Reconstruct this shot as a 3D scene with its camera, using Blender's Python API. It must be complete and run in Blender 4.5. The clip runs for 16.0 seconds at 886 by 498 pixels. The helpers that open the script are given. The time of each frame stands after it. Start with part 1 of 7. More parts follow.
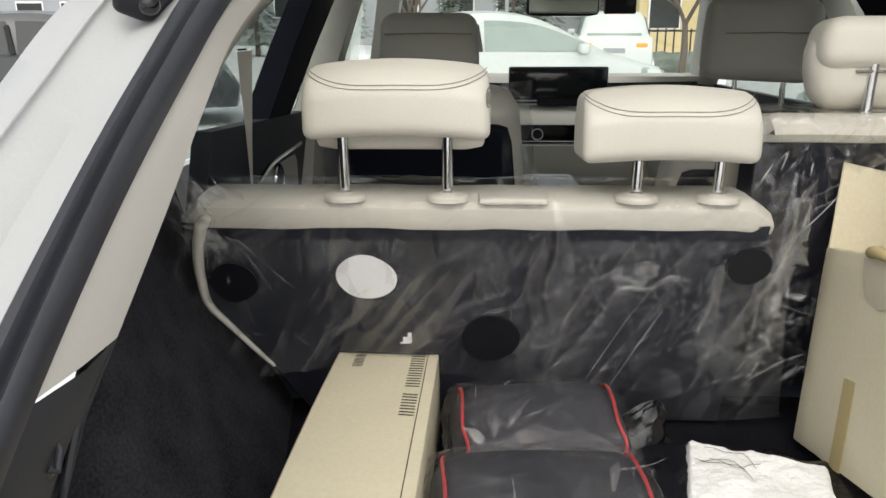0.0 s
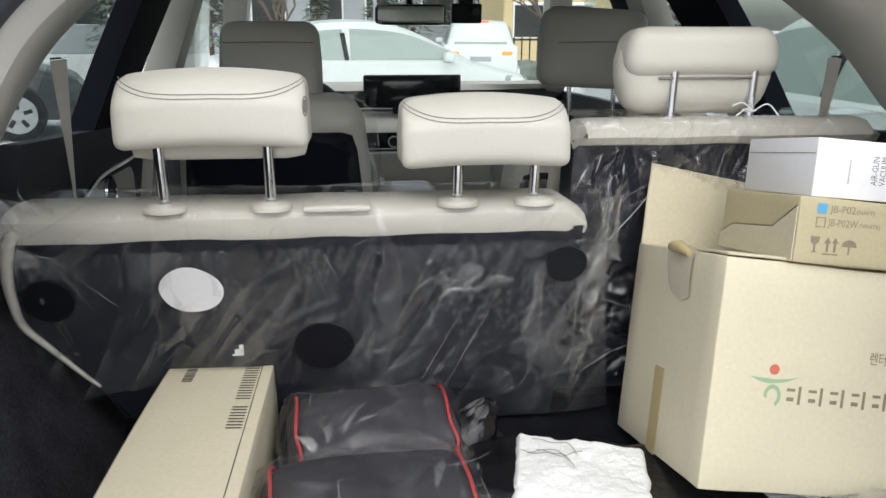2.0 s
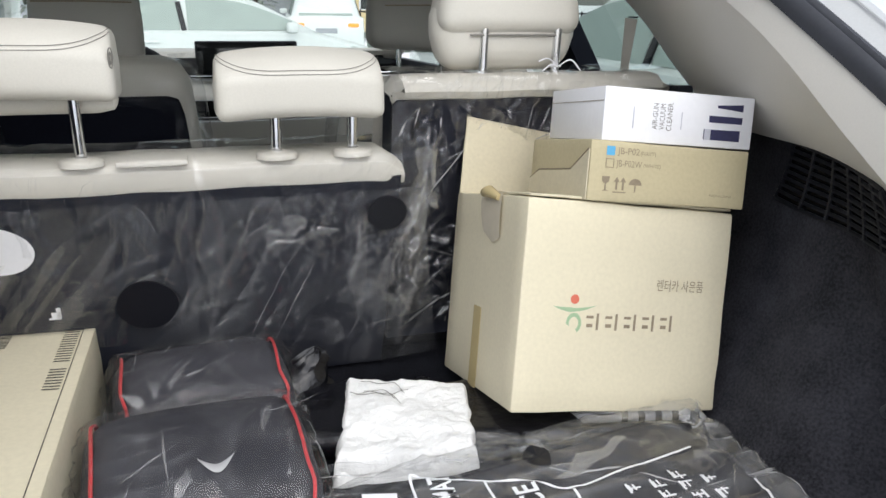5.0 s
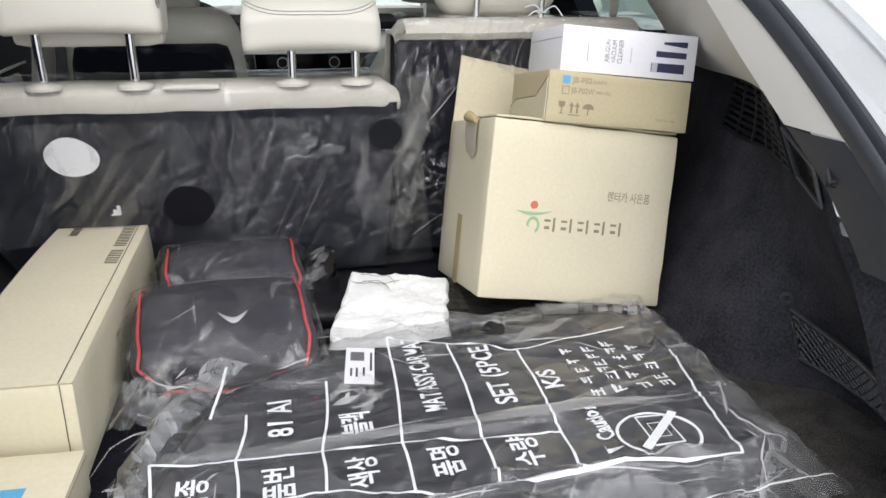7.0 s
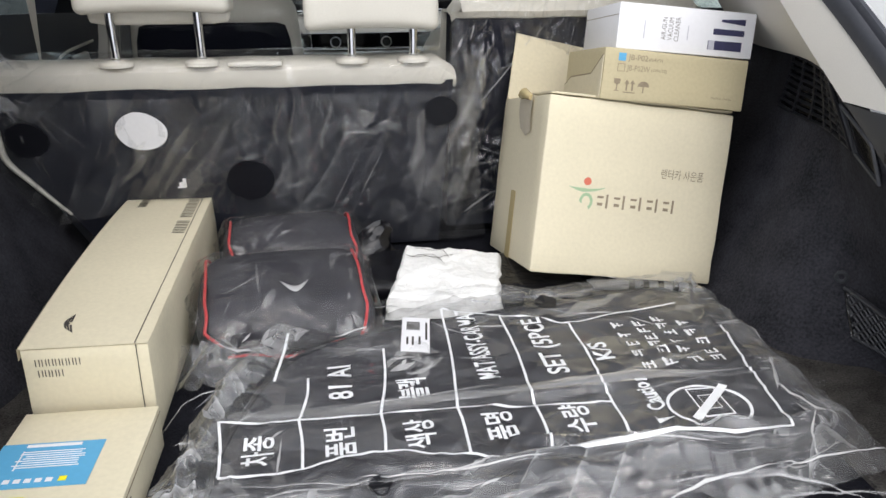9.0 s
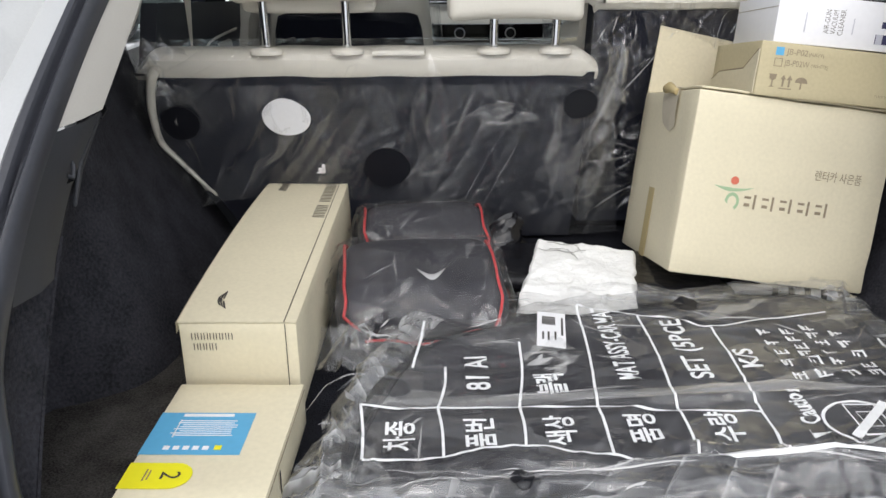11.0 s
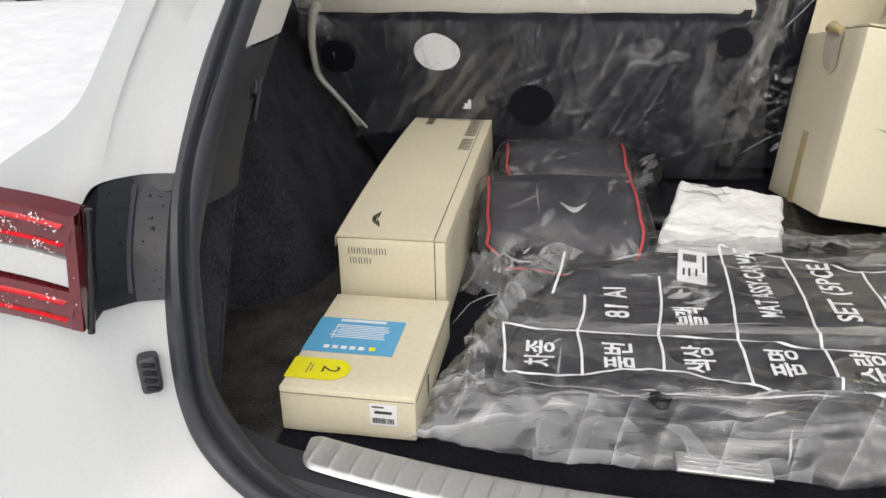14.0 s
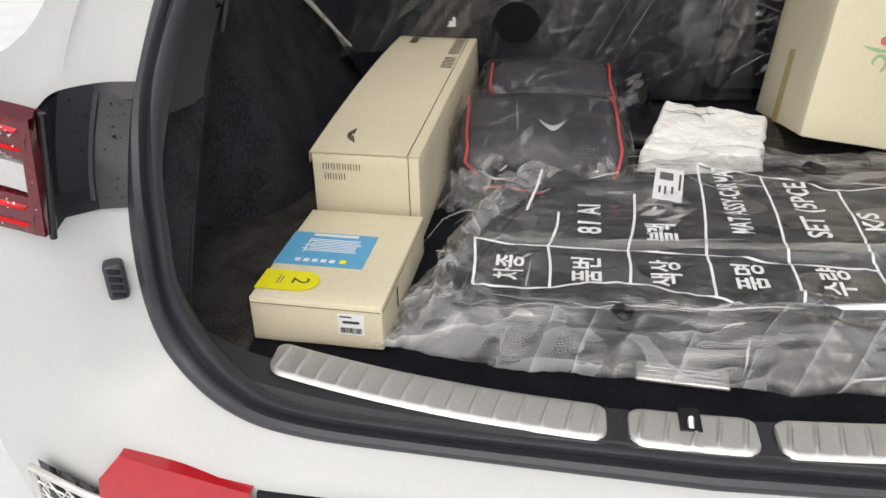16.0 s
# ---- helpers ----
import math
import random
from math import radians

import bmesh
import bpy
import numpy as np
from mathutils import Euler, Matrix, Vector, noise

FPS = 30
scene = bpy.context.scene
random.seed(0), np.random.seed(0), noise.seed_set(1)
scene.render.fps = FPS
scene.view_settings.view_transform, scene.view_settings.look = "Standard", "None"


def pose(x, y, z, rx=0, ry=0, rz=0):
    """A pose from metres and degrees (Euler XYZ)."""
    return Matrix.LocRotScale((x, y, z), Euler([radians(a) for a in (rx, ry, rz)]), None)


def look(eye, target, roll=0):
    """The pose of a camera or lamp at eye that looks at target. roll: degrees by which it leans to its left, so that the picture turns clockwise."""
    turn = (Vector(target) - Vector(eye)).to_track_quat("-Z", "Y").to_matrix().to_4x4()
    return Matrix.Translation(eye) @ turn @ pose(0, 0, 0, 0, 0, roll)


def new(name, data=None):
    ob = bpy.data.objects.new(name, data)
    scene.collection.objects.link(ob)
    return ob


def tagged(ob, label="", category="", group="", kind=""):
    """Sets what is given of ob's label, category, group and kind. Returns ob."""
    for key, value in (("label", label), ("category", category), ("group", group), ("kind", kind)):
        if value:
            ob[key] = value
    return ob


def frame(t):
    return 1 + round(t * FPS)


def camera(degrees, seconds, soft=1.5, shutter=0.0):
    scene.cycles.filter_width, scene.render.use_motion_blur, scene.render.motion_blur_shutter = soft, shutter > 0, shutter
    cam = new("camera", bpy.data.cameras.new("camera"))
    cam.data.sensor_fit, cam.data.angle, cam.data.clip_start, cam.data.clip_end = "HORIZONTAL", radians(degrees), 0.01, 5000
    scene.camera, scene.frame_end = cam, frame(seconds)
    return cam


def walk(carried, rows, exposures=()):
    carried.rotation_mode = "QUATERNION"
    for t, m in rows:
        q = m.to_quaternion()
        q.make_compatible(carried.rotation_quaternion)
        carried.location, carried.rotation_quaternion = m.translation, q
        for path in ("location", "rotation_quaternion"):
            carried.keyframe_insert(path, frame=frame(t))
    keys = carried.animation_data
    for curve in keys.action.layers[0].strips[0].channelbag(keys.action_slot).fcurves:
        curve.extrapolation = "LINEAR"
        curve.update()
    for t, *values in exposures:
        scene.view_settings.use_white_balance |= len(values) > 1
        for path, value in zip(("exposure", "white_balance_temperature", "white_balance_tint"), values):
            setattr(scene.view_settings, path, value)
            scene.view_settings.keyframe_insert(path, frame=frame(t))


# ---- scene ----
cam = camera(58.0, 16.0)
PATH = [
    (0, (-0.278, -1.084, 1.411), (-0.35, 0.83, 0.835), -0.2),
    (0.5, (-0.247, -1.095, 1.403), (-0.262, 0.827, 0.849), -0.2),
    (1, (-0.236, -1.098, 1.41), (-0.164, 0.82, 0.849), 0.0),
    (1.5, (-0.223, -1.1, 1.415), (-0.063, 0.812, 0.849), 0.1),
    (2, (-0.205, -1.099, 1.412), (0.024, 0.808, 0.855), 0.2),
    (2.5, (-0.199, -1.1, 1.411), (0.113, 0.797, 0.859), 0.3),
    (3, (-0.187, -1.098, 1.41), (0.196, 0.785, 0.855), 0.4),
    (3.5, (-0.173, -1.098, 1.412), (0.279, 0.766, 0.847), 0.6),
    (4, (-0.158, -1.102, 1.408), (0.358, 0.742, 0.83), 0.7),
    (4.5, (-0.164, -1.111, 1.395), (0.397, 0.713, 0.796), 0.8),
    (5, (-0.165, -1.158, 1.389), (0.409, 0.657, 0.775), 1.0),
    (7.5, (-0.094, -1.458, 1.373), (0.283, 0.372, 0.661), 0.6),
    (8, (-0.101, -1.46, 1.373), (0.264, 0.367, 0.646), 0.6),
    (8.5, (-0.111, -1.464, 1.373), (0.228, 0.367, 0.641), 0.4),
    (11, (-0.177, -1.451, 1.37), (-0.134, 0.401, 0.616), -0.1),
    (11.5, (-0.189, -1.457, 1.368), (-0.213, 0.396, 0.617), -0.3),
    (12, (-0.199, -1.461, 1.369), (-0.287, 0.387, 0.608), -0.4),
    (12.5, (-0.208, -1.461, 1.367), (-0.352, 0.379, 0.594), -0.6),
    (13, (-0.214, -1.469, 1.365), (-0.413, 0.36, 0.58), -0.9),
    (13.5, (-0.22, -1.488, 1.355), (-0.458, 0.324, 0.541), -1.0),
    (14, (-0.206, -1.506, 1.35), (-0.466, 0.284, 0.497), -1.1),
    (14.5, (-0.185, -1.516, 1.337), (-0.458, 0.252, 0.443), -1.2),
    (15, (-0.177, -1.517, 1.336), (-0.452, 0.227, 0.396), -1.2),
    (15.5, (-0.166, -1.516, 1.333), (-0.441, 0.208, 0.358), -1.2),
    (16, (-0.159, -1.515, 1.332), (-0.428, 0.195, 0.329), -1.2),
]
walk(cam, [(t, look(eye, target, roll)) for t, eye, target, roll in PATH], [(0, 0.46, 7000, 9), (2, 0.48, 6550, 9), (3.5, 0.50, 6450, 10), (5, 0.52, 6450, 10), (8, 0.54, 6550, 11), (11, 0.46, 6600, 10), (16, 0.26, 7050, 11)])
# ---- world and light ----
world = bpy.data.worlds.new("overcast_sky")
scene.world = world
world.use_nodes = True
wn = world.node_tree.nodes
sky = wn.new("ShaderNodeTexSky")
sky.sky_type, sky.sun_disc = "NISHITA", False
sky.sun_elevation, sky.sun_rotation = radians(52), radians(183)
sky.air_density, sky.dust_density, sky.ozone_density = 1.0, 2.0, 2.0
wn["Background"].inputs["Strength"].default_value = 0.15
pale = wn.new("ShaderNodeHueSaturation")
pale.inputs["Saturation"].default_value = 0.35
world.node_tree.links.new(sky.outputs[0], pale.inputs["Color"])
world.node_tree.links.new(pale.outputs[0], wn["Background"].inputs["Color"])
sun = new("overcast_sun", bpy.data.lights.new("overcast_sun", "SUN"))
sun.data.energy, sun.data.angle, sun.data.color = 1.25, radians(90), (1.0, 1.0, 1.0)
sun.matrix_world = look((-0.4, -8, 11.3), (0, 0, 1))

# ---- materials ----


def graph(name):
    m = bpy.data.materials.new(name)
    m.use_nodes = True
    return m, m.node_tree.nodes, m.node_tree.links


def mat(name, col, rough=0.5, metal=0.0, var=0.12, scale=6.0, grain=120.0, bump=0.15, depth=0.0008, coat=0.0, spec=0.5, mix=0.0):
    """A surface with colour variation at two scales and a fine relief."""
    m, n, l = graph(name)
    b = n["Principled BSDF"]
    b.inputs["Metallic"].default_value = metal
    b.inputs["Coat Weight"].default_value = coat
    b.inputs["Specular IOR Level"].default_value = spec
    tc = n.new("ShaderNodeTexCoord")
    big, fine = n.new("ShaderNodeTexNoise"), n.new("ShaderNodeTexNoise")
    big.inputs["Scale"].default_value, fine.inputs["Scale"].default_value = scale, grain
    big.inputs["Detail"].default_value = 4
    add = n.new("ShaderNodeMath")
    add.operation = "ADD"
    ramp = n.new("ShaderNodeMapRange")
    ramp.inputs["From Min"].default_value, ramp.inputs["From Max"].default_value = 0.6, 1.4
    ramp.inputs["To Min"].default_value, ramp.inputs["To Max"].default_value = 1 - var, 1 + var
    mul = n.new("ShaderNodeMix")
    mul.data_type, mul.blend_type = "RGBA", "MULTIPLY"
    mul.inputs["Factor"].default_value = 1.0
    mul.inputs[6].default_value = (*col, 1)
    for src in (big, fine):
        l.new(tc.outputs["Object"], src.inputs["Vector"])
    l.new(big.outputs[0], add.inputs[0])
    l.new(fine.outputs[0], add.inputs[1])
    l.new(add.outputs[0], ramp.inputs["Value"])
    l.new(ramp.outputs[0], mul.inputs[7])
    l.new(mul.outputs[2], b.inputs["Base Color"])
    rr = n.new("ShaderNodeMapRange")
    rr.inputs["To Min"].default_value, rr.inputs["To Max"].default_value = max(0.02, rough - 0.08), min(1, rough + 0.08)
    l.new(big.outputs[0], rr.inputs["Value"])
    l.new(rr.outputs[0], b.inputs["Roughness"])
    if bump:
        bp = n.new("ShaderNodeBump")
        bp.inputs["Strength"].default_value, bp.inputs["Distance"].default_value = bump, depth
        l.new(fine.outputs[0], bp.inputs["Height"])
        l.new(bp.outputs[0], b.inputs["Normal"])
    return m


def sheen(n, l, least, most):
    """The share of gloss of a thin clear sheet, the same from both sides."""
    lw, pw, ma = n.new("ShaderNodeLayerWeight"), n.new("ShaderNodeMath"), n.new("ShaderNodeMath")
    lw.inputs["Blend"].default_value = 0.5
    pw.operation, pw.inputs[1].default_value = "POWER", 4.0
    ma.operation, ma.inputs[1].default_value, ma.inputs[2].default_value = "MULTIPLY_ADD", most, least
    l.new(lw.outputs["Facing"], pw.inputs[0])
    l.new(pw.outputs[0], ma.inputs[0])
    return lw, ma


def film_mat(name, veil, gloss, cells=(1.0, 1.0, 0.45), turn=(0.0, 0.45, 0.0), size=16.0, tilt=0.5, white=0.25, line=0.25, pleats=()):
    """Clear crinkled plastic film: see-through, in flat facets of uneven haze that tilt each their own way, whitened
    along sharp bends.
    pleats: sets of long one-sided folds, each (turn, how many to 0.3 m, how wavy, how milky); their glints are put into
    the milk."""
    m, n, l = graph(name)
    out = n["Material Output"]
    n.remove(n["Principled BSDF"])

    def node(kind, **values):
        q = n.new("ShaderNode" + kind)
        for key, value in values.items():
            q.inputs[key].default_value = value
        return q

    def maths(op, a, b):
        q = n.new("ShaderNodeMath")
        q.operation = op
        for k, src in enumerate((a, b)):
            if isinstance(src, (int, float)):
                q.inputs[k].default_value = src
            else:
                l.new(src, q.inputs[k])
        return q.outputs[0]

    def vmath(op, a, b=None, scale=None):
        q = n.new("ShaderNodeVectorMath")
        q.operation = op
        for k, src in enumerate((a, b)):
            if isinstance(src, tuple):
                q.inputs[k].default_value = src
            elif src is not None:
                l.new(src, q.inputs[k])
        if scale is not None:
            if isinstance(scale, (int, float)):
                q.inputs["Scale"].default_value = scale
            else:
                l.new(scale, q.inputs["Scale"])
        return q.outputs[0]

    tc, ge = n.new("ShaderNodeTexCoord"), n.new("ShaderNodeNewGeometry")
    wob = node("TexNoise", Scale=7.0, Detail=2.0)
    l.new(tc.outputs["Object"], wob.inputs["Vector"])
    bent = vmath("ADD", tc.outputs["Object"], vmath("SCALE", vmath("SUBTRACT", wob.outputs["Color"], (0.5, 0.5, 0.5)), scale=0.17))
    mp = n.new("ShaderNodeMapping")
    mp.inputs["Scale"].default_value, mp.inputs["Rotation"].default_value = cells, turn
    l.new(bent, mp.inputs["Vector"])
    big, fine, rim = node("TexVoronoi", Scale=size), node("TexVoronoi", Scale=size * 3.3), node("TexVoronoi", Scale=size)
    rim.feature = "DISTANCE_TO_EDGE"
    for q in (big, fine, rim):
        l.new(mp.outputs[0], q.inputs["Vector"])
    zone = node("MapRange", **{"From Min": 0.46, "From Max": 0.62})
    patch = node("TexNoise", Scale=4.5, Detail=1.0)
    l.new(tc.outputs["Object"], patch.inputs["Vector"])
    l.new(patch.outputs[0], zone.inputs["Value"])
    lean = vmath("ADD", vmath("SCALE", vmath("SUBTRACT", big.outputs["Color"], (0.5, 0.5, 0.5)), scale=tilt),
                 vmath("SCALE", vmath("SUBTRACT", fine.outputs["Color"], (0.5, 0.5, 0.5)), scale=maths("MULTIPLY", zone.outputs[0], tilt * 0.8)))
    facet = vmath("NORMALIZE", vmath("ADD", ge.outputs["Normal"], lean))
    c1, c2 = n.new("ShaderNodeSeparateColor"), n.new("ShaderNodeSeparateColor")
    l.new(big.outputs["Color"], c1.inputs[0])
    l.new(fine.outputs["Color"], c2.inputs[0])
    haze = maths("MULTIPLY", maths("ADD", maths("MULTIPLY", maths("POWER", c1.outputs[0], 2.0), 1.5), 0.35), veil)
    haze = maths("ADD", haze, maths("MULTIPLY", maths("MULTIPLY", maths("POWER", c2.outputs[0], 3.0), zone.outputs[0]), veil * 1.6))
    crease = node("MapRange", **{"From Min": 0.004, "From Max": 0.03, "To Min": 1.0, "To Max": 0.0})
    l.new(rim.outputs["Distance"], crease.inputs["Value"])
    haze = maths("ADD", haze, maths("MULTIPLY", maths("MULTIPLY", crease.outputs[0], maths("POWER", wob.outputs[0], 2.0)), line))
    # pleats as diffuse white streaks: film haze, plus glints put into the colour
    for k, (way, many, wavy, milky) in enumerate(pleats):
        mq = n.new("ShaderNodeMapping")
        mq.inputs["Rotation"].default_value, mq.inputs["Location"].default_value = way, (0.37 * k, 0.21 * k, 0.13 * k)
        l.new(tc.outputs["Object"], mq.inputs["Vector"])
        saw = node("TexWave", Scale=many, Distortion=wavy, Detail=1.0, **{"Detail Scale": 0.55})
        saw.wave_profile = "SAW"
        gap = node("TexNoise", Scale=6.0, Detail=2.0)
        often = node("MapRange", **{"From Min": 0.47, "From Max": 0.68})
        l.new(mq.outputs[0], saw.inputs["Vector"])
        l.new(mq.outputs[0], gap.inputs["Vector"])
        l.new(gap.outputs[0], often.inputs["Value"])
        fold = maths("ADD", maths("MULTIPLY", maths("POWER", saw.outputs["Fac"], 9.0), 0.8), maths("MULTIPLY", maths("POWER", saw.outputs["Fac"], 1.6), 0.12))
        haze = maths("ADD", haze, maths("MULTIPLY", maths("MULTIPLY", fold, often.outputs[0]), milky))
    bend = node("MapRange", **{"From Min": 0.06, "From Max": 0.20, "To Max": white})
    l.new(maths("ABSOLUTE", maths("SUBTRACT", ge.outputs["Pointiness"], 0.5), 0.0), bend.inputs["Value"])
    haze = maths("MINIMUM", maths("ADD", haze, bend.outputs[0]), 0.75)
    tr, df, tl, gl = (n.new("ShaderNodeBsdf" + k) for k in ("Transparent", "Diffuse", "Translucent", "Glossy"))
    tr.inputs[0].default_value = (0.97, 0.97, 0.97, 1)
    df.inputs[0].default_value = tl.inputs[0].default_value = (0.88, 0.89, 0.90, 1)
    gl.inputs["Color"].default_value, gl.inputs["Roughness"].default_value = (1, 1, 1, 1), 0.05
    lw, share = sheen(n, l, 0.05, 0.75)
    for q in (df, gl, lw):
        l.new(facet, q.inputs["Normal"])
    milk, body, skin = (n.new("ShaderNodeMixShader") for _ in range(3))
    milk.inputs[0].default_value = 0.4
    l.new(df.outputs[0], milk.inputs[1])
    l.new(tl.outputs[0], milk.inputs[2])
    l.new(haze, body.inputs[0])
    l.new(tr.outputs[0], body.inputs[1])
    l.new(milk.outputs[0], body.inputs[2])
    l.new(maths("MINIMUM", maths("MULTIPLY", share.outputs[0], gloss), 0.9), skin.inputs[0])
    l.new(body.outputs[0], skin.inputs[1])
    l.new(gl.outputs[0], skin.inputs[2])
    l.new(skin.outputs[0], out.inputs["Surface"])
    return m


def crease_mat(name, least, most):
    """Doubled or sharply bent film, each fold more or less milky; glints are put into its diffuse white."""
    m, n, l = graph(name)
    out = n["Material Output"]
    n.remove(n["Principled BSDF"])
    tr, df, gl, m1, m2 = (n.new("ShaderNode" + k) for k in ("BsdfTransparent", "BsdfDiffuse", "BsdfGlossy", "MixShader", "MixShader"))
    df.inputs[0].default_value = (0.88, 0.88, 0.88, 1)
    gl.inputs["Color"].default_value, gl.inputs["Roughness"].default_value = (1, 1, 1, 1), 0.12
    ge, mr, pw = n.new("ShaderNodeNewGeometry"), n.new("ShaderNodeMapRange"), n.new("ShaderNodeMath")
    pw.operation, pw.inputs[1].default_value = "POWER", 1.8
    mr.inputs["To Min"].default_value, mr.inputs["To Max"].default_value = least, most
    l.new(ge.outputs["Random Per Island"], pw.inputs[0])
    l.new(pw.outputs[0], mr.inputs["Value"])
    l.new(mr.outputs[0], m1.inputs[0])
    l.new(tr.outputs[0], m1.inputs[1])
    l.new(df.outputs[0], m1.inputs[2])
    l.new(sheen(n, l, 0.06, 0.6)[1].outputs[0], m2.inputs[0])
    l.new(m1.outputs[0], m2.inputs[1])
    l.new(gl.outputs[0], m2.inputs[2])
    l.new(m2.outputs[0], out.inputs["Surface"])
    return m


def glass_mat(name, tint):
    m, n, l = graph(name)
    out = n["Material Output"]
    n.remove(n["Principled BSDF"])
    tr, gl, mx = (n.new("ShaderNode" + k) for k in ("BsdfTransparent", "BsdfGlossy", "MixShader"))
    tr.inputs[0].default_value = (*tint, 1)
    gl.inputs["Roughness"].default_value = 0.03
    l.new(sheen(n, l, 0.05, 0.8)[1].outputs[0], mx.inputs[0])
    l.new(tr.outputs[0], mx.inputs[1])
    l.new(gl.outputs[0], mx.inputs[2])
    l.new(mx.outputs[0], out.inputs["Surface"])
    return m


def glow_mat(name, col, strength):
    m, n, l = graph(name)
    b = n["Principled BSDF"]
    b.inputs["Base Color"].default_value = (*col, 1)
    b.inputs["Emission Color"].default_value = (*col, 1)
    b.inputs["Emission Strength"].default_value = strength
    return m


PAINT = mat("white_car_paint", (0.49, 0.50, 0.50), 0.40, coat=0.22, var=0.05, scale=4, grain=300, bump=0.02)
FROST = mat("frosted_white_paint", (0.66, 0.70, 0.68), 0.45, coat=0.2, var=0.06, scale=14, grain=220, bump=0.3)
CREAM = mat("cream_leather", (0.575, 0.55, 0.485), 0.48, var=0.05, scale=8, grain=420, bump=0.22, depth=0.0005)
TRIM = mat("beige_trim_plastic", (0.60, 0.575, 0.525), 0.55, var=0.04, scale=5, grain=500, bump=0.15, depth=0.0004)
# TRIM at two thirds: the cabin's shade put into the colour
TRIM_DIM = mat("shaded_beige_trim", (0.40, 0.385, 0.345), 0.6, var=0.05, scale=5, grain=500, bump=0.15, depth=0.0004)
CARPET = mat("black_felt_lining", (0.033, 0.033, 0.039), 0.95, var=0.65, scale=16, grain=230, bump=0.9, depth=0.003, spec=0.12)
FLOORBLACK = mat("black_carpet_pile", (0.010, 0.0105, 0.014), 0.97, var=0.5, scale=18, grain=330, bump=1.0, depth=0.003, spec=0.08)
FLOORPILE = mat("grey_black_carpet_pile", (0.062, 0.058, 0.054), 0.97, var=0.8, scale=24, grain=330, bump=1.0, depth=0.004, spec=0.1)
PANELC = mat("seatback_carpet", (0.0165, 0.0180, 0.0265), 0.92, var=0.25, scale=9, grain=600, bump=0.5, depth=0.001, spec=0.2)
PLASTIC = mat("dark_grey_plastic", (0.026, 0.028, 0.034), 0.55, var=0.12, scale=8, grain=500, bump=0.25, depth=0.0005)
RUBBER = mat("black_rubber", (0.034, 0.036, 0.044), 0.42, var=0.15, scale=20, grain=200, bump=0.1)
BLACK = mat("piano_black", (0.008, 0.008, 0.009), 0.15, var=0.1)
SATIN = mat("satin_black", (0.007, 0.0075, 0.011), 0.5, var=0.15, spec=0.3)
CHROME = mat("chrome", (0.72, 0.73, 0.75), 0.12, metal=1.0, var=0.03, bump=0.0)
STEEL = mat("brushed_steel", (0.72, 0.71, 0.69), 0.42, metal=0.85, var=0.08, scale=3, grain=260, bump=0.08)
KRAFT = mat("kraft_cardboard", (0.60, 0.54, 0.39), 0.82, var=0.07, scale=7, grain=160, bump=0.25, depth=0.0006)
KRAFT_PALE = mat("pale_kraft_cardboard", (0.68, 0.62, 0.455), 0.78, var=0.06, scale=7, grain=160, bump=0.2, depth=0.0006)
KRAFT_BROWN = mat("brown_kraft_cardboard", (0.50, 0.435, 0.275), 0.82, var=0.08, scale=8, grain=170, bump=0.25, depth=0.0006)
INK = mat("printed_ink", (0.05, 0.045, 0.04), 0.7, var=0.2, bump=0.0)
INK_SOFT = mat("faded_print", (0.27, 0.22, 0.15), 0.8, var=0.2, bump=0.0)
WHITE = mat("white_card", (0.80, 0.80, 0.82), 0.5, var=0.03, bump=0.05)
NAVY = mat("navy_print", (0.03, 0.03, 0.08), 0.5, var=0.2, bump=0.0)
BLUE = mat("blue_print", (0.10, 0.38, 0.62), 0.55, var=0.05, bump=0.0)
YELLOW = mat("yellow_sticker", (0.82, 0.76, 0.02), 0.5, var=0.04, bump=0.0)
RED = mat("red_piping", (0.52, 0.045, 0.05), 0.5, var=0.15)
GREEN = mat("green_print", (0.33, 0.46, 0.28), 0.7, var=0.06, bump=0.0)
REDINK = mat("red_print", (0.62, 0.16, 0.10), 0.7, var=0.06, bump=0.0)
FABRIC = mat("black_fabric", (0.024, 0.024, 0.031), 0.85, var=0.3, scale=20, grain=500, bump=0.6, depth=0.001)
TOWEL = mat("white_terry", (0.82, 0.82, 0.80), 0.95, var=0.06, scale=40, grain=340, bump=0.7, depth=0.002)
BAGBLACK = mat("black_bag", (0.006, 0.006, 0.008), 0.24, var=0.3, scale=30, grain=60, bump=0.5, depth=0.004)
SNOW = mat("trodden_snow", (0.80, 0.81, 0.82), 0.9, var=0.10, scale=0.9, grain=5, bump=0.35, depth=0.03)
LAMPRED = mat("red_lamp_lens", (0.11, 0.004, 0.009), 0.12, var=0.3, scale=40, grain=200, coat=0.8)
STRIP = mat("red_light_strip", (0.60, 0.016, 0.022), 0.18, var=0.25, scale=60, coat=0.4)
REFLECT = mat("red_reflector", (0.42, 0.012, 0.02), 0.15, var=0.12, scale=30, coat=0.5)
TAPE = mat("packing_tape", (0.52, 0.42, 0.22), 0.22, var=0.06, bump=0.1)
WEB = mat("belt_webbing", (0.50, 0.47, 0.41), 0.7, var=0.06, grain=500, bump=0.4)
SCREEN = mat("dark_screen", (0.006, 0.007, 0.008), 0.12, var=0.05, bump=0.0)
BARK = mat("bark", (0.14, 0.11, 0.09), 0.9, var=0.3, scale=6, grain=60, bump=0.6, depth=0.01)
LEAF = mat("frosty_evergreen", (0.20, 0.235, 0.20), 0.8, var=0.5, scale=3, grain=30)
WALLY = mat("ochre_facade", (0.62, 0.50, 0.28), 0.9, var=0.08, scale=1, grain=20)
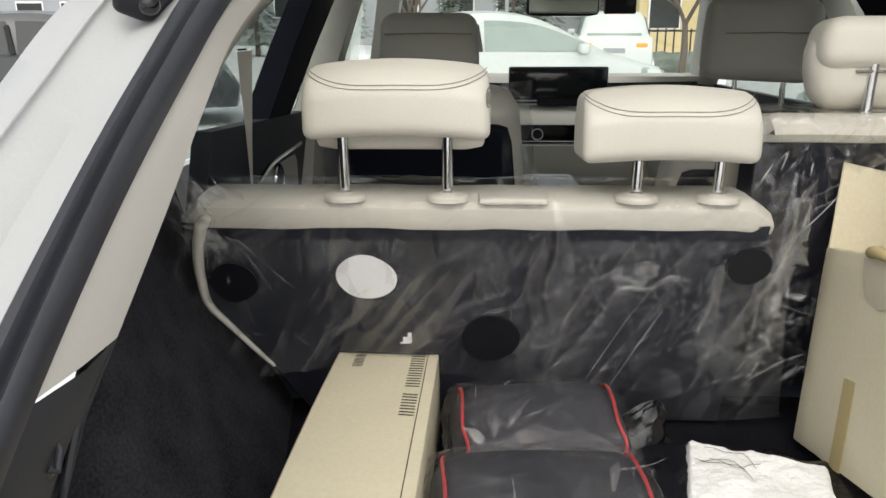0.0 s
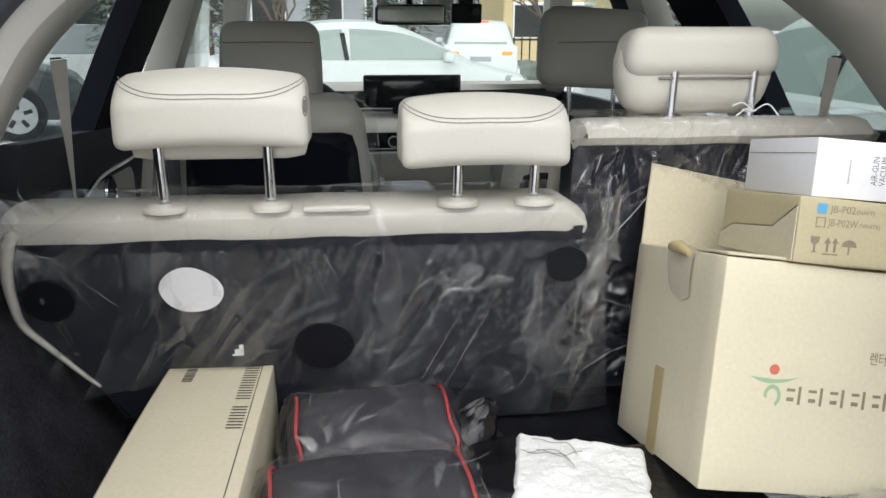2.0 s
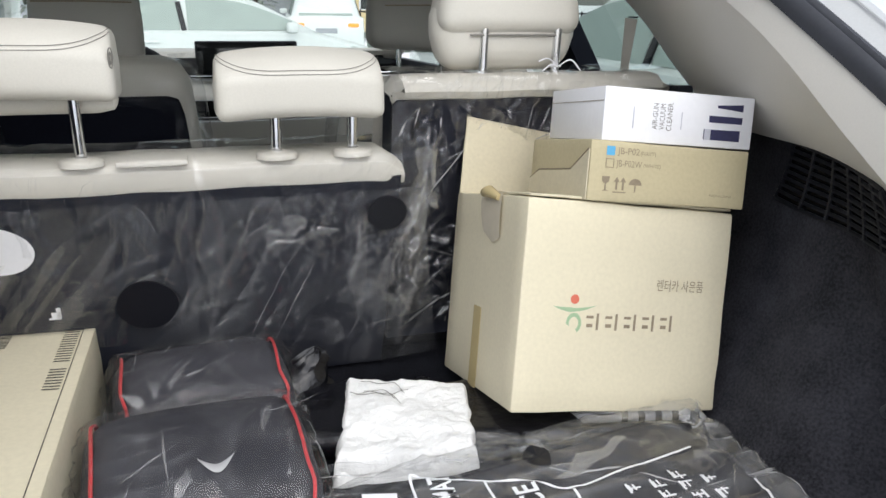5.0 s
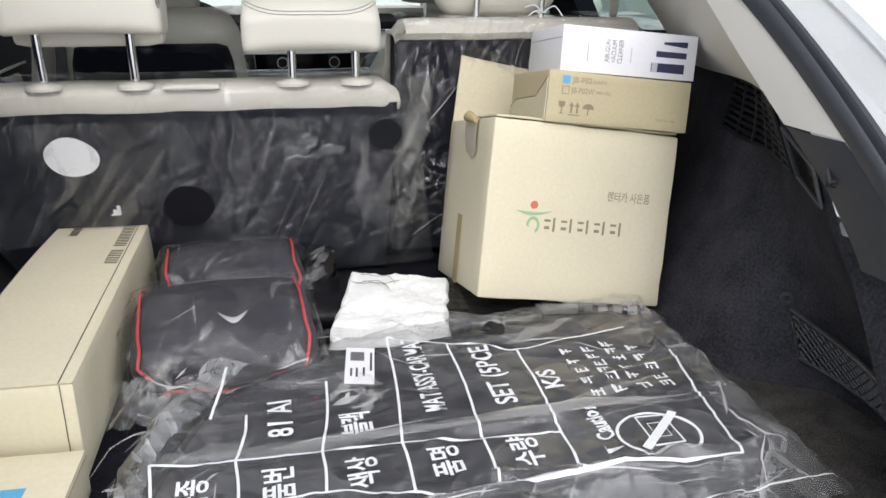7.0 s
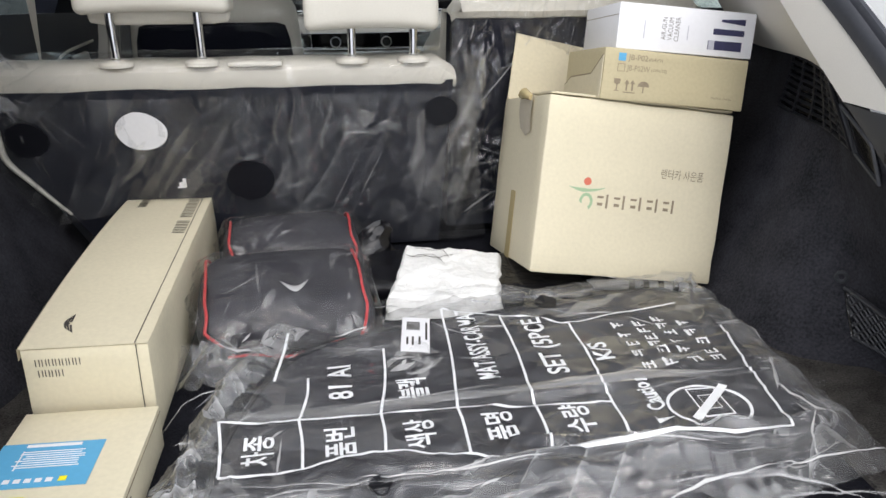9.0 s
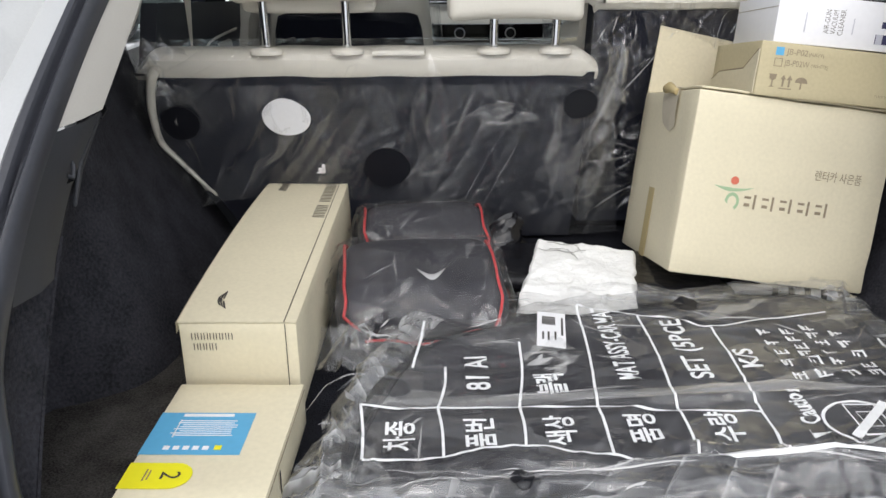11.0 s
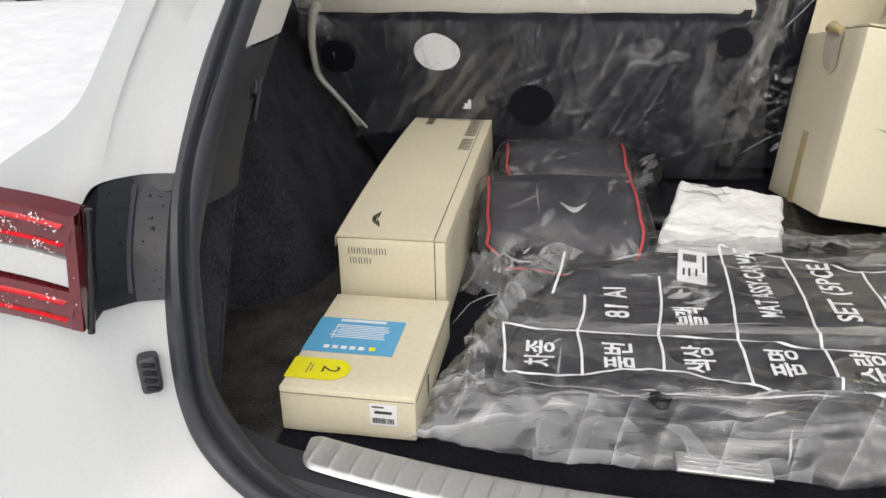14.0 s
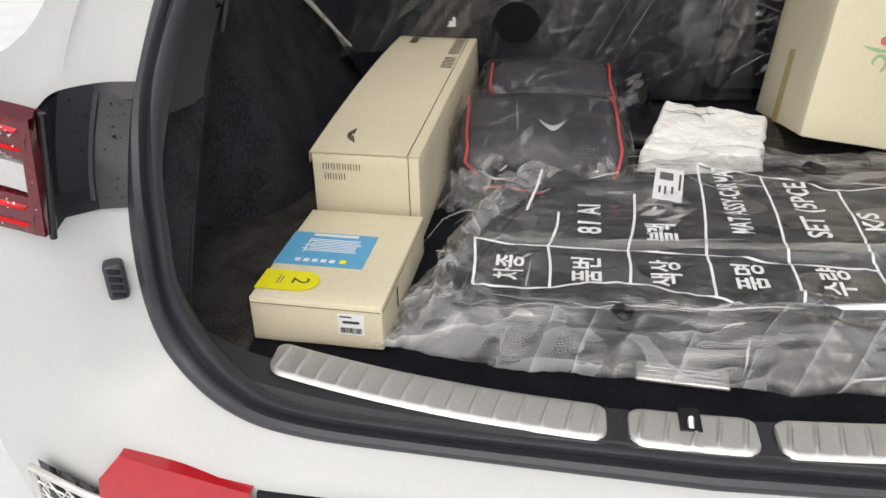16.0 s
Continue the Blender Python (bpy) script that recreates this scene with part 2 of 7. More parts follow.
WALLG = mat("grey_facade", (0.33, 0.35, 0.37), 0.9, var=0.1, scale=1, grain=20)
TYRE = mat("tyre", (0.025, 0.025, 0.027), 0.85, var=0.3)
ALLOY = mat("alloy_rim", (0.55, 0.55, 0.57), 0.35, metal=0.8, var=0.06)
BRACKET = mat("wet_black_panel", (0.013, 0.014, 0.019), 0.38, var=0.2, scale=20, grain=300, bump=0.1)
STITCH = mat("grey_stitching", (0.20, 0.19, 0.17), 0.8, var=0.2, bump=0.0)
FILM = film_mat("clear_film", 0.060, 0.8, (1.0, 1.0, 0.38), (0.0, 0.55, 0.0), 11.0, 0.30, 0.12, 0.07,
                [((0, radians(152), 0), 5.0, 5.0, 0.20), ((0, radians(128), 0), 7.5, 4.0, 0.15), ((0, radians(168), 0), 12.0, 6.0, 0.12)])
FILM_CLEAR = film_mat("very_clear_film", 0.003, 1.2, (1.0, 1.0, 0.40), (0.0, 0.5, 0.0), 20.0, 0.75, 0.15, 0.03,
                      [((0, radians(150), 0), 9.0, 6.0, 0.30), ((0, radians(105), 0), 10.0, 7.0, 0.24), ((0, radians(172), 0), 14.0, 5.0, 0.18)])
EDGEFILM = film_mat("gathered_film", 0.10, 1.0, (1.0, 1.0, 0.4), (0.0, 0.2, 0.0), 16.0, 0.6, 0.4, 0.2, [((0, radians(10), 0), 8.0, 5.0, 0.5)])
FRONTFILM = film_mat("front_seat_film", 0.006, 0.4, (1.0, 1.0, 0.5), (0.0, 0.3, 0.0), 14.0, 0.3, 0.5, 0.06)
WRAPFILM = film_mat("wrapping_film", 0.026, 0.50, (1.0, 0.6, 1.0), (0.3, 0.3, 0.3), 11.0, 0.35, 0.22, 0.04,
                    [((0.3, radians(60), 0.5), 8.0, 5.0, 0.12), ((0.2, radians(120), radians(-60)), 13.0, 6.0, 0.12)])
WRAPEND = film_mat("gathered_wrapping_film", 0.10, 1.1, (1.0, 0.6, 1.0), (0.3, 0.3, 0.3), 22.0, 0.6, 0.35, 0.12,
                   [((0.3, radians(60), 0.5), 10.0, 5.0, 0.45)])
BAGFILM = film_mat("clear_poly_bag", 0.060, 0.9, (0.55, 1.25, 1.0), (0.0, 0.0, 0.12), 13.0, 0.45, 0.30, 0.16,
                   [((0, 0, radians(-94)), 6.0, 5.0, 0.26), ((0, 0, radians(-62)), 7.0, 6.0, 0.22), ((0, 0, radians(-140)), 5.0, 7.0, 0.18)])
BAGEND = film_mat("doubled_poly_bag", 0.14, 1.2, (0.30, 1.7, 1.0), (0.0, 0.0, 0.10), 13.0, 0.55, 0.45, 0.10,
                  [((0, 0, radians(-92)), 9.0, 6.0, 0.60), ((0, 0, radians(-80)), 5.0, 8.0, 0.45), ((0, 0, radians(-145)), 7.0, 9.0, 0.40)])
BAGTENT = film_mat("gathered_poly_bag", 0.30, 1.2, (1.5, 0.5, 1.0), (0.0, 0.0, -0.5), 15.0, 0.55, 0.45, 0.14,
                   [((0, 0, radians(-35)), 9.0, 6.0, 0.60), ((0, 0, radians(-60)), 6.0, 8.0, 0.45)])
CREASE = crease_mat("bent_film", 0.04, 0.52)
GLINTFOLD = crease_mat("glint_white_film", 0.34, 0.40)
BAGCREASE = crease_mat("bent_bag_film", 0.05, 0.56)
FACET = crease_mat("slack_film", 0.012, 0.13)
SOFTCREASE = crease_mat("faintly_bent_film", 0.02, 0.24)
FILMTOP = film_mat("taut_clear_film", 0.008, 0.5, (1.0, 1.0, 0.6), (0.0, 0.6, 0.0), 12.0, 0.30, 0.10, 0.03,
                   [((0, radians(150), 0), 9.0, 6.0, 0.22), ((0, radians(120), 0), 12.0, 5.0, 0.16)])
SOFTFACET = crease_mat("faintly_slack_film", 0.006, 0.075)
DOORGREY = mat("dark_blue_grey_trim", (0.022, 0.025, 0.033), 0.6, var=0.15, scale=6, grain=400, bump=0.2)
NETCORD = mat("elastic_net_cord", (0.030, 0.031, 0.036), 0.35, var=0.2, grain=600, bump=0.3, spec=0.6)
FRAMEBLACK = mat("matt_black_frame", (0.006, 0.007, 0.012), 0.75, var=0.15, spec=0.08)
GLASS = glass_mat("window_glass", (0.86, 0.91, 0.88))
CARGLASS = mat("frosted_car_window", (0.30, 0.36, 0.33), 0.35, var=0.1, bump=0.0)
LINER = mat("headliner_cloth", (0.55, 0.52, 0.46), 0.95, var=0.04, grain=600, bump=0.3)

# ---- building helpers ----
PLACE = {}


def thing(name, m, label, category, group="", kind=""):
    """An Empty at the base of a thing, which carries its parts."""
    ob = new(name)
    ob.empty_display_size = 0.05
    ob.matrix_basis = m
    PLACE[ob] = m.copy()
    return tagged(ob, label, category, group, kind)


def part(name, bm, material, parent=None, label="", smooth=True, world=False, split=40):
    """Links a bmesh as one mesh object under a thing or a part. world: its points are given in the world."""
    me = bpy.data.meshes.new(name)
    up = parent
    while world and up is not None:
        if up in PLACE:
            bm.transform(PLACE[up].inverted())
        up = up.parent
    bmesh.ops.recalc_face_normals(bm, faces=bm.faces)
    if smooth:
        for f in bm.faces:
            f.smooth = True
        for e in bm.edges if split < 180 else ():
            if len(e.link_faces) == 2 and e.calc_face_angle(0) > radians(split):
                e.smooth = False
    bm.to_mesh(me)
    bm.free()
    me.materials.append(material)
    ob = new(name, me)
    ob.parent = parent
    if label:
        ob["label"] = label
    return ob


def setting(name, bm, material, label, category, smooth=True, split=40):
    return tagged(part(name, bm, material, None, "", smooth, split=split), label, category, kind="structure")


def spline(points, n):
    """Catmull-Rom through the points, n steps between each two."""
    p = [Vector(q) for q in points]
    p = [2 * p[0] - p[1]] + p + [2 * p[-1] - p[-2]]
    out = []
    for i in range(1, len(p) - 2):
        for k in range(n):
            t = k / n
            a, b, c, d = p[i - 1 : i + 3]
            out.append(0.5 * (2 * b + (c - a) * t + (2 * a - 5 * b + 4 * c - d) * t * t + (3 * b - 3 * c + d - a) * t**3))
    return out + [p[-2]]


def loft(rows, ring=False, loop=False, caps=False):
    """Quads between rows of equally many points. ring: each row closes; loop: the last row meets the first."""
    bm = bmesh.new()
    vs = [[bm.verts.new(p) for p in r] for r in rows]
    nr, nc = len(rows), len(rows[0])
    for i in range(nr if loop else nr - 1):
        a, b = vs[i], vs[(i + 1) % nr]
        for j in range(nc if ring else nc - 1):
            k = (j + 1) % nc
            try:
                bm.faces.new((a[j], a[k], b[k], b[j]))
            except ValueError:
                pass
    if caps and ring:
        for r in (vs[0], vs[-1]):
            try:
                bm.faces.new(r)
            except ValueError:
                pass
    return bm


def tube(points, r, seg=10, closed=False, flat=1.0, caps=True):
    """A round rod along points; flat squeezes it along its second axis."""
    p = [Vector(q) for q in points]
    rows, ref = [], None
    for i, q in enumerate(p):
        t = (p[(i + 1) % len(p)] - p[i - 1]) if closed else (p[min(i + 1, len(p) - 1)] - p[max(i - 1, 0)])
        t = t.normalized() if t.length > 1e-9 else Vector((0, 0, 1))
        if ref is None:
            ref = t.orthogonal().normalized()
        ref = (ref - t * ref.dot(t)).normalized()
        bi = t.cross(ref)
        rr = r[i] if isinstance(r, (list, tuple)) else r
        rows.append([q + rr * (math.cos(a) * ref + flat * math.sin(a) * bi) for a in [2 * math.pi * k / seg for k in range(seg)]])
    return loft(rows, ring=True, loop=closed, caps=caps and not closed)


def rbox(sx, sy, sz, bevel=0.003, seg=2, at=(0, 0, 0), base=True):
    """A bevelled box; base: it stands on its origin."""
    bm = bmesh.new()
    bmesh.ops.create_cube(bm, size=1)
    bmesh.ops.scale(bm, vec=(sx, sy, sz), verts=bm.verts)
    if bevel:
        bmesh.ops.bevel(bm, geom=bm.edges, offset=bevel, segments=seg, profile=0.5, affect="EDGES")
    bmesh.ops.translate(bm, vec=Vector(at) + Vector((0, 0, sz / 2 if base else 0)), verts=bm.verts)
    return bm


def cushion(sx, sy, sz, r, at=(0, 0, 0), cuts=10, puff=0.0):
    """A soft rounded block centred at its place."""
    bm = bmesh.new()
    bmesh.ops.create_cube(bm, size=2)
    bmesh.ops.subdivide_edges(bm, edges=bm.edges, cuts=cuts, use_grid_fill=True)
    h = Vector((sx / 2, sy / 2, sz / 2))
    for v in bm.verts:
        q = Vector((v.co.x * h.x, v.co.y * h.y, v.co.z * h.z))
        c = Vector([max(-h[i] + r, min(h[i] - r, q[i])) for i in range(3)])
        d = q - c
        q = c + d.normalized() * r if d.length > 1e-9 else q
        if puff:
            k = (1 - v.co.x**2) * (1 - v.co.z**2)
            q.y += math.copysign(puff * k, q.y) if abs(v.co.y) > 0.99 else 0
        v.co = q + Vector(at)
    return bm


def merge(*bms):
    out = bmesh.new()
    for b in bms:
        me = bpy.data.meshes.new("tmp")
        b.to_mesh(me)
        b.free()
        out.from_mesh(me)
        bpy.data.meshes.remove(me)
    return out


def moved(bm, m):
    bm.transform(m)
    return bm


def prism(outline, depth, axis=1):
    """A plate from an outline of (u, v) in the x-z plane (axis 1), y-z plane (0) or x-y plane (2), thickened along the axis."""
    def p(u, v, d):
        return {0: (d, u, v), 1: (u, d, v), 2: (u, v, d)}[axis]
    bm = bmesh.new()
    a = [bm.verts.new(p(u, v, 0)) for u, v in outline]
    b = [bm.verts.new(p(u, v, depth)) for u, v in outline]
    bm.faces.new(a)
    bm.faces.new(b)
    for i in range(len(a)):
        j = (i + 1) % len(a)
        bm.faces.new((a[i], a[j], b[j], b[i]))
    return bm


def disc(r, depth=0.0006, seg=32, sx=1.0, sy=1.0, wob=0.0, axis=1, at=(0, 0)):
    return prism([(at[0] + r * sx * (1 + wob * math.sin(2 * a + 0.6)) * math.cos(a), at[1] + r * sy * (1 + wob * math.cos(3 * a)) * math.sin(a))
                  for a in [2 * math.pi * k / seg for k in range(seg)]], depth, axis)


def lettering(text, size, m, material, parent, name="lettering", fit_to=None, conform=None, label="", bold=0.0):
    """Words as flat mesh, in a frame whose x runs along the line and z out of the surface."""
    cu = bpy.data.curves.new(name, "FONT")
    cu.body, cu.size, cu.align_x, cu.align_y = text, size, "CENTER", "CENTER"
    cu.resolution_u, cu.offset = 3, bold
    tmp = bpy.data.objects.new("tmp", cu)
    scene.collection.objects.link(tmp)
    bpy.context.view_layer.update()
    me = bpy.data.meshes.new_from_object(tmp)
    bpy.data.objects.remove(tmp)
    bm = bmesh.new()
    bm.from_mesh(me)
    bpy.data.meshes.remove(me)
    if fit_to:
        xs = [v.co.x for v in bm.verts] or [0, 1]
        s = fit_to / max(1e-6, max(xs) - min(xs))
        bmesh.ops.scale(bm, vec=(s, 1, 1), verts=bm.verts)
    bm.transform(m)
    if conform:
        bmesh.ops.triangulate(bm, faces=bm.faces)
        conform(bm)
    return part(name, bm, material, parent, label, smooth=False)


def bars(rects, m, material, parent, name="print", thick=0.0004):
    """Printed bars (x, y, width, height) as one flat print in the same kind of frame."""
    out = []
    for x, y, w, hh in rects:
        out.append(rbox(w, hh, thick, 0, at=(x, y, 0)))
    bm = merge(*out)
    bm.transform(m)
    return part(name, bm, material, parent, smooth=False)


def mirrored(bm):
    bmesh.ops.scale(bm, vec=(-1, 1, 1), verts=bm.verts)
    return bm


def noise3(x, y, z=0.0):
    return noise.noise(Vector((x, y, z)))

# ---- the car's shell (the place itself) ----
# Control curves of the tailgate opening on the car's left, from the sill's middle up to the roof.
STEPS = 8


def along(xs, ys, zs):
    return spline(list(zip(xs, ys, zs)), STEPS)


def both(points):
    """The left-hand curve and its mirror image as one closed loop."""
    return list(points) + [Vector((-p.x, p.y, p.z)) for p in reversed(points[1:-1])]


O = along((0, -0.25, -0.40, -0.482, -0.544, -0.567, -0.568, -0.571, -0.579, -0.582, -0.58, -0.58, -0.577, -0.555, -0.50, 0),
          (-0.968, -0.958, -0.95, -0.928, -0.898, -0.888, -0.884, -0.855, -0.785, -0.69, -0.533, -0.36, -0.20, -0.03, 0.08, 0.10),
          (0.773, 0.773, 0.775, 0.782, 0.812, 0.868, 0.95, 1.02, 1.085, 1.165, 1.262, 1.352, 1.43, 1.50, 1.545, 1.565))
I = along((0, -0.25, -0.40, -0.465, -0.515, -0.54, -0.542, -0.545, -0.548, -0.549, -0.547, -0.543, -0.537, -0.515, -0.47, 0),
          (-0.942, -0.935, -0.924, -0.898, -0.868, -0.862, -0.857, -0.835, -0.771, -0.652, -0.50, -0.346, -0.195, -0.03, 0.07, 0.09),
          (0.792, 0.792, 0.793, 0.80, 0.825, 0.885, 0.948, 1.02, 1.095, 1.18, 1.275, 1.357, 1.43, 1.49, 1.53, 1.55))
# painted jamb, outward from the seal: gutter, ridge, edge, shoulder, flank
J1 = along((0, -0.25, -0.41, -0.50, -0.565, -0.585, -0.59, -0.60, -0.612, -0.625, -0.635, -0.637, -0.635, -0.61, -0.54, 0),
           (-0.975, -0.966, -0.962, -0.945, -0.912, -0.895, -0.889, -0.865, -0.80, -0.70, -0.53, -0.36, -0.20, -0.03, 0.07, 0.09),
           (0.755, 0.757, 0.758, 0.77, 0.805, 0.868, 0.95, 1.02, 1.085, 1.15, 1.232, 1.318, 1.405, 1.485, 1.55, 1.58))
J2 = along((0, -0.25, -0.42, -0.52, -0.595, -0.61, -0.612, -0.615, -0.635, -0.655, -0.67, -0.675, -0.67, -0.645, -0.575, 0),
           (-0.985, -0.977, -0.973, -0.96, -0.93, -0.912, -0.91, -0.90, -0.83, -0.72, -0.535, -0.355, -0.195, -0.02, 0.06, 0.085),
           (0.742, 0.745, 0.748, 0.755, 0.795, 0.865, 0.95, 1.03, 1.10, 1.165, 1.262, 1.347, 1.428, 1.505, 1.565, 1.595))
J3 = along((0, -0.255, -0.43, -0.55, -0.64, -0.66, -0.665, -0.665, -0.68, -0.70, -0.725, -0.735, -0.73, -0.695, -0.64, 0),
           (-0.992, -0.985, -0.982, -0.972, -0.955, -0.945, -0.94, -0.93, -0.85, -0.72, -0.52, -0.33, -0.17, 0.0, 0.08, 0.10),
           (0.735, 0.737, 0.74, 0.742, 0.78, 0.86, 0.95, 1.04, 1.10, 1.15, 1.245, 1.335, 1.42, 1.49, 1.55, 1.60))
J4 = along((0, -0.255, -0.435, -0.56, -0.72, -0.80, -0.81, -0.82, -0.82, -0.82, -0.81, -0.785, -0.76, -0.73, -0.68, 0),
           (-0.992, -0.986, -0.984, -0.975, -0.94, -0.90, -0.88, -0.84, -0.74, -0.58, -0.38, -0.18, 0.0, 0.12, 0.20, 0.20),
           (0.60, 0.60, 0.60, 0.60, 0.62, 0.83, 0.94, 1.03, 1.06, 1.075, 1.10, 1.15, 1.22, 1.33, 1.42, 1.605))
J5 = along((0, -0.25, -0.43, -0.56, -0.76, -0.88, -0.90, -0.92, -0.93, -0.94, -0.94, -0.94, -0.93, -0.92, -0.90, 0),
           (-0.965, -0.96, -0.955, -0.94, -0.88, -0.80, -0.74, -0.65, -0.52, -0.36, -0.20, -0.05, 0.10, 0.22, 0.35, 0.45),
           (0.35, 0.35, 0.35, 0.36, 0.40, 0.70, 0.85, 0.93, 0.97, 0.99, 1.0, 1.02, 1.03, 1.05, 1.07, 1.615))
setting("car_body", loft([both(c) for c in (O, J1, J2, J3, J4)], ring=True), PAINT,
        "white painted rear body of the car around the open tailgate", "car body", split=60)
cut = 13 * STEPS


def wrapped(c):
    return [Vector((-p.x, p.y, p.z)) for p in reversed(c[1:cut])] + list(c[:cut])


setting("body_flank", loft([wrapped(J4), wrapped(J5)]), PAINT, "white painted rear flanks and bumper of the car", "car body", split=60)


def seal_row(s, lift):
    """A line along the seal at the share s of its width, raised off the flange."""
    o, i = both(O), both(I)
    out = []
    for k in range(len(o)):
        t = (o[(k + 1) % len(o)] - o[k - 1]).normalized()
        n = t.cross(i[k] - o[k]).normalized()
        if n.y > 0:
            n = -n
        out.append(o[k].lerp(i[k], s) + n * lift)
    return out


setting("tailgate_seal", loft([seal_row(s, d) for s, d in ((0.0, -0.004), (0.0, 0.006), (0.10, 0.012), (0.30, 0.013), (0.42, 0.009), (0.47, 0.004), (0.54, 0.003), (0.58, 0.009),
                                                           (0.68, 0.014), (0.82, 0.013), (0.94, 0.007), (1.0, 0.002), (1.04, -0.008))], ring=True), RUBBER,
        "black rubber weatherstrip around the tailgate opening", "seal", split=50)

for flip in (False, True):
    bead = tube([p + Vector((0.004, -0.0015, 0.001)) for p in J2[8 * STEPS : 13 * STEPS]], [0.0003 + 0.0014 * min(1.0, i / 14) for i in range(5 * STEPS)], 8)
    setting("seam_bead", mirrored(bead) if flip else bead, PAINT, "painted bead of seam sealer along the jamb", "car body")

# cargo floor with its carpet
FLOOR = 0.765


def side_plan(z):
    """The inner face of the cargo side at height z, from the seat back to the tailgate."""
    k = max(0.0, min(1.0, (z - FLOOR) / 0.425))
    low = ((-0.585, 0.16), (-0.550, -0.08), (-0.54, -0.32), (-0.565, -0.455), (-0.63, -0.51), (-0.685, -0.545), (-0.70, -0.66), (-0.68, -0.78), (-0.61, -0.845), (-0.555, -0.865))
    top = ((-0.765, 0.16), (-0.745, 0.0), (-0.715, -0.10), (-0.685, -0.20), (-0.660, -0.29), (-0.632, -0.36), (-0.600, -0.42), (-0.568, -0.475), (-0.556, -0.52), (-0.555, -0.56))
    e = 1 - (1 - k) ** 1.5
    bulge = 0.012 * math.sin(math.pi * k)
    return [Vector((a[0] * (1 - e) + b[0] * e - (bulge if a[1] < -0.5 else 0), a[1] * (1 - k) + b[1] * k, z)) for a, b in zip(low, top)]


def carpet_side():
    levels = [FLOOR - 0.004 + 0.429 * i / 12 for i in range(13)]
    return loft([spline(side_plan(z), 4) for z in levels])


setting("wall_left", carpet_side(), CARPET, "black carpeted side wall of the boot with wheel arch", "side trim")
setting("wall_right", mirrored(carpet_side()), CARPET, "black carpeted side wall of the boot with wheel arch", "side trim")
fl = spline(side_plan(FLOOR), 4)
rows = []
for p in fl:
    rows.append([Vector((p.x * u, p.y, FLOOR)) for u in (1.0, 0.75, 0.5, 0.25, 0, -0.25, -0.5, -0.75, -1.0)])
rows.append([Vector((-0.575 * u, -0.90 - 0.012 * (1 - u * u), FLOOR)) for u in (1.0, 0.75, 0.5, 0.25, 0, -0.25, -0.5, -0.75, -1.0)])
setting("floor", loft(rows), FLOORBLACK, "flat black carpet of the boot floor", "floor")

for side, flip in (("left", False), ("right", True)):
    edge_line = [p for p in fl if p.y < -0.34]
    bm = loft([[Vector((p.x - 0.004, p.y, FLOOR + 0.004)), Vector((0.6 * p.x - 0.20, p.y, FLOOR + 0.005)), Vector((-0.505, p.y, FLOOR + 0.004)), Vector((-0.503, p.y, FLOOR - 0.002))] for p in edge_line])
    setting("pocket_floor_" + side, mirrored(bm) if flip else bm, FLOORPILE, "speckled grey-brown carpet beside the boot floor", "floor")

# sill: dark plastic with the floor's edge, sweeping up into the corners
sill_in = along((0, -0.30, -0.46, -0.53), (-0.872, -0.858, -0.838, -0.815), (FLOOR + 0.004, FLOOR + 0.004, FLOOR + 0.006, FLOOR + 0.010))
sill_mid = along((0, -0.30, -0.465, -0.545), (-0.886, -0.870, -0.850, -0.835), (0.786, 0.787, 0.792, 0.815))
sill_top = along((0, -0.30, -0.465, -0.548), (-0.938, -0.922, -0.895, -0.868), (0.791, 0.792, 0.797, 0.825))
sill_out = along((0, -0.30, -0.46, -0.548), (-0.952, -0.934, -0.905, -0.880), (0.784, 0.785, 0.791, 0.825))


def wide(c):
    return [Vector((-p.x, p.y, p.z)) for p in reversed(c[1:])] + list(c)


setting("sill", loft([wide(c) for c in (sill_in, sill_mid, sill_top, sill_out)]), PLASTIC,
        "dark grey plastic loading sill of the boot", "sill", split=25)

# lower pillar trim in grey plastic and the beige pillar trim above it
t_out = along((-0.547, -0.551, -0.553, -0.552), (-0.800, -0.765, -0.710, -0.641), (1.052, 1.090, 1.133, 1.174))
t_in = along((-0.553, -0.556, -0.556, -0.547), (-0.705, -0.680, -0.615, -0.537), (1.038, 1.060, 1.115, 1.172))
q_out = along((-0.552, -0.551, -0.549, -0.545, -0.52, -0.47), (-0.640, -0.50, -0.346, -0.195, -0.03, 0.07), (1.176, 1.272, 1.354, 1.427, 1.487, 1.527))
q_in = along((-0.545, -0.540, -0.537, -0.540, -0.530, -0.50), (-0.535, -0.42, -0.31, -0.18, -0.03, 0.16), (1.174, 1.249, 1.322, 1.385, 1.440, 1.51))
q_far = along((-0.580, -0.655, -0.692, -0.700, -0.665, -0.58), (-0.47, -0.27, 0.0, 0.17, 0.29, 0.42), (1.184, 1.188, 1.190, 1.27, 1.37, 1.48))
q_end = along((-0.590, -0.672, -0.715, -0.722, -0.685, -0.59), (-0.46, -0.26, 0.03, 0.20, 0.32, 0.44), (1.180, 1.184, 1.186, 1.26, 1.37, 1.48))


def strip(curves, flip):
    bm = loft(curves)
    return mirrored(bm) if flip else bm


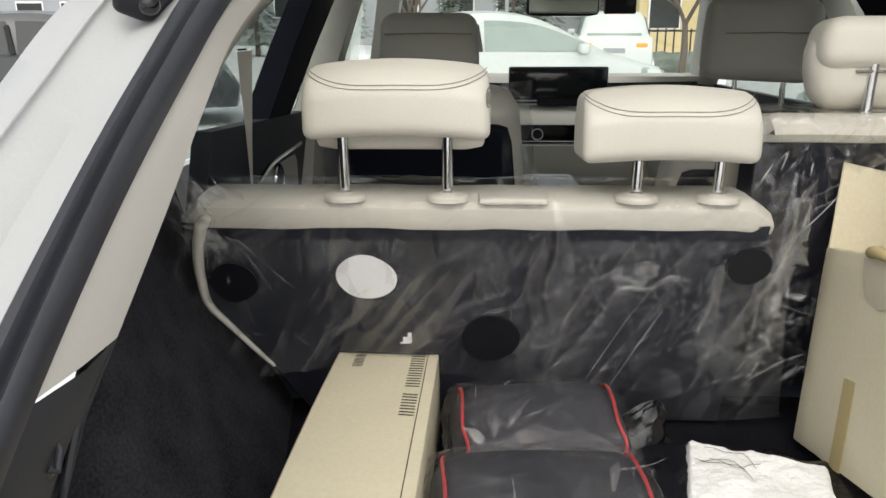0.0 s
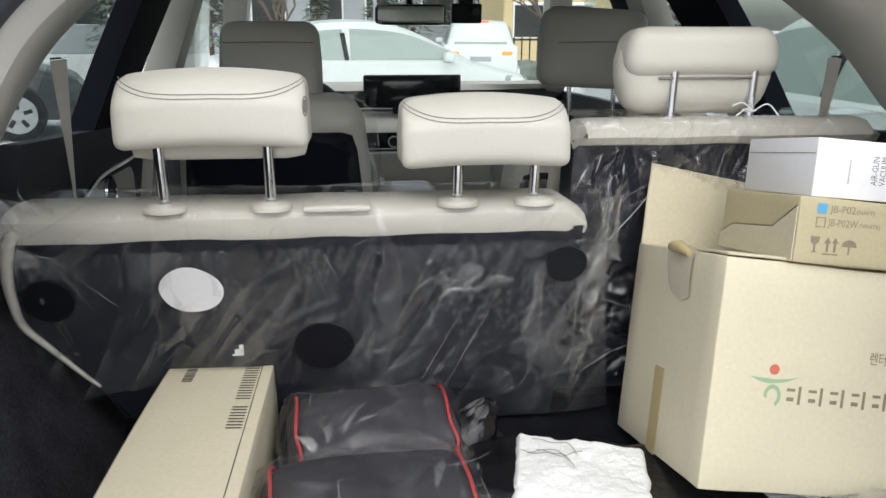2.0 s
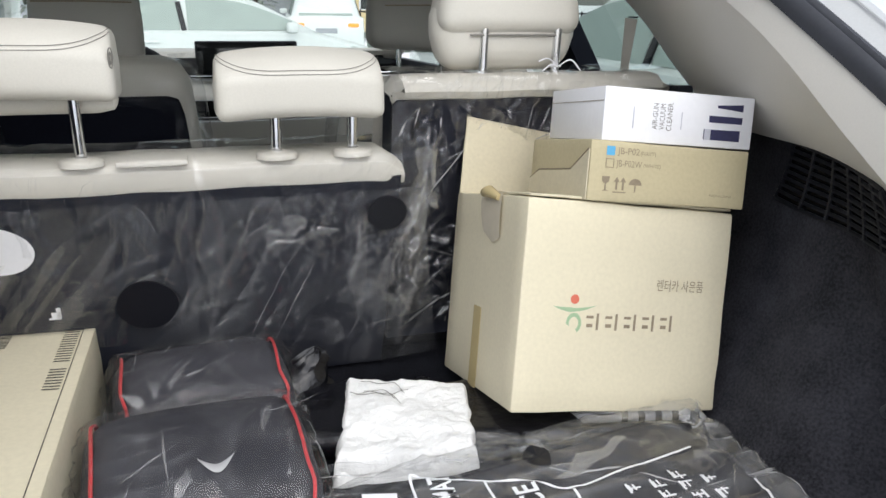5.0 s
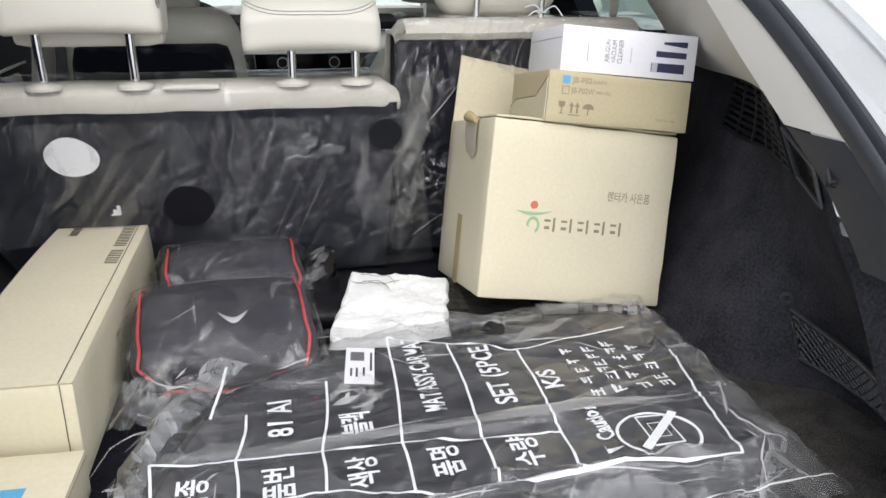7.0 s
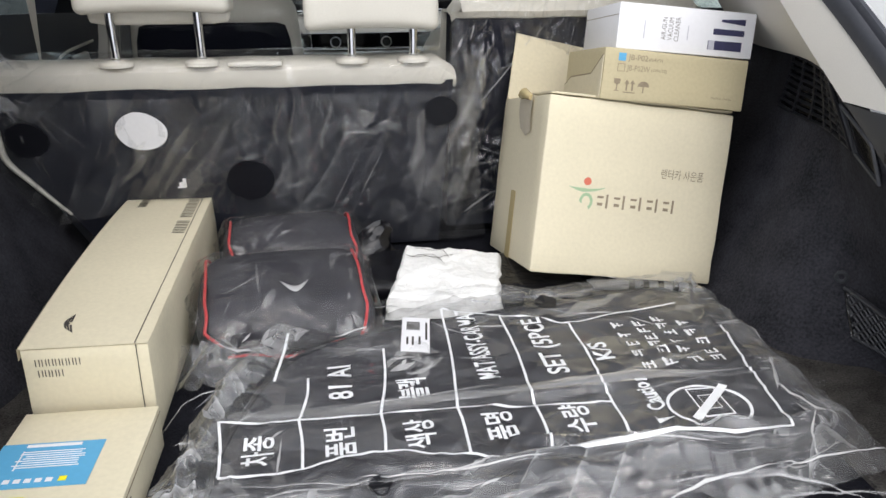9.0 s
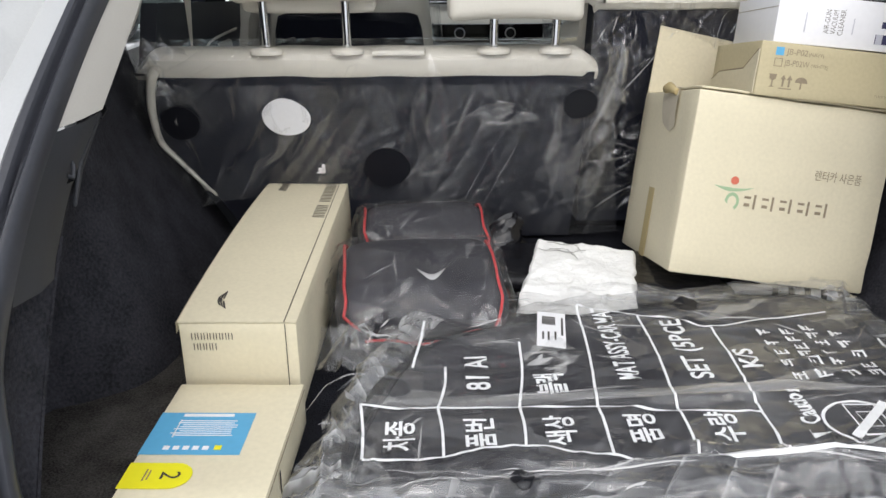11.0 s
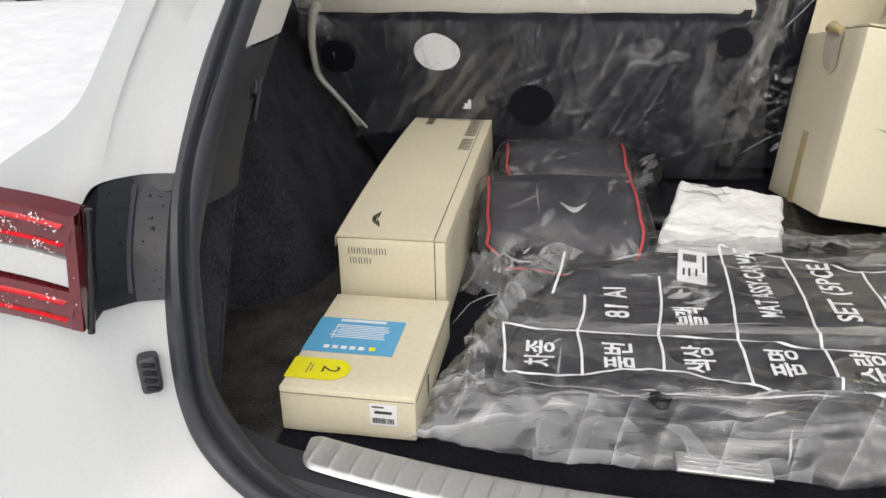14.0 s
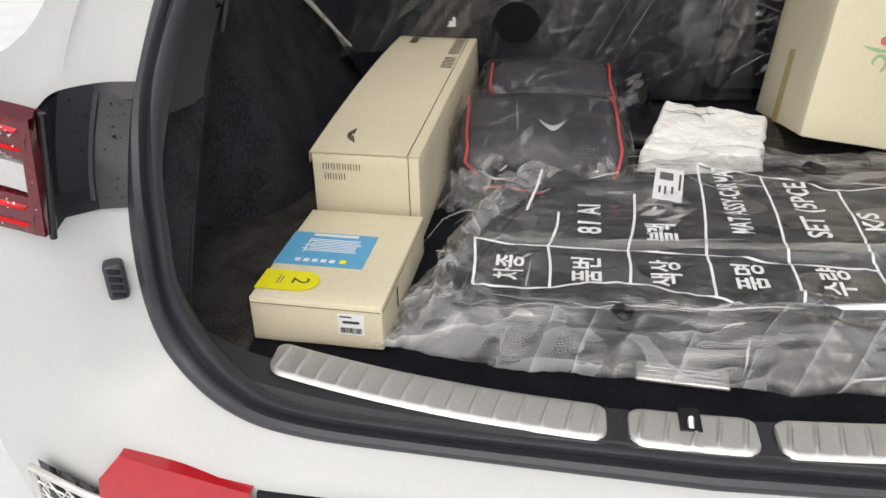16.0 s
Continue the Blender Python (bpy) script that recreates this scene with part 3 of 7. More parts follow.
for side, flip in (("left", False), ("right", True)):
    setting("pillar_trim_lower_" + side, strip((t_out, [a.lerp(b, 0.5) + Vector((0.006 if not flip else 0.006, 0, 0)) for a, b in zip(t_out, t_in)], t_in), flip), PLASTIC,
            "dark grey plastic lower pillar trim beside the tailgate seal", "pillar trim")
    setting("pillar_trim_" + side, strip((q_out, [a.lerp(b, 0.5) + Vector((0.002, 0, 0)) for a, b in zip(q_out, q_in)], q_in, q_far, q_end), flip), TRIM,
            "smooth beige plastic trim of the rear pillar", "pillar trim", split=25)


def seal_at(z):
    """The seal's inner edge on the left at height z."""
    c = I[3 * STEPS : 10 * STEPS]
    for a, b in zip(c, c[1:]):
        if a.z <= z <= b.z:
            return a.lerp(b, (z - a.z) / max(1e-6, b.z - a.z))
    return c[0] if z < c[0].z else c[-1]


for side, flip in (("left", False), ("right", True)):
    rows = []
    for i in range(22):
        z = 0.80 + 0.262 * i / 21
        a, b = seal_at(z), spline(side_plan(z), 4)[-1]
        rows.append([a + Vector((0.0, -0.004, 0))] + [a.lerp(b, k) + Vector((-0.022 * math.sin(math.pi * k), 0, 0)) for k in (0.12, 0.3, 0.5, 0.7, 0.88)] + [b + Vector((0.001, 0.006, 0))])
    bm = loft(rows)
    setting("opening_liner_" + side, mirrored(bm) if flip else bm, CARPET, "black carpeted corner behind the tailgate seal", "side trim")


# ---- sides, windows and roof forward of the boot ----
def wall_x(z):
    """How far the car's inner side stands from the middle at height z."""
    return 0.745 if z < 1.08 else 0.745 - 0.30 * (z - 1.08)


def side_plate(outline, off, thick, flip):
    """A plate of (y, z) points lying on the leaning side of the car."""
    bm = prism(outline, thick, 0)
    bmesh.ops.subdivide_edges(bm, edges=[e for e in bm.edges if abs(e.verts[0].co.z - e.verts[1].co.z) > 0.05], cuts=2)
    for v in bm.verts:
        v.co.x = -(wall_x(v.co.z) + off - v.co.x)
    return mirrored(bm) if flip else bm


for side, flip in (("left", False), ("right", True)):
    setting("door_panel_" + side, side_plate([(0.10, 0.45), (2.3, 0.45), (2.3, 1.11), (1.2, 1.145), (0.60, 1.195), (0.10, 1.235)], 0.0, 0.03, flip), DOORGREY,
            "dark grey upper door panel", "door panel")
    setting("rear_window_frame_" + side, side_plate([(0.44, 1.15), (0.66, 1.15), (0.79, 1.32), (0.95, 1.48), (0.67, 1.48), (0.55, 1.33)], 0.02, 0.05, flip), FRAMEBLACK,
            "dark frame of the rear door window", "window frame")
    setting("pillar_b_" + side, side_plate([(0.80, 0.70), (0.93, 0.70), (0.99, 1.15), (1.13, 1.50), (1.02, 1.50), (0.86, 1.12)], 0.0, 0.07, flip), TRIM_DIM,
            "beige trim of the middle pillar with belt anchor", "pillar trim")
    setting("front_window_frame_" + side, side_plate([(1.0, 1.09), (1.18, 1.09), (1.42, 1.49), (1.20, 1.49)], 0.03, 0.05, flip), FRAMEBLACK,
            "dark frame of the front door window", "window frame")
    setting("pillar_a_" + side, side_plate([(1.75, 1.52), (1.85, 1.52), (2.42, 1.10), (2.28, 1.10)], -0.02, 0.08, flip), TRIM,
            "beige trim of the windscreen pillar", "pillar trim")
    g = setting("window_rear_" + side, side_plate([(0.12, 1.18), (0.90, 1.14), (1.05, 1.50), (0.25, 1.50)], 0.035, 0.004, flip), GLASS,
                "lightly tinted rear side window glass", "window")
    g.visible_shadow = False
    g = setting("window_front_" + side, side_plate([(1.02, 1.09), (2.35, 1.09), (1.80, 1.50), (1.14, 1.50)], 0.035, 0.004, flip), GLASS,
                "lightly tinted front side window glass", "window")
    g.visible_shadow = False
    # outer skin of the car's flank
    setting("body_side_" + side, side_plate([(0.2, 0.30), (2.6, 0.30), (2.6, 1.05), (0.2, 1.08)], 0.20, 0.02, flip), PAINT, "white painted doors of the car", "car body")

setting("ceiling", loft([[Vector((x, y, 1.545 - 0.08 * abs(x) ** 2.0 - 0.02 * ((y - 1) ** 2))) for x in (-0.60, -0.45, -0.25, 0, 0.25, 0.45, 0.60)] for y in (0.10, 0.4, 0.8, 1.2, 1.6, 1.80)]),
        LINER, "pale beige cloth headliner", "ceiling")
setting("car_roof", loft([[Vector((x, y, 1.60 - 0.08 * abs(x) ** 2.0 - 0.02 * ((y - 1) ** 2))) for x in (-0.66, -0.45, -0.25, 0, 0.25, 0.45, 0.66)] for y in (0.10, 0.4, 0.8, 1.2, 1.6, 1.82)]),
        PAINT, "white painted roof of the car", "car roof")
ws = setting("windscreen", loft([[Vector((x, 1.80 + 0.68 * k - 0.10 * (x / 0.65) ** 2, 1.55 - 0.46 * k)) for x in (-0.70, -0.5, -0.25, 0, 0.25, 0.5, 0.70)] for k in (0, 0.33, 0.66, 1.0)]),
             GLASS, "clear windscreen glass", "windscreen")
ws.visible_shadow = False
setting("bonnet", loft([[Vector((x, y, z - 0.10 * (x / 0.8) ** 2)) for x in (-0.85, -0.5, 0, 0.5, 0.85)] for y, z in ((2.40, 1.04), (2.8, 1.02), (3.3, 0.95), (3.6, 0.80), (3.65, 0.5))]), PAINT,
        "white painted bonnet of the car", "car body")
setting("cabin_floor", moved(rbox(1.48, 2.35, 0.04, 0.01), Matrix.Translation((0, 1.33, 0.40))), CARPET, "black carpet of the cabin floor", "floor")


# the raised tailgate, overhead and behind the picture
gate = thing("tailgate", Matrix.Translation((0, 0.0, 1.62)), "white painted tailgate, raised open above the boot", "tailgate", kind="structure")
part("gate_skin", moved(rbox(1.30, 1.05, 0.08, 0.03, 3), pose(0, -0.21, 2.08, -60, 0, 0)), PAINT, gate, world=True)


# ---- tail lamp, bracket, bump stop, reflector ----
def lamp_face(x):
    return -0.946 + 1.6 * max(0.0, abs(x) - 0.66) ** 2


def lamp_bar(z0, z1, rise, flip, depth=0.02, x0=-0.590, slant=0.012, proud=0.004):
    rows = []
    for i in range(15):
        x = x0 - 0.24 * i / 14
        climb = 2.6 * rise * (1 - math.exp(-2.4 * i / 14))
        a, b = z0 + climb, z1 + climb * 1.05
        y = lamp_face(x)
        dx = slant * (1 - i / 14)
        rows.append([Vector((x - dx, y + depth, a)), Vector((x - dx, y, a + 0.003)), Vector((x - dx * 0.5, y - proud, (a + b) / 2)), Vector((x, y, b - 0.003)), Vector((x, y + depth, b))])
    bm = loft(rows, ring=True, caps=True)
    return mirrored(bm) if flip else bm


def fine_curve(c, a, b, n=12):
    """n + 1 points of a curve between two fractional places on it."""
    out = []
    for k in range(n + 1):
        f = a + (b - a) * k / n
        i = min(int(f), len(c) - 2)
        out.append(c[i].lerp(c[i + 1], f - i))
    return out


drops = random.Random(5)
bits = bmesh.new()
for k in range(90):
    hx, hz = -0.604 - 0.15 * drops.random(), drops.choice((1.060, 1.060, 0.986)) + 0.036 * drops.random()
    for q in range(drops.choice((1, 1, 2, 5, 8))):
        x, z = hx + drops.gauss(0, 0.0030), hz + drops.gauss(0, 0.0022)
        size = drops.uniform(0.0002, 0.0008)
        bit = pose(x, lamp_face(x) - 0.0070, z + 0.026 * (1 - math.exp(-10 * max(0.0, -0.598 - x))), 0, drops.uniform(0, 180), 0)
        bmesh.ops.create_icosphere(bits, subdivisions=1, radius=size, matrix=bit @ Matrix.Diagonal((drops.uniform(0.8, 2.6), 0.6, drops.uniform(0.5, 1.2), 1)))
tagged(part("melting_snow", bits, SNOW), "melting crumbs of snow stuck to the tail lamp", "snow", kind="stuff")
for flip in (False, True):
    same = mirrored if flip else (lambda q: q)
    lamp = thing("tail_lamp", Matrix.Translation((0.7 if flip else -0.7, -0.94, 0.97)), "red split tail lamp with droplets of thawed snow", "lamp", "tail lamps", "structure")
    for z0, z1, x0 in ((1.058, 1.100, -0.595), (0.985, 1.027, -0.608)):
        bar = part("lens", lamp_bar(z0, z1, 0.010, flip, x0=x0), LAMPRED, lamp, "deep red lens", world=True)
        for k in (0.22, 0.62):
            za = z0 + (z1 - z0) * k
            part("light_strip", lamp_bar(za, za + 0.011, 0.010, flip, 0.003, x0 - 0.012 + 0.004 * k, 0.004, 0.0065), STRIP, bar, "brighter light strip", world=True)
    part("lamp_end", same(loft([[Vector((x, y, z)) for x, y, z in ((-0.594 - 0.016 * k, -0.930, 1.099 - 0.112 * k), (-0.594 - 0.016 * k, -0.947, 1.099 - 0.112 * k), (-0.603 - 0.016 * k, -0.949, 1.096 - 0.106 * k), (-0.605 - 0.016 * k, -0.930, 1.096 - 0.106 * k))] for k in (0, 0.25, 0.5, 0.75, 1)], ring=True, caps=True)), LAMPRED, lamp, "deep red joining edge", world=True)
    part("lamp_rim", same(tube([(-0.584, -0.940, 1.103), (-0.592, -0.942, 1.050), (-0.606, -0.942, 0.984)], 0.0035, 8)), BLACK, lamp, "dark lamp edge", world=True)
    part("bar_between", lamp_bar(1.026, 1.058, 0.012, flip, 0.02, -0.604, 0.004, 0.002), PAINT, lamp, "white bar between the lenses", world=True)
    a, b = 52, 65
    out_row = [Vector((-0.592 - 0.022 * (1 - k / 12), -0.936, 0.978 + 0.124 * k / 12)) for k in range(13)]
    rows = [[p + Vector((0.003, -0.005, 0)) for p in fine_curve(c, 51.9, e)] for c, e in ((O, 63.6), (J1, 63.8), (J2, 62.6))] + [out_row]
    bm = loft(rows)
    setting("lamp_bracket", mirrored(bm) if flip else bm, BRACKET, "dark plastic panel between tail lamp and seal", "body trim", split=30)
    lip = [rows[0][-1], rows[1][-1], rows[2][-1] + Vector((0.0, 0, 0)), out_row[-1]]
    lip = loft([spline([p + Vector((0, -0.003, 0.002)) for p in lip], 5), spline([p + Vector((0.002, -0.016, -0.012)) for p in lip], 5)])
    setting("bracket_lip", mirrored(lip) if flip else lip, BRACKET, "bevelled upper lip of the lamp panel", "body trim")
    wet = []
    for k in range(60):
        i, j = drops.uniform(0.2, 1.9), drops.uniform(0.5, 11.5)
        p = rows[int(i)][int(j)].lerp(rows[int(i) + 1][int(j)], i % 1).lerp(rows[int(i)][int(j) + 1], 0.5 * (j % 1))
        q = bmesh.new()
        bmesh.ops.create_icosphere(q, subdivisions=1, radius=drops.uniform(0.0004, 0.0012))
        wet.append(moved(q, Matrix.Translation(p + Vector((0.0005, -0.0015, 0)))))
    drop = part("water_droplets", merge(*wet), SATIN)
    if flip:
        mirrored_me = bmesh.new()
        mirrored_me.from_mesh(drop.data)
        mirrored(mirrored_me).to_mesh(drop.data)
        mirrored_me.free()
    tagged(drop, "drops of meltwater on the dark lamp panel", "droplets", kind="stuff")
    rib = tube([p + Vector((0.0, -0.009, 0)) for p in J1[a + 1 : b - 1]], 0.004, 6)
    setting("bracket_rib", mirrored(rib) if flip else rib, RUBBER, "raised rib on the lamp panel", "body trim")
    stop = thing("bump_stop", Matrix.Translation((0.586 if flip else -0.586, -0.897, 0.892)), "ribbed black rubber bump stop on the jamb", "bump stop", "bump stops")
    sx = 1 if flip else -1
    part("stop_block", moved(rbox(0.020, 0.018, 0.042, 0.005, 3), pose(sx * 0.586, -0.897, 0.892, 0, 0, sx * -25)), RUBBER, stop, world=True)
    for k in range(4):
        part("rib", moved(rbox(0.013, 0.004, 0.005, 0.0015, 1), pose(sx * 0.582, -0.9055, 0.897 + 0.009 * k, 0, 14, sx * -25)), SATIN, stop, world=True)
    # red reflector strip on the bumper's edge
    rows = []
    for i in range(10):
        x = -0.580 + 0.142 * i / 9
        y = -0.974 - 0.016 * i / 9
        up = 0.752 - 0.017 * i / 9
        rows.append([Vector((x, y + 0.02, up)), Vector((x, y - 0.003, up)), Vector((x - 0.026 * (1 - i / 9), y - 0.008, up - 0.030)), Vector((x - 0.03 * (1 - i / 9), y - 0.010, up - 0.055)), Vector((x - 0.02, y + 0.02, up - 0.058))])
    bm = loft(rows, ring=True, caps=True)
    tagged(part("reflector", mirrored(bm) if flip else bm, REFLECT), "flat red reflector strip in the bumper", "reflector", "reflectors", "structure")
bar = []
for i in range(21):
    x = -0.434 + 0.868 * i / 20
    y = -1.0 + 0.05 * (x / 0.43) ** 2 * 0.3
    bar.append([Vector((x, y + 0.03, 0.731)), Vector((x, y - 0.002, 0.730)), Vector((x, y - 0.010, 0.68)), Vector((x, y + 0.03, 0.66))])
setting("bumper_trim", loft(bar, ring=True, caps=True), SATIN, "black plastic strip of the rear bumper", "bumper")

# honeycomb grille insert below the reflector
grille = thing("bumper_grille", Matrix.Translation((-0.62, -0.97, 0.66)), "honeycomb grille with silver frame in the bumper corner", "grille", kind="structure")


def grille_at(u, v):
    """u from the outer corner inward, v downward."""
    x = -0.695 + 0.22 * u
    return Vector((x, -0.978 - 0.010 * u + 0.35 * max(0, -0.62 - x) ** 1.3, 0.712 - 0.058 * u - v * 0.075 * (1 - 0.25 * u)))


part("frame", tube([grille_at(k / 10, 0) for k in range(11)] + [grille_at(1, k / 4) for k in range(1, 5)] + [grille_at(1 - k / 10, 1) for k in range(1, 11)] + [grille_at(0, 1 - k / 4) for k in range(1, 4)], 0.0040, 8, closed=True), STEEL, grille, "silver frame", world=True)
part("backing", loft([[grille_at(k / 10, v) + Vector((0, 0.012, 0)) for k in range(11)] for v in (0, 0.5, 1)]), BLACK, grille, "dark backing", world=True)
for i in range(9):
    for j in range(4):
        cu, cv = (i + 0.5 * (j % 2)) / 9 + 0.03, (j + 0.5) / 4
        if cu < 0.98:
            part("cell", tube([grille_at(cu + 0.055 * math.cos(a), cv + 0.145 * math.sin(a)) for a in [math.pi / 3 * q for q in range(6)]], 0.0014, 5, closed=True), STEEL, grille, world=True)
strut = thing("strut_mount", Matrix.Translation((-0.62, -0.22, 1.41)), "black ball mount of the tailgate strut on the jamb", "strut mount")
part("mount_base", moved(cushion(0.046, 0.070, 0.034, 0.012, cuts=6), pose(-0.620, -0.222, 1.428, 25, 20, 0)), SATIN, strut, world=True)
part("strut_rod", tube([(-0.620, -0.222, 1.435), (-0.618, -0.25, 1.55), (-0.61, -0.33, 1.80)], [0.012, 0.010, 0.010], 12), SATIN, strut, "black gas strut", world=True)
part("ball", moved(cushion(0.022, 0.022, 0.022, 0.0105, cuts=6), Matrix.Translation((-0.606, -0.250, 1.416))), BLACK, strut, "ball joint", world=True)

# ---- steel scuff plates on the sill ----
def sill_y(x):
    return 0.060 * (abs(x) / 0.46) ** 2.0


def sill_z(x):
    return 0.7945 + 0.006 * (abs(x) / 0.46) ** 3


def plate(x0, x1, ribs, name="scuff_plate", y_in=-0.886, y_out=-0.939, notch=0.0):
    p = thing(name, Matrix.Translation(((x0 + x1) / 2, -0.91 + sill_y((x0 + x1) / 2), 0.79)), "brushed steel scuff plate with raised ribs on the boot sill", "scuff plate", "scuff plates")
    n, mth = 340 if not notch else 120, 14
    step = (x1 - x0) / max(1, ribs)
    rows = []
    for i in range(n + 1):
        x = x0 + (x1 - x0) * i / n
        row = []
        for j in range(mth + 1):
            v = j / mth
            e = min(x - x0, x1 - x) / 0.016
            r = 0.016 * (1 - math.sqrt(max(0, 1 - (1 - min(1, e)) ** 2)))
            ya, yb = y_in - r + sill_y(x), y_out + r + sill_y(x)
            if notch and abs(x - (x0 + x1) / 2 + 0.002) < 0.009:
                ya = ya - notch
            y = ya + (yb - ya) * v
            u = ((x - x0 + 0.010 * (v - 0.5)) / step) % 1.0 - 0.5
            lens = max(0.0, 1 - (u / 0.42) ** 2 - ((v - 0.5) / 0.42) ** 2)
            slot = max(0.0, 1 - (u / 0.085) ** 2) * max(0.0, 1 - ((v - 0.5) / 0.36) ** 2)
            row.append(Vector((x, y, sill_z(x) + 0.0004 * math.sqrt(lens) + 0.0026 * math.sqrt(slot) - (0.004 if j in (0, mth) or i in (0, n) else 0))))
        rows.append(row)
    part("plate", loft(rows), STEEL, p, world=True, split=70)
    return p


plate(-0.452, -0.096, 15)
plate(0.062, 0.418, 15)
plate(-0.076, 0.046, 5, "latch_plate", notch=0.022)
latch = thing("tailgate_latch", Matrix.Translation((-0.017, -0.90, 0.78)), "small steel latch hook in a dark slot of the sill", "latch")
part("slot", moved(rbox(0.021, 0.032, 0.002, 0, 1), Matrix.Translation((-0.017, -0.900, 0.7945))), BLACK, latch, "dark slot", world=True)
part("hook", tube([(-0.017, -0.895, 0.79), (-0.017, -0.905, 0.801), (-0.017, -0.912, 0.795)], 0.0035, 8), CHROME, latch, "steel hook", world=True)
grip = thing("lift_handle", pose(-0.010, -0.799, FLOOR + 0.001, 0, 0, -4), "silver lift handle of the boot floor", "handle")
part("handle_frame", rbox(0.100, 0.032, 0.006, 0.0028, 3), STEEL, grip)
for k in range(3):
    part("groove", rbox(0.080, 0.002, 0.001, 0, 1, at=(0, -0.007 + 0.007 * k, 0.0058)), ALLOY, grip)


# ---- fittings on the side walls ----
def wall_at(u, z, off=0.0, flip=False):
    """A point on the carpeted side at the share u of its plan, from the seat to the tailgate."""
    line = spline(side_plan(z), 4)
    f = u * (len(line) - 1)
    i = min(int(f), len(line) - 2)
    p = line[i].lerp(line[i + 1], f - i)
    d = (line[i + 1] - line[i]).normalized()
    p = p + Vector((-d.y, d.x, 0)) * off * (1 if Vector((-d.y, d.x, 0)).x > 0 else -1)
    return Vector((-p.x, p.y, p.z)) if flip else p


for flip in (False, True):
    v = thing("air_vent", Matrix.Translation(wall_at(0.5, 1.13, 0, flip)), "black louvred vent in the boot's side wall", "vent", "vents", "structure")
    def vent_at(a, c, off):
        return wall_at(0.235 + 0.085 * c + 0.44 * a, 1.094 + 0.090 * c, off, flip)

    for k in range(9):
        part("louvre", tube([vent_at(i / 10, k / 8, 0.004) for i in range(11)], 0.0030, 6), SATIN, v, world=True)
    for k in range(7):
        part("divider", tube([vent_at(k / 6, i / 6, 0.005) for i in range(7)], 0.0030, 6), SATIN, v, world=True)
    part("vent_back", loft([[vent_at(i / 10, c, 0.0015) for i in range(11)] for c in (0, 0.25, 0.5, 0.75, 1)]), BLACK, v, world=True)
    # grey pocket frame behind the vent
    w = [wall_at(u, z, 0.006, flip) for u, z in ((0.83, 1.165), (0.97, 1.13), (0.92, 1.085), (0.75, 1.10))]
    setting("pocket_frame_" + ("right" if flip else "left"), tube([w[i].lerp(w[(i + 1) % 4], t / 5) for i in range(4) for t in range(5)], 0.0028, 6, closed=True), PLASTIC, "dark plastic frame of a side pocket", "side trim")
    setting("pocket_back_" + ("right" if flip else "left"), loft([[wall_at(u, z, 0.003, flip) for u, z in ((0.83, 1.163), (0.90, 1.147), (0.97, 1.128))], [wall_at(u, z, 0.003, flip) for u, z in ((0.76, 1.102), (0.84, 1.094), (0.92, 1.088))]]), BLACK, "dark inside of a side pocket", "side trim")
for flip in (False, True):
    sx = 1 if flip else -1
    hx, hy, hz = -0.556, -0.632, 1.13
    hook = thing("bag_hook", Matrix.Translation((-sx * hx, hy, hz)), "small black bag hook in the lower pillar trim", "hook", "hooks")
    recess = prism([(-0.014, -0.004), (-0.002, -0.016), (0.012, -0.006), (0.013, 0.010), (0.004, 0.017), (-0.009, 0.012)], 0.003, 0)
    part("hook_recess", moved(recess, pose(-sx * hx + (0.001 if sx < 0 else -0.004), hy, hz, 38, 0, 0)), BLACK, hook, "dark recess", world=True)
    part("hook_arm", tube([(-sx * (hx + 0.003), hy + 0.009, hz + 0.010), (-sx * (hx + 0.009), hy + 0.002, hz + 0.004), (-sx * (hx + 0.010), hy - 0.006, hz - 0.006), (-sx * (hx + 0.006), hy - 0.010, hz - 0.002)], 0.0028, 8), PLASTIC, hook, world=True)

# cargo net on the right-hand wall
net = thing("cargo_net", Matrix.Translation((0.66, -0.5, FLOOR)), "black elastic cargo net across the side pocket", "net")
ring = Vector((0.640, -0.476, 0.897))
part("eyelet", moved(tube([(0.0075 * math.cos(a), 0.0075 * math.sin(a), 0) for a in [2 * math.pi * k / 16 for k in range(16)]], 0.003, 8, closed=True), Matrix.Translation(ring) @ pose(0, 0, 0, 90, 0, -40)), PLASTIC, net, "grey eyelet", world=True)
A0, A1 = ring + Vector((0.0, -0.012, -0.012)), Vector((0.655, -0.508, 0.812))
B0, B1 = Vector((0.61, -0.76, 0.868)), Vector((0.655, -0.76, FLOOR + 0.020))


def net_at(u, v):
    p = A0.lerp(A1, v).lerp(B0.lerp(B1, v), u)
    return p + Vector((0.03 * math.sin(math.pi * u) , 0, -0.012 * math.sin(math.pi * u) * (1 - v)))


part("net_border", tube([net_at(k / 16, 0) for k in range(17)], 0.0042, 8), NETCORD, net, "thick elastic cord", world=True)
part("net_border", tube([net_at(k / 16, 1) for k in range(17)], 0.0036, 8), NETCORD, net, "thick elastic cord", world=True)
part("net_rod", tube([A0, A1], 0.003, 6), CHROME, net, "metal end rod", world=True)
strands = []
for k in range(-5, 19):
    for s in (1, -1):
        pts = []
        for i in range(13):
            v = i / 12
            u = (k + (v if s > 0 else 1 - v) * 5) / 18
            if 0 <= u <= 1:
                pts.append(net_at(u, v))
        if len(pts) > 2:
            strands.append(tube(pts, 0.0016, 6))
part("mesh", merge(*strands), NETCORD, net, "black net strands", world=True)

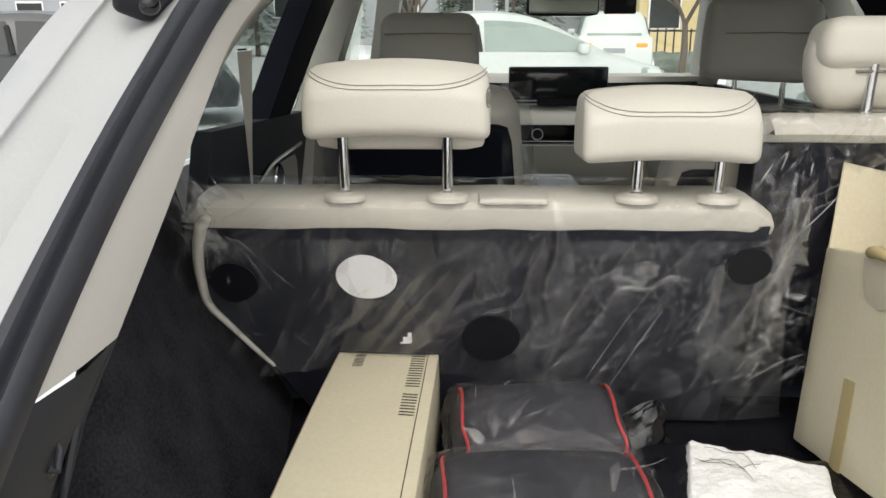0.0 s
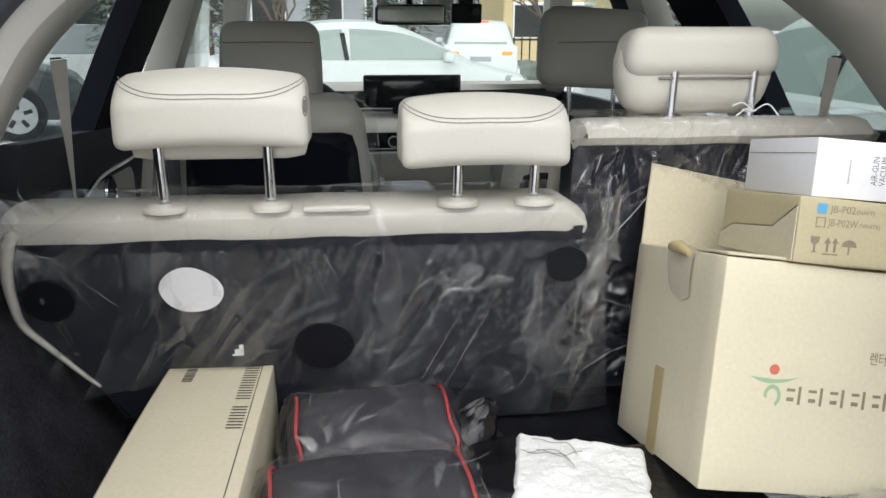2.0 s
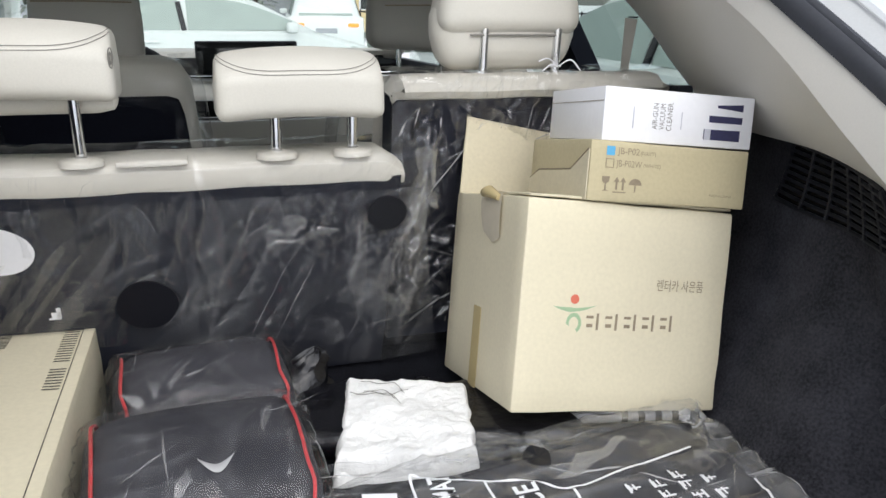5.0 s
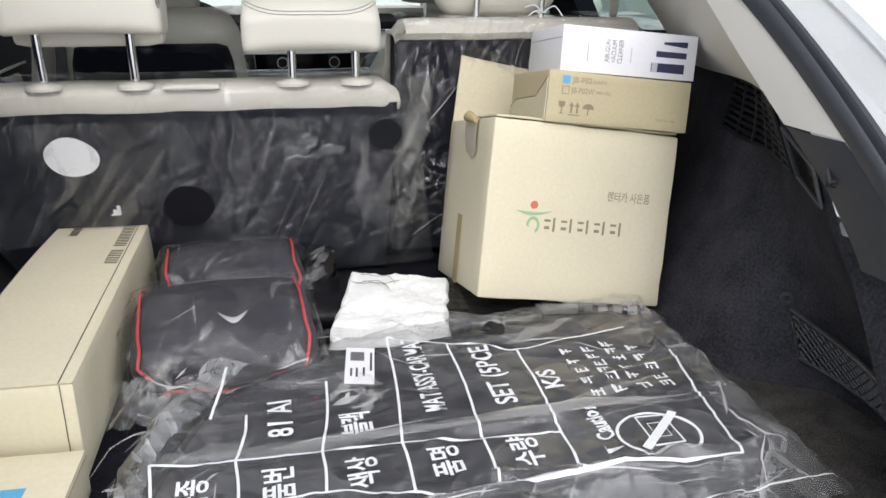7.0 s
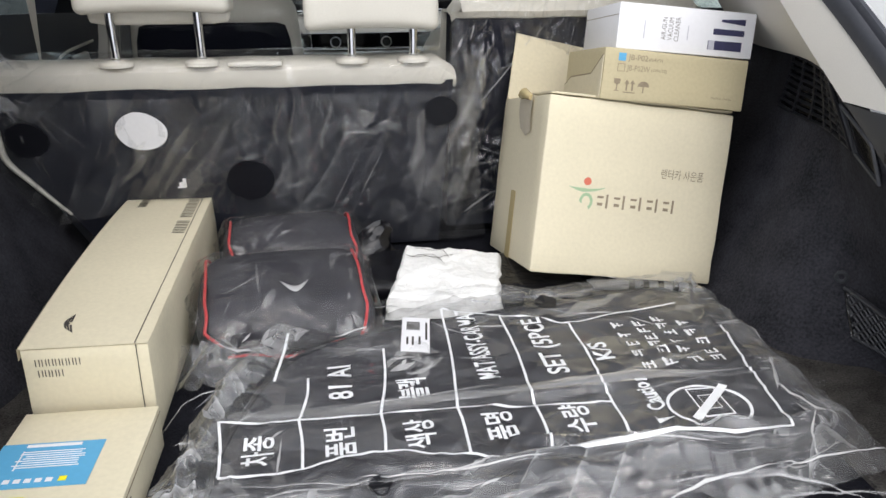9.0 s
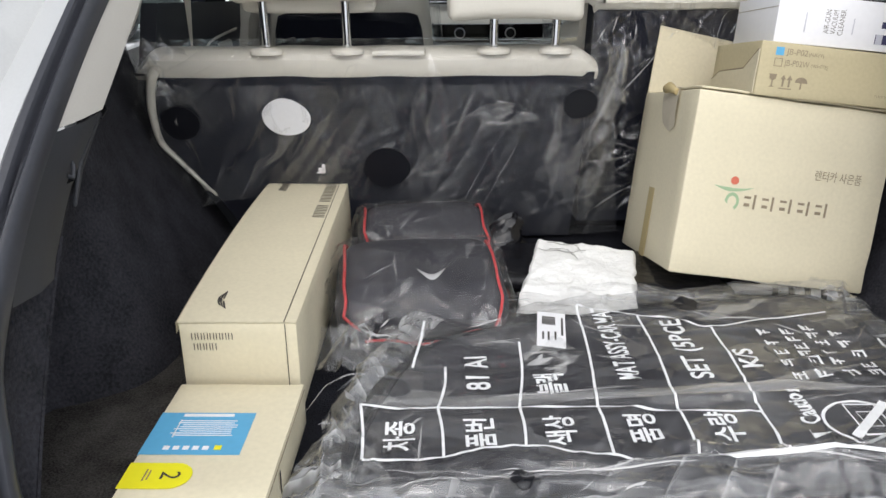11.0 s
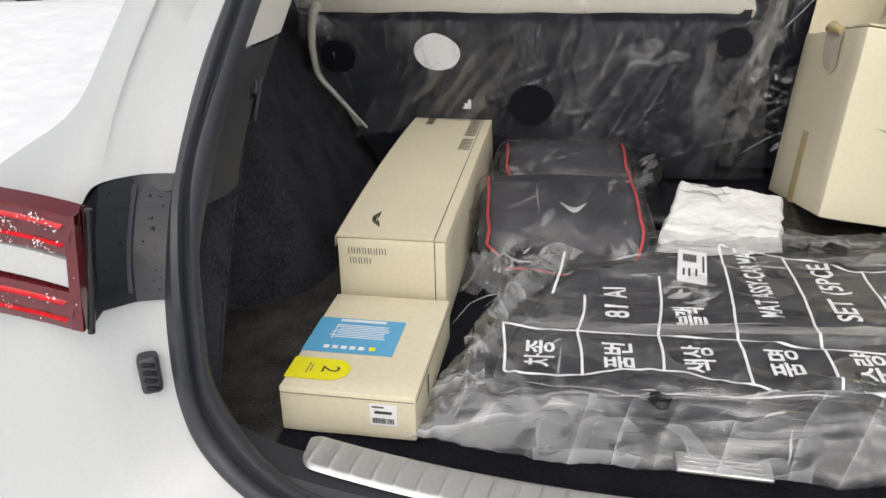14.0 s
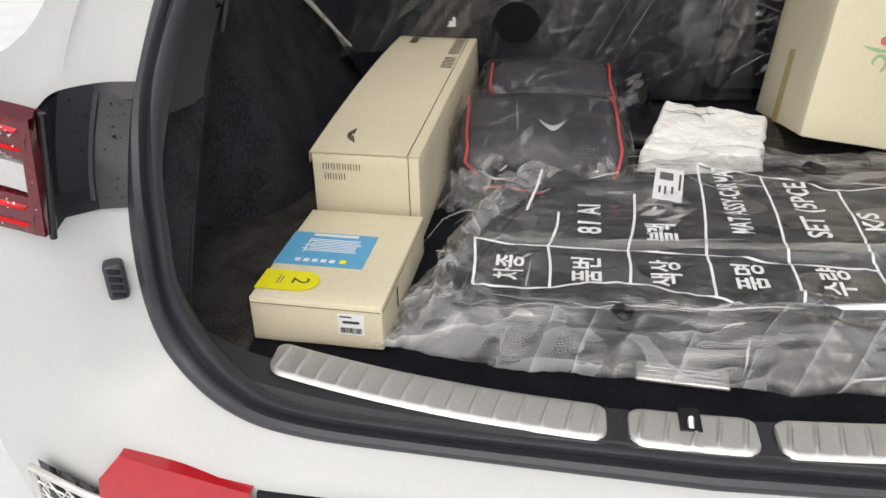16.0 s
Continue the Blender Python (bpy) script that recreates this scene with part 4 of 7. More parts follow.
# ---- belts, door arc and loudspeaker on the cabin's sides ----
for flip in (False, True):
    sx = 1 if flip else -1
    belt = thing("seat_belt", Matrix.Translation((sx * 0.66, 0.26, 1.08)), "beige seat belt hanging from its pillar guide", "seat belt", "seat belts")
    web = []
    for i in range(15):
        k = i / 14
        a = 0.35 + 1.0 * k
        c = Vector((sx * (0.656 + 0.022 * k), 0.262 + 0.065 * k, 1.345 - 0.24 * k))
        d = Vector((-sx * math.cos(a), math.sin(a) * 0.5, 0.10 * (1 - k))) * (0.013 - 0.008 * k)
        web.append([c - d, c - d * 0.4, c + d * 0.4, c + d])
    part("webbing", loft(web), WEB, belt, world=True)
    part("guide_slot", moved(rbox(0.004, 0.022, 0.003, 0.001, 1), pose(sx * 0.660, 0.262, 1.346, 0, 0, sx * 25)), SATIN, belt, "dark slot in the trim", world=True)
    part("anchor_bolt", moved(disc(0.012, 0.008, 16, axis=0), Matrix.Translation((sx * 0.632 - (0.008 if flip else 0), 1.015, 1.420))), CHROME, belt, "bright anchor bolt", world=True)
    hand = thing("door_pull", Matrix.Translation((sx * 0.72, 0.56, 1.05)), "beige door pull with chrome arc and loudspeaker grille", "door trim", "door pulls", "structure")
    part("chrome_arc", tube(spline([(sx * 0.690, 0.36, 1.068), (sx * 0.686, 0.43, 1.098), (sx * 0.682, 0.52, 1.114), (sx * 0.680, 0.76, 1.112)], 8), 0.005, 8), CHROME, hand, "slim chrome arc", world=True)
    part("pull_pad", moved(cushion(0.03, 0.36, 0.10, 0.014, cuts=6), Matrix.Translation((sx * 0.704, 0.60, 1.050))), TRIM_DIM, hand, "beige padded pull", world=True)
    part("loudspeaker", tube([(sx * 0.684, 0.555 + 0.032 * math.cos(a), 1.066 + 0.032 * math.sin(a)) for a in [2 * math.pi * k / 24 for k in range(24)]], 0.005, 6, closed=True), CHROME, hand, "metal loudspeaker ring", world=True)
    part("grille", moved(disc(0.029, 0.003, 20, axis=0), Matrix.Translation((sx * 0.684 - (0.003 if flip else 0), 0.555, 1.066))), PLASTIC, hand, "dark loudspeaker grille", world=True)

# ---- rear seats ----
def back_y(z):
    """The reclined rear face of the wide seat back."""
    return 0.005 - 0.30 * (z - 1.045)


def headrest(seat, x0, x1, base, top_z, width, cx, depth, tall, lean, chin_drop):
    """A padded headrest on two chrome posts, standing on the seat back's top. base: y and z of the post's foot."""
    by, bz = base
    zc = top_z - tall / 2
    yc = by - lean * (zc - bz) + 0.030
    m = Matrix.Translation((cx, yc, zc)) @ pose(0, 0, 0, -4, 0, 0)

    def shaped(p):
        # the upper rear panel slopes forward, the ends draw in a little, the top edge is bowed
        k = p.z / tall
        up = max(0.0, min(1.0, (k - 0.02) / 0.46))
        rear = max(0.0, min(1.0, 0.5 - p.y / depth))
        return Vector((p.x * (1 - 0.03 * up), p.y + 0.042 * up * up * rear + 0.010 * max(0, -k - 0.3) * rear, p.z - 0.45 * p.x * p.x * (0.6 if k > 0 else 0.35) / max(width, 0.1) * 0.6))

    pad = cushion(width, depth, tall, 0.014, cuts=22, puff=0.003)
    for v in pad.verts:
        v.co = m @ shaped(v.co)
    ob = part("headrest", pad, CREAM, seat, "cream leather headrest", world=True)
    chin = cushion(width * 0.95, depth * 0.50, 0.060, 0.014, cuts=8)
    part("headrest_base", moved(chin, Matrix.Translation((cx, yc + 0.030, zc - tall / 2 + 0.030 - chin_drop))), CREAM, ob, "underside of the headrest", world=True)
    for px in (x0, x1):
        part("post", tube([(px, by, bz - 0.01), (px, by - lean * (zc - bz) + 0.012, zc - tall * 0.3)], 0.0075, 14), CHROME, ob, "chrome headrest post", world=True)
    half, cr = width / 2, 0.014
    for off in (0.0, 0.0055):
        pts = []
        for i in range(-30, 31):
            u = i / 30
            far = abs(u) * (half + 0.002)
            z = tall * (0.10 + 0.32 * min(1.0, far / half) ** 3.4) + off
            if far < half - cr:
                x, y = far, -depth / 2 - 0.003 * (1 - (far / half) ** 2)
            else:
                a = min(math.pi / 2, (far - half + cr) / cr)
                x, y = half - cr + cr * math.sin(a), -depth / 2 + cr - cr * math.cos(a) + max(0.0, far - half + cr - cr * math.pi / 2)
            pts.append(m @ (shaped(Vector((math.copysign(x, u), y, z))) + Vector((math.copysign(0.0006, u) if far > half - cr else 0, -0.0007, 0.0006))))
        part("stitching", tube(pts, 0.00045, 5), STITCH, ob, "grey double stitching", world=True)
    return ob


def sleeve(x, y, z):
    """An oval dome round a headrest post, with a small flange and a collar at its hole."""
    rows = []
    for r, up in ((1.0, -0.006), (1.0, -0.001), (0.96, 0.0008), (0.84, 0.0024), (0.62, 0.0040), (0.42, 0.0050), (0.36, 0.0052), (0.33, 0.0035)):
        rows.append([Vector((x + 0.029 * r * math.cos(a), y + 0.024 * r * math.sin(a), z + up)) for a in [2 * math.pi * k / 28 for k in range(28)]])
    return loft(rows, ring=True, caps=True)


def tall_headrest(seat, x0, x1, base, cx):
    """A headrest with a thick upper pad over a thinner lower one, its posts bare behind the lower pad."""
    by, bz = base
    up = cushion(0.256, 0.095, 0.080, 0.027, cuts=16, puff=0.002)
    for v in up.verts:
        v.co.x *= 1 - 0.12 * max(0, v.co.z / 0.082)
    ob = part("headrest", moved(up, pose(cx + 0.014, by + 0.039, bz + 0.105, -6, 0, 0)), CREAM, seat, "cream leather headrest", world=True)
    low = cushion(0.262, 0.080, 0.118, 0.034, cuts=14, puff=0.004)
    for v in low.verts:
        v.co.x *= 1 - 0.26 * max(0, -v.co.z / 0.118)
        v.co.y += 0.02 * max(0, -v.co.z / 0.118)
    part("headrest_base", moved(low, pose(cx + 0.012, by + 0.044, bz + 0.066, -6, 0, 0)), CREAM, ob, "lower pad of the headrest", world=True)
    part("slot", moved(rbox(0.156, 0.010, 0.004, 0.0015, 1), Matrix.Translation((cx + 0.016, by - 0.0005, bz + 0.0660))), STITCH, ob, "post slot", world=True)
    for px in (x0, x1):
        part("post", tube([(px, by, bz - 0.01), (px + 0.004, by + 0.002, bz + 0.085)], 0.0075, 14), CHROME, ob, "chrome headrest post", world=True)
    return ob


def seat_edge(x0, x1, y_back, z_low, z_top, deep, lean, round_left=0.03, round_right=0.02):
    """The cream upper bolster of a seat back, lofted along x from the section of its rim."""
    section = [(0.004, z_low), (-0.012, z_low + 0.004), (-0.018, z_low + 0.016), (-0.012, z_top - 0.014), (0.006, z_top - 0.003), (0.045, z_top), (deep - 0.03, z_top - 0.004),
               (deep, z_top - 0.03), (deep + 0.02, z_top - 0.12), (deep + 0.02 + 0.3 * 0.25, z_top - 0.35)]
    n = 28
    rows = []
    for i in range(n + 1):
        x = x0 + (x1 - x0) * i / n
        dl, dr = (x - x0), (x1 - x)
        sag = 0.0
        if dl < round_left:
            sag = round_left - math.sqrt(max(0, round_left**2 - (round_left - dl) ** 2))
        if dr < round_right:
            sag = max(sag, round_right - math.sqrt(max(0, round_right**2 - (round_right - dr) ** 2)))
        soft = 0.002 * noise3(x * 14, z_top * 3)
        rows.append([Vector((x, y_back + dy - lean * (z - z_low) * 0.6 + sag * 0.4, z - (sag if z > z_low + 0.02 else 0) + soft)) for dy, z in section])
    return loft(rows)


seat = thing("car_seat", Matrix.Translation((-0.27, 0.08, 0.77)), "cream leather wide rear seat back with dark carpeted rear face", "car seat", "rear seats")
part("bolster", seat_edge(-0.69, 0.135, 0.0, 1.108, 1.162, 0.13, 0.3), CREAM, seat, "cream leather top edge", world=True)
outline = [(-0.665, 1.125), (0.128, 1.125), (0.124, 1.0), (0.118, 0.772), (-0.53, 0.772), (-0.588, 0.880), (-0.640, 0.960), (-0.672, 1.003), (-0.682, 1.04), (-0.680, 1.09)]
panel = prism(outline, 0.06, 1)
for v in panel.verts:
    v.co.y += back_y(v.co.z)
part("back_panel", panel, PANELC, seat, "charcoal carpeted seat back", world=True)
rim = spline([(-0.640, 0, 1.143), (-0.656, 0, 1.118), (-0.667, 0, 1.075), (-0.670, 0, 1.035), (-0.666, 0, 0.992), (-0.640, 0, 0.953), (-0.603, 0, 0.902), (-0.584, 0, 0.878)], 6)
part("rim_piping", tube([Vector((p.x, back_y(p.z) - 0.007 + (0.02 if p.z > 1.13 else 0), p.z)) for p in rim], [0.0105 - 0.0080 * i / (len(rim) - 1) for i in range(len(rim))], 10), CREAM, seat, "cream leather edge of the seat back", world=True)
for px in (-0.454, -0.312, -0.053, 0.057):
    part("sleeve", sleeve(px, -0.006, 1.1635), CREAM, seat, "cream plastic headrest sleeve", world=True)
headrest(seat, -0.454, -0.312, (0.0, 1.165), 1.348, 0.246, -0.378, 0.115, 0.100, 0.20, 0.024)
headrest(seat, -0.053, 0.057, (0.0, 1.165), 1.312, 0.232, -0.018, 0.115, 0.096, 0.20, 0.002)
part("anchor_cover", moved(cushion(0.094, 0.054, 0.010, 0.0045, cuts=6), Matrix.Translation((-0.222, -0.002, 1.1600))), CREAM, seat, "cream plastic anchor cover", world=True)


def on_back(x, z, lift=0.001):
    """A frame on the seat back's rear face: x to the right, y up the slope, z out of it."""
    return pose(x, back_y(z) - lift, z, 90 + math.degrees(math.atan(0.30)), 0, 0)


# black discs added on the film, standing for holes onto the bare panel
for sx, sz, rr in ((-0.620, 1.035, 0.034), (-0.249, 0.940, 0.043), (0.106, 1.068, 0.030)):
    part("film_hole_disc", moved(disc(rr, 0.002, axis=2, wob=0.02), on_back(sx, sz, 0.015)), SATIN, seat, "black disc standing for a round hole in the film", world=True)

right_seat = thing("car_seat", Matrix.Translation((0.40, 0.20, 0.77)), "cream leather narrow rear seat back standing more upright", "car seat", "rear seats")
part("bolster", seat_edge(0.148, 0.66, 0.125, 1.216, 1.256, 0.11, 0.15), CREAM, right_seat, "cream leather top edge", world=True)
panel = prism([(0.15, 1.225), (0.65, 1.225), (0.66, 0.98), (0.55, 0.772), (0.15, 0.772)], 0.07, 1)
for v in panel.verts:
    v.co.y += 0.125 - 0.12 * (v.co.z - 1.2)
part("back_panel", panel, PANELC, right_seat, "charcoal carpeted seat back", world=True)
tall_headrest(right_seat, 0.313, 0.447, (0.15, 1.252), 0.352)
for px in (0.313, 0.447):
    part("sleeve", sleeve(px, 0.15, 1.252), CREAM, right_seat, "cream plastic headrest sleeve", world=True)


for wide_r, tall_r in ((0.0038, 0.0125), (0.0016, 0.0075)):
    part("emblem", moved(tube([(0, wide_r * math.cos(a), tall_r * math.sin(a)) for a in [2 * math.pi * k / 20 for k in range(20)]], 0.0009, 5, closed=True), pose(-0.2580, -0.0503, 1.302, 0, 0, -42)), STITCH, seat, "small embossed oval tag", world=True)
thread = thing("loose_thread", Matrix.Translation((0.43, 0.13, 1.262)), "loose white tie hanging at the headrest post", "thread")
for pts in ([(0.447, 0.138, 1.268), (0.426, 0.130, 1.282), (0.406, 0.125, 1.278)], [(0.447, 0.138, 1.268), (0.431, 0.128, 1.272), (0.411, 0.120, 1.262)], [(0.449, 0.138, 1.268), (0.466, 0.125, 1.280), (0.481, 0.115, 1.262)], [(0.447, 0.138, 1.268), (0.439, 0.126, 1.290)]):
    part("strand", tube(spline(pts, 5), 0.0013, 6), WHITE, thread, world=True)
part("loop", tube([(0.447 + 0.010 * math.cos(a), 0.148 + 0.010 * math.sin(a), 1.268) for a in [2 * math.pi * k / 14 for k in range(14)]], 0.0016, 6, closed=True), WHITE, thread, world=True)


# ---- front seats ----
def front_seat(cx, tilt, drop, big):
    s = thing("front_seat", Matrix.Translation((cx, 0.95, 0.44)), "cream leather front seat with black seat back panel", "car seat", "front seats")
    body = cushion(0.50, 0.16, 0.74, 0.07, cuts=12)
    for v in body.verts:
        k = (v.co.z + 0.37) / 0.74
        v.co.x *= 1 - 0.30 * max(0, k - 0.55) ** 1.2
        v.co.y -= 0.16 * (k - 0.5)
    part("backrest", moved(body, Matrix.Translation((cx, 1.02, 0.86 - drop))), CREAM, s, "cream leather backrest", world=True)
    shell = cushion(0.45, 0.06, 0.60, 0.028, cuts=12)
    for v in shell.verts:
        k = (v.co.z + 0.30) / 0.60
        v.co.x *= 1 - 0.28 * max(0, k - 0.6) ** 1.1
        v.co.y -= 0.14 * (k - 0.5)
    part("back_shell", moved(shell, Matrix.Translation((cx, 0.945, 0.84 - drop))), FRAMEBLACK, s, "black seat back shell", world=True)
    part("seat_base", moved(cushion(0.52, 0.52, 0.20, 0.07, cuts=8), Matrix.Translation((cx, 1.28, 0.55))), CREAM, s, "cream leather seat cushion", world=True)
    pad = cushion(0.250 * big, 0.10, 0.20, 0.035, cuts=12, puff=0.004)
    for v in pad.verts:
        k = v.co.z / 0.20
        v.co.x *= 1 - 0.10 * max(0, k)
    hr = part("headrest", moved(pad, Matrix.Translation((cx, 0.985, 1.300 + 0.25 * (big - 1))) @ pose(0, 0, 0, -8, tilt, 0)), TRIM_DIM, s, "cream headrest with the cabin's shade in its colour", world=True)
    part("headrest_seam", tube([(cx - 0.108, 0.928, 1.352), (cx, 0.922, 1.354), (cx + 0.108, 0.928, 1.352)], 0.0016, 6), INK_SOFT, hr, "pressed seam", world=True)
    for px in (-0.06, 0.06):
        part("post", tube([(cx + px, 0.965, 1.15 - drop), (cx + px, 0.980, 1.26)], 0.0065, 10), CHROME, hr, "steel headrest post", world=True)
    return s


front_seat(-0.388, 0, 0.0, 1.0)
front_seat(0.436, 3, 0.11, 1.14)

# ---- dashboard ----
dash = thing("dashboard", Matrix.Translation((0, 2.2, 0.75)), "cream and black dashboard with brushed metal strips", "dashboard")


def dash_band(y0, z0, y1, z1, material, name, label, out=0.02, half=0.72):
    rows = []
    for i in range(25):
        x = -half + 2 * half * i / 24
        bow = 0.10 * (x / half) ** 2
        rows.append([Vector((x, y0 + bow, z0)), Vector((x, (y0 + y1) / 2 - out + bow, (z0 + z1) / 2)), Vector((x, y1 + bow, z1)), Vector((x, y1 + bow + 0.06, z1))])
    return part(name, loft(rows), material, dash, label, world=True)


top_rows = []
for i in range(25):
    x = -0.72 + 1.44 * i / 24
    top_rows.append([Vector((x, 2.18 + 0.10 * (x / 0.72) ** 2, 1.125)), Vector((x, 2.21, 1.148)), Vector((x, 2.36, 1.150)), Vector((x, 2.48, 1.10))])
part("top_pad", loft(top_rows), TRIM, dash, "pale dashboard top", world=True)
dash_band(2.19, 1.125, 2.20, 1.055, SATIN, "vent_band", "black band with slim air vents")
dash_band(2.188, 1.052, 2.188, 1.040, CHROME, "upper_strip", "bright metal strip", 0.006)
dash_band(2.20, 1.037, 2.125, 0.968, TRIM, "middle_pad", "cream leather dashboard pad", 0.02)
dash_band(2.125, 0.965, 2.165, 0.895, BLACK, "control_panel", "gloss black control panel", 0.006)
dash_band(2.165, 0.892, 2.165, 0.878, CHROME, "lower_strip", "bright metal strip", 0.006)
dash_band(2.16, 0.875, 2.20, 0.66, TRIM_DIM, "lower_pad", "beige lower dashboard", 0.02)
for kx in (-0.02, 0.20):
    part("knob", moved(disc(0.024, 0.03, 24), Matrix.Translation((kx, 2.112, 0.930))), CHROME, dash, "round metal-rimmed knob", world=True)
    part("knob_face", moved(disc(0.019, 0.004, 24), Matrix.Translation((kx, 2.109, 0.930))), BLACK, dash, "gloss black knob face", world=True)
screen = thing("display_screen", Matrix.Translation((0.06, 2.15, 1.06)), "wide black touch screen, switched off, on the dashboard", "screen")
part("housing", moved(rbox(0.392, 0.018, 0.128, 0.006), Matrix.Translation((0.060, 2.162, 1.062))), SATIN, screen, world=True)
part("glass_panel", moved(rbox(0.380, 0.004, 0.116, 0.0015), Matrix.Translation((0.060, 2.151, 1.068))), SCREEN, screen, "black glass panel", world=True)
part("foot", moved(rbox(0.16, 0.05, 0.03, 0.004), Matrix.Translation((0.060, 2.18, 1.036))), SATIN, screen, world=True)
wheel = thing("steering_wheel", pose(-0.39, 1.90, 1.02, 62, 0, 0), "dark leather steering wheel in front of the driver", "steering wheel")
part("wheel_rim", tube([(0.185 * math.cos(a), 0.185 * math.sin(a), 0) for a in [2 * math.pi * k / 40 for k in range(40)]], 0.016, 10, closed=True), SATIN, wheel)
part("hub", cushion(0.16, 0.13, 0.05, 0.024, cuts=6), SATIN, wheel)
for a in (0, 180, 270):
    part("spoke", moved(rbox(0.12, 0.035, 0.02, 0.005, at=(0.12, 0, -0.01)), pose(0, 0, 0, 0, 0, a)), SATIN, wheel)
part("column", tube([(0, 0, -0.02), (0, 0, -0.3)], 0.04, 14), SATIN, wheel)
mirror = thing("rear_view_mirror", Matrix.Translation((0.017, 1.70, 1.42)), "rear-view mirror under the windscreen's upper edge", "mirror")
part("mirror_shell", moved(cushion(0.252, 0.035, 0.068, 0.017, cuts=8), pose(0.017, 1.712, 1.420, -4, 0, -24)), SATIN, mirror, "dark mirror shell", world=True)
part("mirror_glass", moved(cushion(0.236, 0.006, 0.054, 0.003, cuts=8), pose(0.017, 1.690, 1.420, -4, 0, -24)), mat("mirror_silver", (0.55, 0.58, 0.52), 0.22, metal=1, var=0.0, bump=0), mirror, "reflecting glass", world=True)
part("stalk", tube([(0.017, 1.72, 1.44), (0.017, 1.80, 1.53)], 0.012, 10), SATIN, mirror, world=True)
dcam = thing("dash_camera", Matrix.Translation((0.213, 1.74, 1.42)), "small black dash camera under the windscreen", "camera")
part("camera_case", moved(rbox(0.105, 0.035, 0.066, 0.006), Matrix.Translation((0.213, 1.74, 1.392))), SATIN, dcam, world=True)
part("camera_mount", moved(rbox(0.05, 0.03, 0.08, 0.004), Matrix.Translation((0.213, 1.755, 1.45))), SATIN, dcam, world=True)
part("camera_button", moved(disc(0.013, 0.003, 20), Matrix.Translation((0.245, 1.720, 1.43))), PLASTIC, dcam, world=True)
console = thing("centre_console", Matrix.Translation((0.02, 1.6, 0.45)), "beige centre console with pale tray between the front seats", "console")
part("console_body", moved(cushion(0.24, 1.1, 0.38, 0.05, cuts=8), Matrix.Translation((0.02, 1.55, 0.60))), TRIM_DIM, console, world=True)
part("console_tray", moved(cushion(0.15, 0.34, 0.05, 0.02, cuts=6), Matrix.Translation((0.02, 1.70, 0.80))), WHITE, console, "pale film-covered shifter tray", world=True)
part("cup_recess", moved(disc(0.04, 0.004, 24, axis=2), Matrix.Translation((0.07, 1.45, 0.793))), SATIN, console, world=True)

# ---- clear protective film ----
def ridge(x, y, z=0.0):
    """Soft crests between 0 and 1."""
    return max(0.0, 1 - 2.6 * abs(noise3(x, y, z))) ** 2


def fold_set(seed, n, box, angle, spread, length, width, height):
    """Random straight folds of a film: centre, direction, length, half width, height and bow."""
    r = random.Random(seed)
    out = []
    for _ in range(n):
        a = math.radians(r.gauss(angle, spread))
        out.append((r.uniform(box[0], box[1]), r.uniform(box[2], box[3]), math.cos(a), math.sin(a), r.uniform(*length), r.uniform(*width), r.uniform(*height) * r.choice((1, 1, -0.6)), r.gauss(0, 0.06)))
    return out


def fold_height(folds, us, vs):
    """How far a sheet with these folds stands off at each place."""
    us, vs = np.asarray(us, float), np.asarray(vs, float)
    out = np.zeros_like(us)
    for cu, cv, dx, dy, ln, w, hh, bow in folds:
        du, dv = us - cu, vs - cv
        s = (du * dx + dv * dy) / (ln / 2)
        d = np.abs(-du * dy + dv * dx - bow * ln * (s * s - 0.3) * 0.5)
        out += hh * np.clip(1 - d / w, 0, 1) * np.sqrt(np.clip(1 - s * s, 0, 1))
    return out


def film_sheet(point, nu, nv, folds, wave=0.004, hem=None):
    """A sheet over point(u, v) -> place, outward way and flat coordinates; lifted by its folds."""
    grid = [[point(i / nu, j / nv) for j in range(nv + 1)] for i in range(nu + 1)]
    us = np.array([[q[2] for q in row] for row in grid])
    vs = np.array([[q[3] for q in row] for row in grid])
    up = fold_height(folds, us, vs)
    rows = []
    for i, row in enumerate(grid):
        out = []
        for j, (p, n, su, sv) in enumerate(row):
            k = hem(i / nu, j / nv) if hem else 1.0
            out.append(p + n * (0.004 + k * (up[i, j] + wave * noise3(su * 6, sv * 6, 1.5))))
        rows.append(out)
    return loft(rows)


def wrinkled(bm, folds, amount=1.0, uv=lambda c: (c.x + c.z * 0.7, c.y + c.z)):
    """Lifts a closed wrapping off its content along random folds."""
    vs = list(bm.verts)
    flat = [uv(v.co) for v in vs]
    up = fold_height(folds, [q[0] for q in flat], [q[1] for q in flat])
    for v, k in zip(vs, up):
        v.co += v.co.normalized() * float(k) * amount


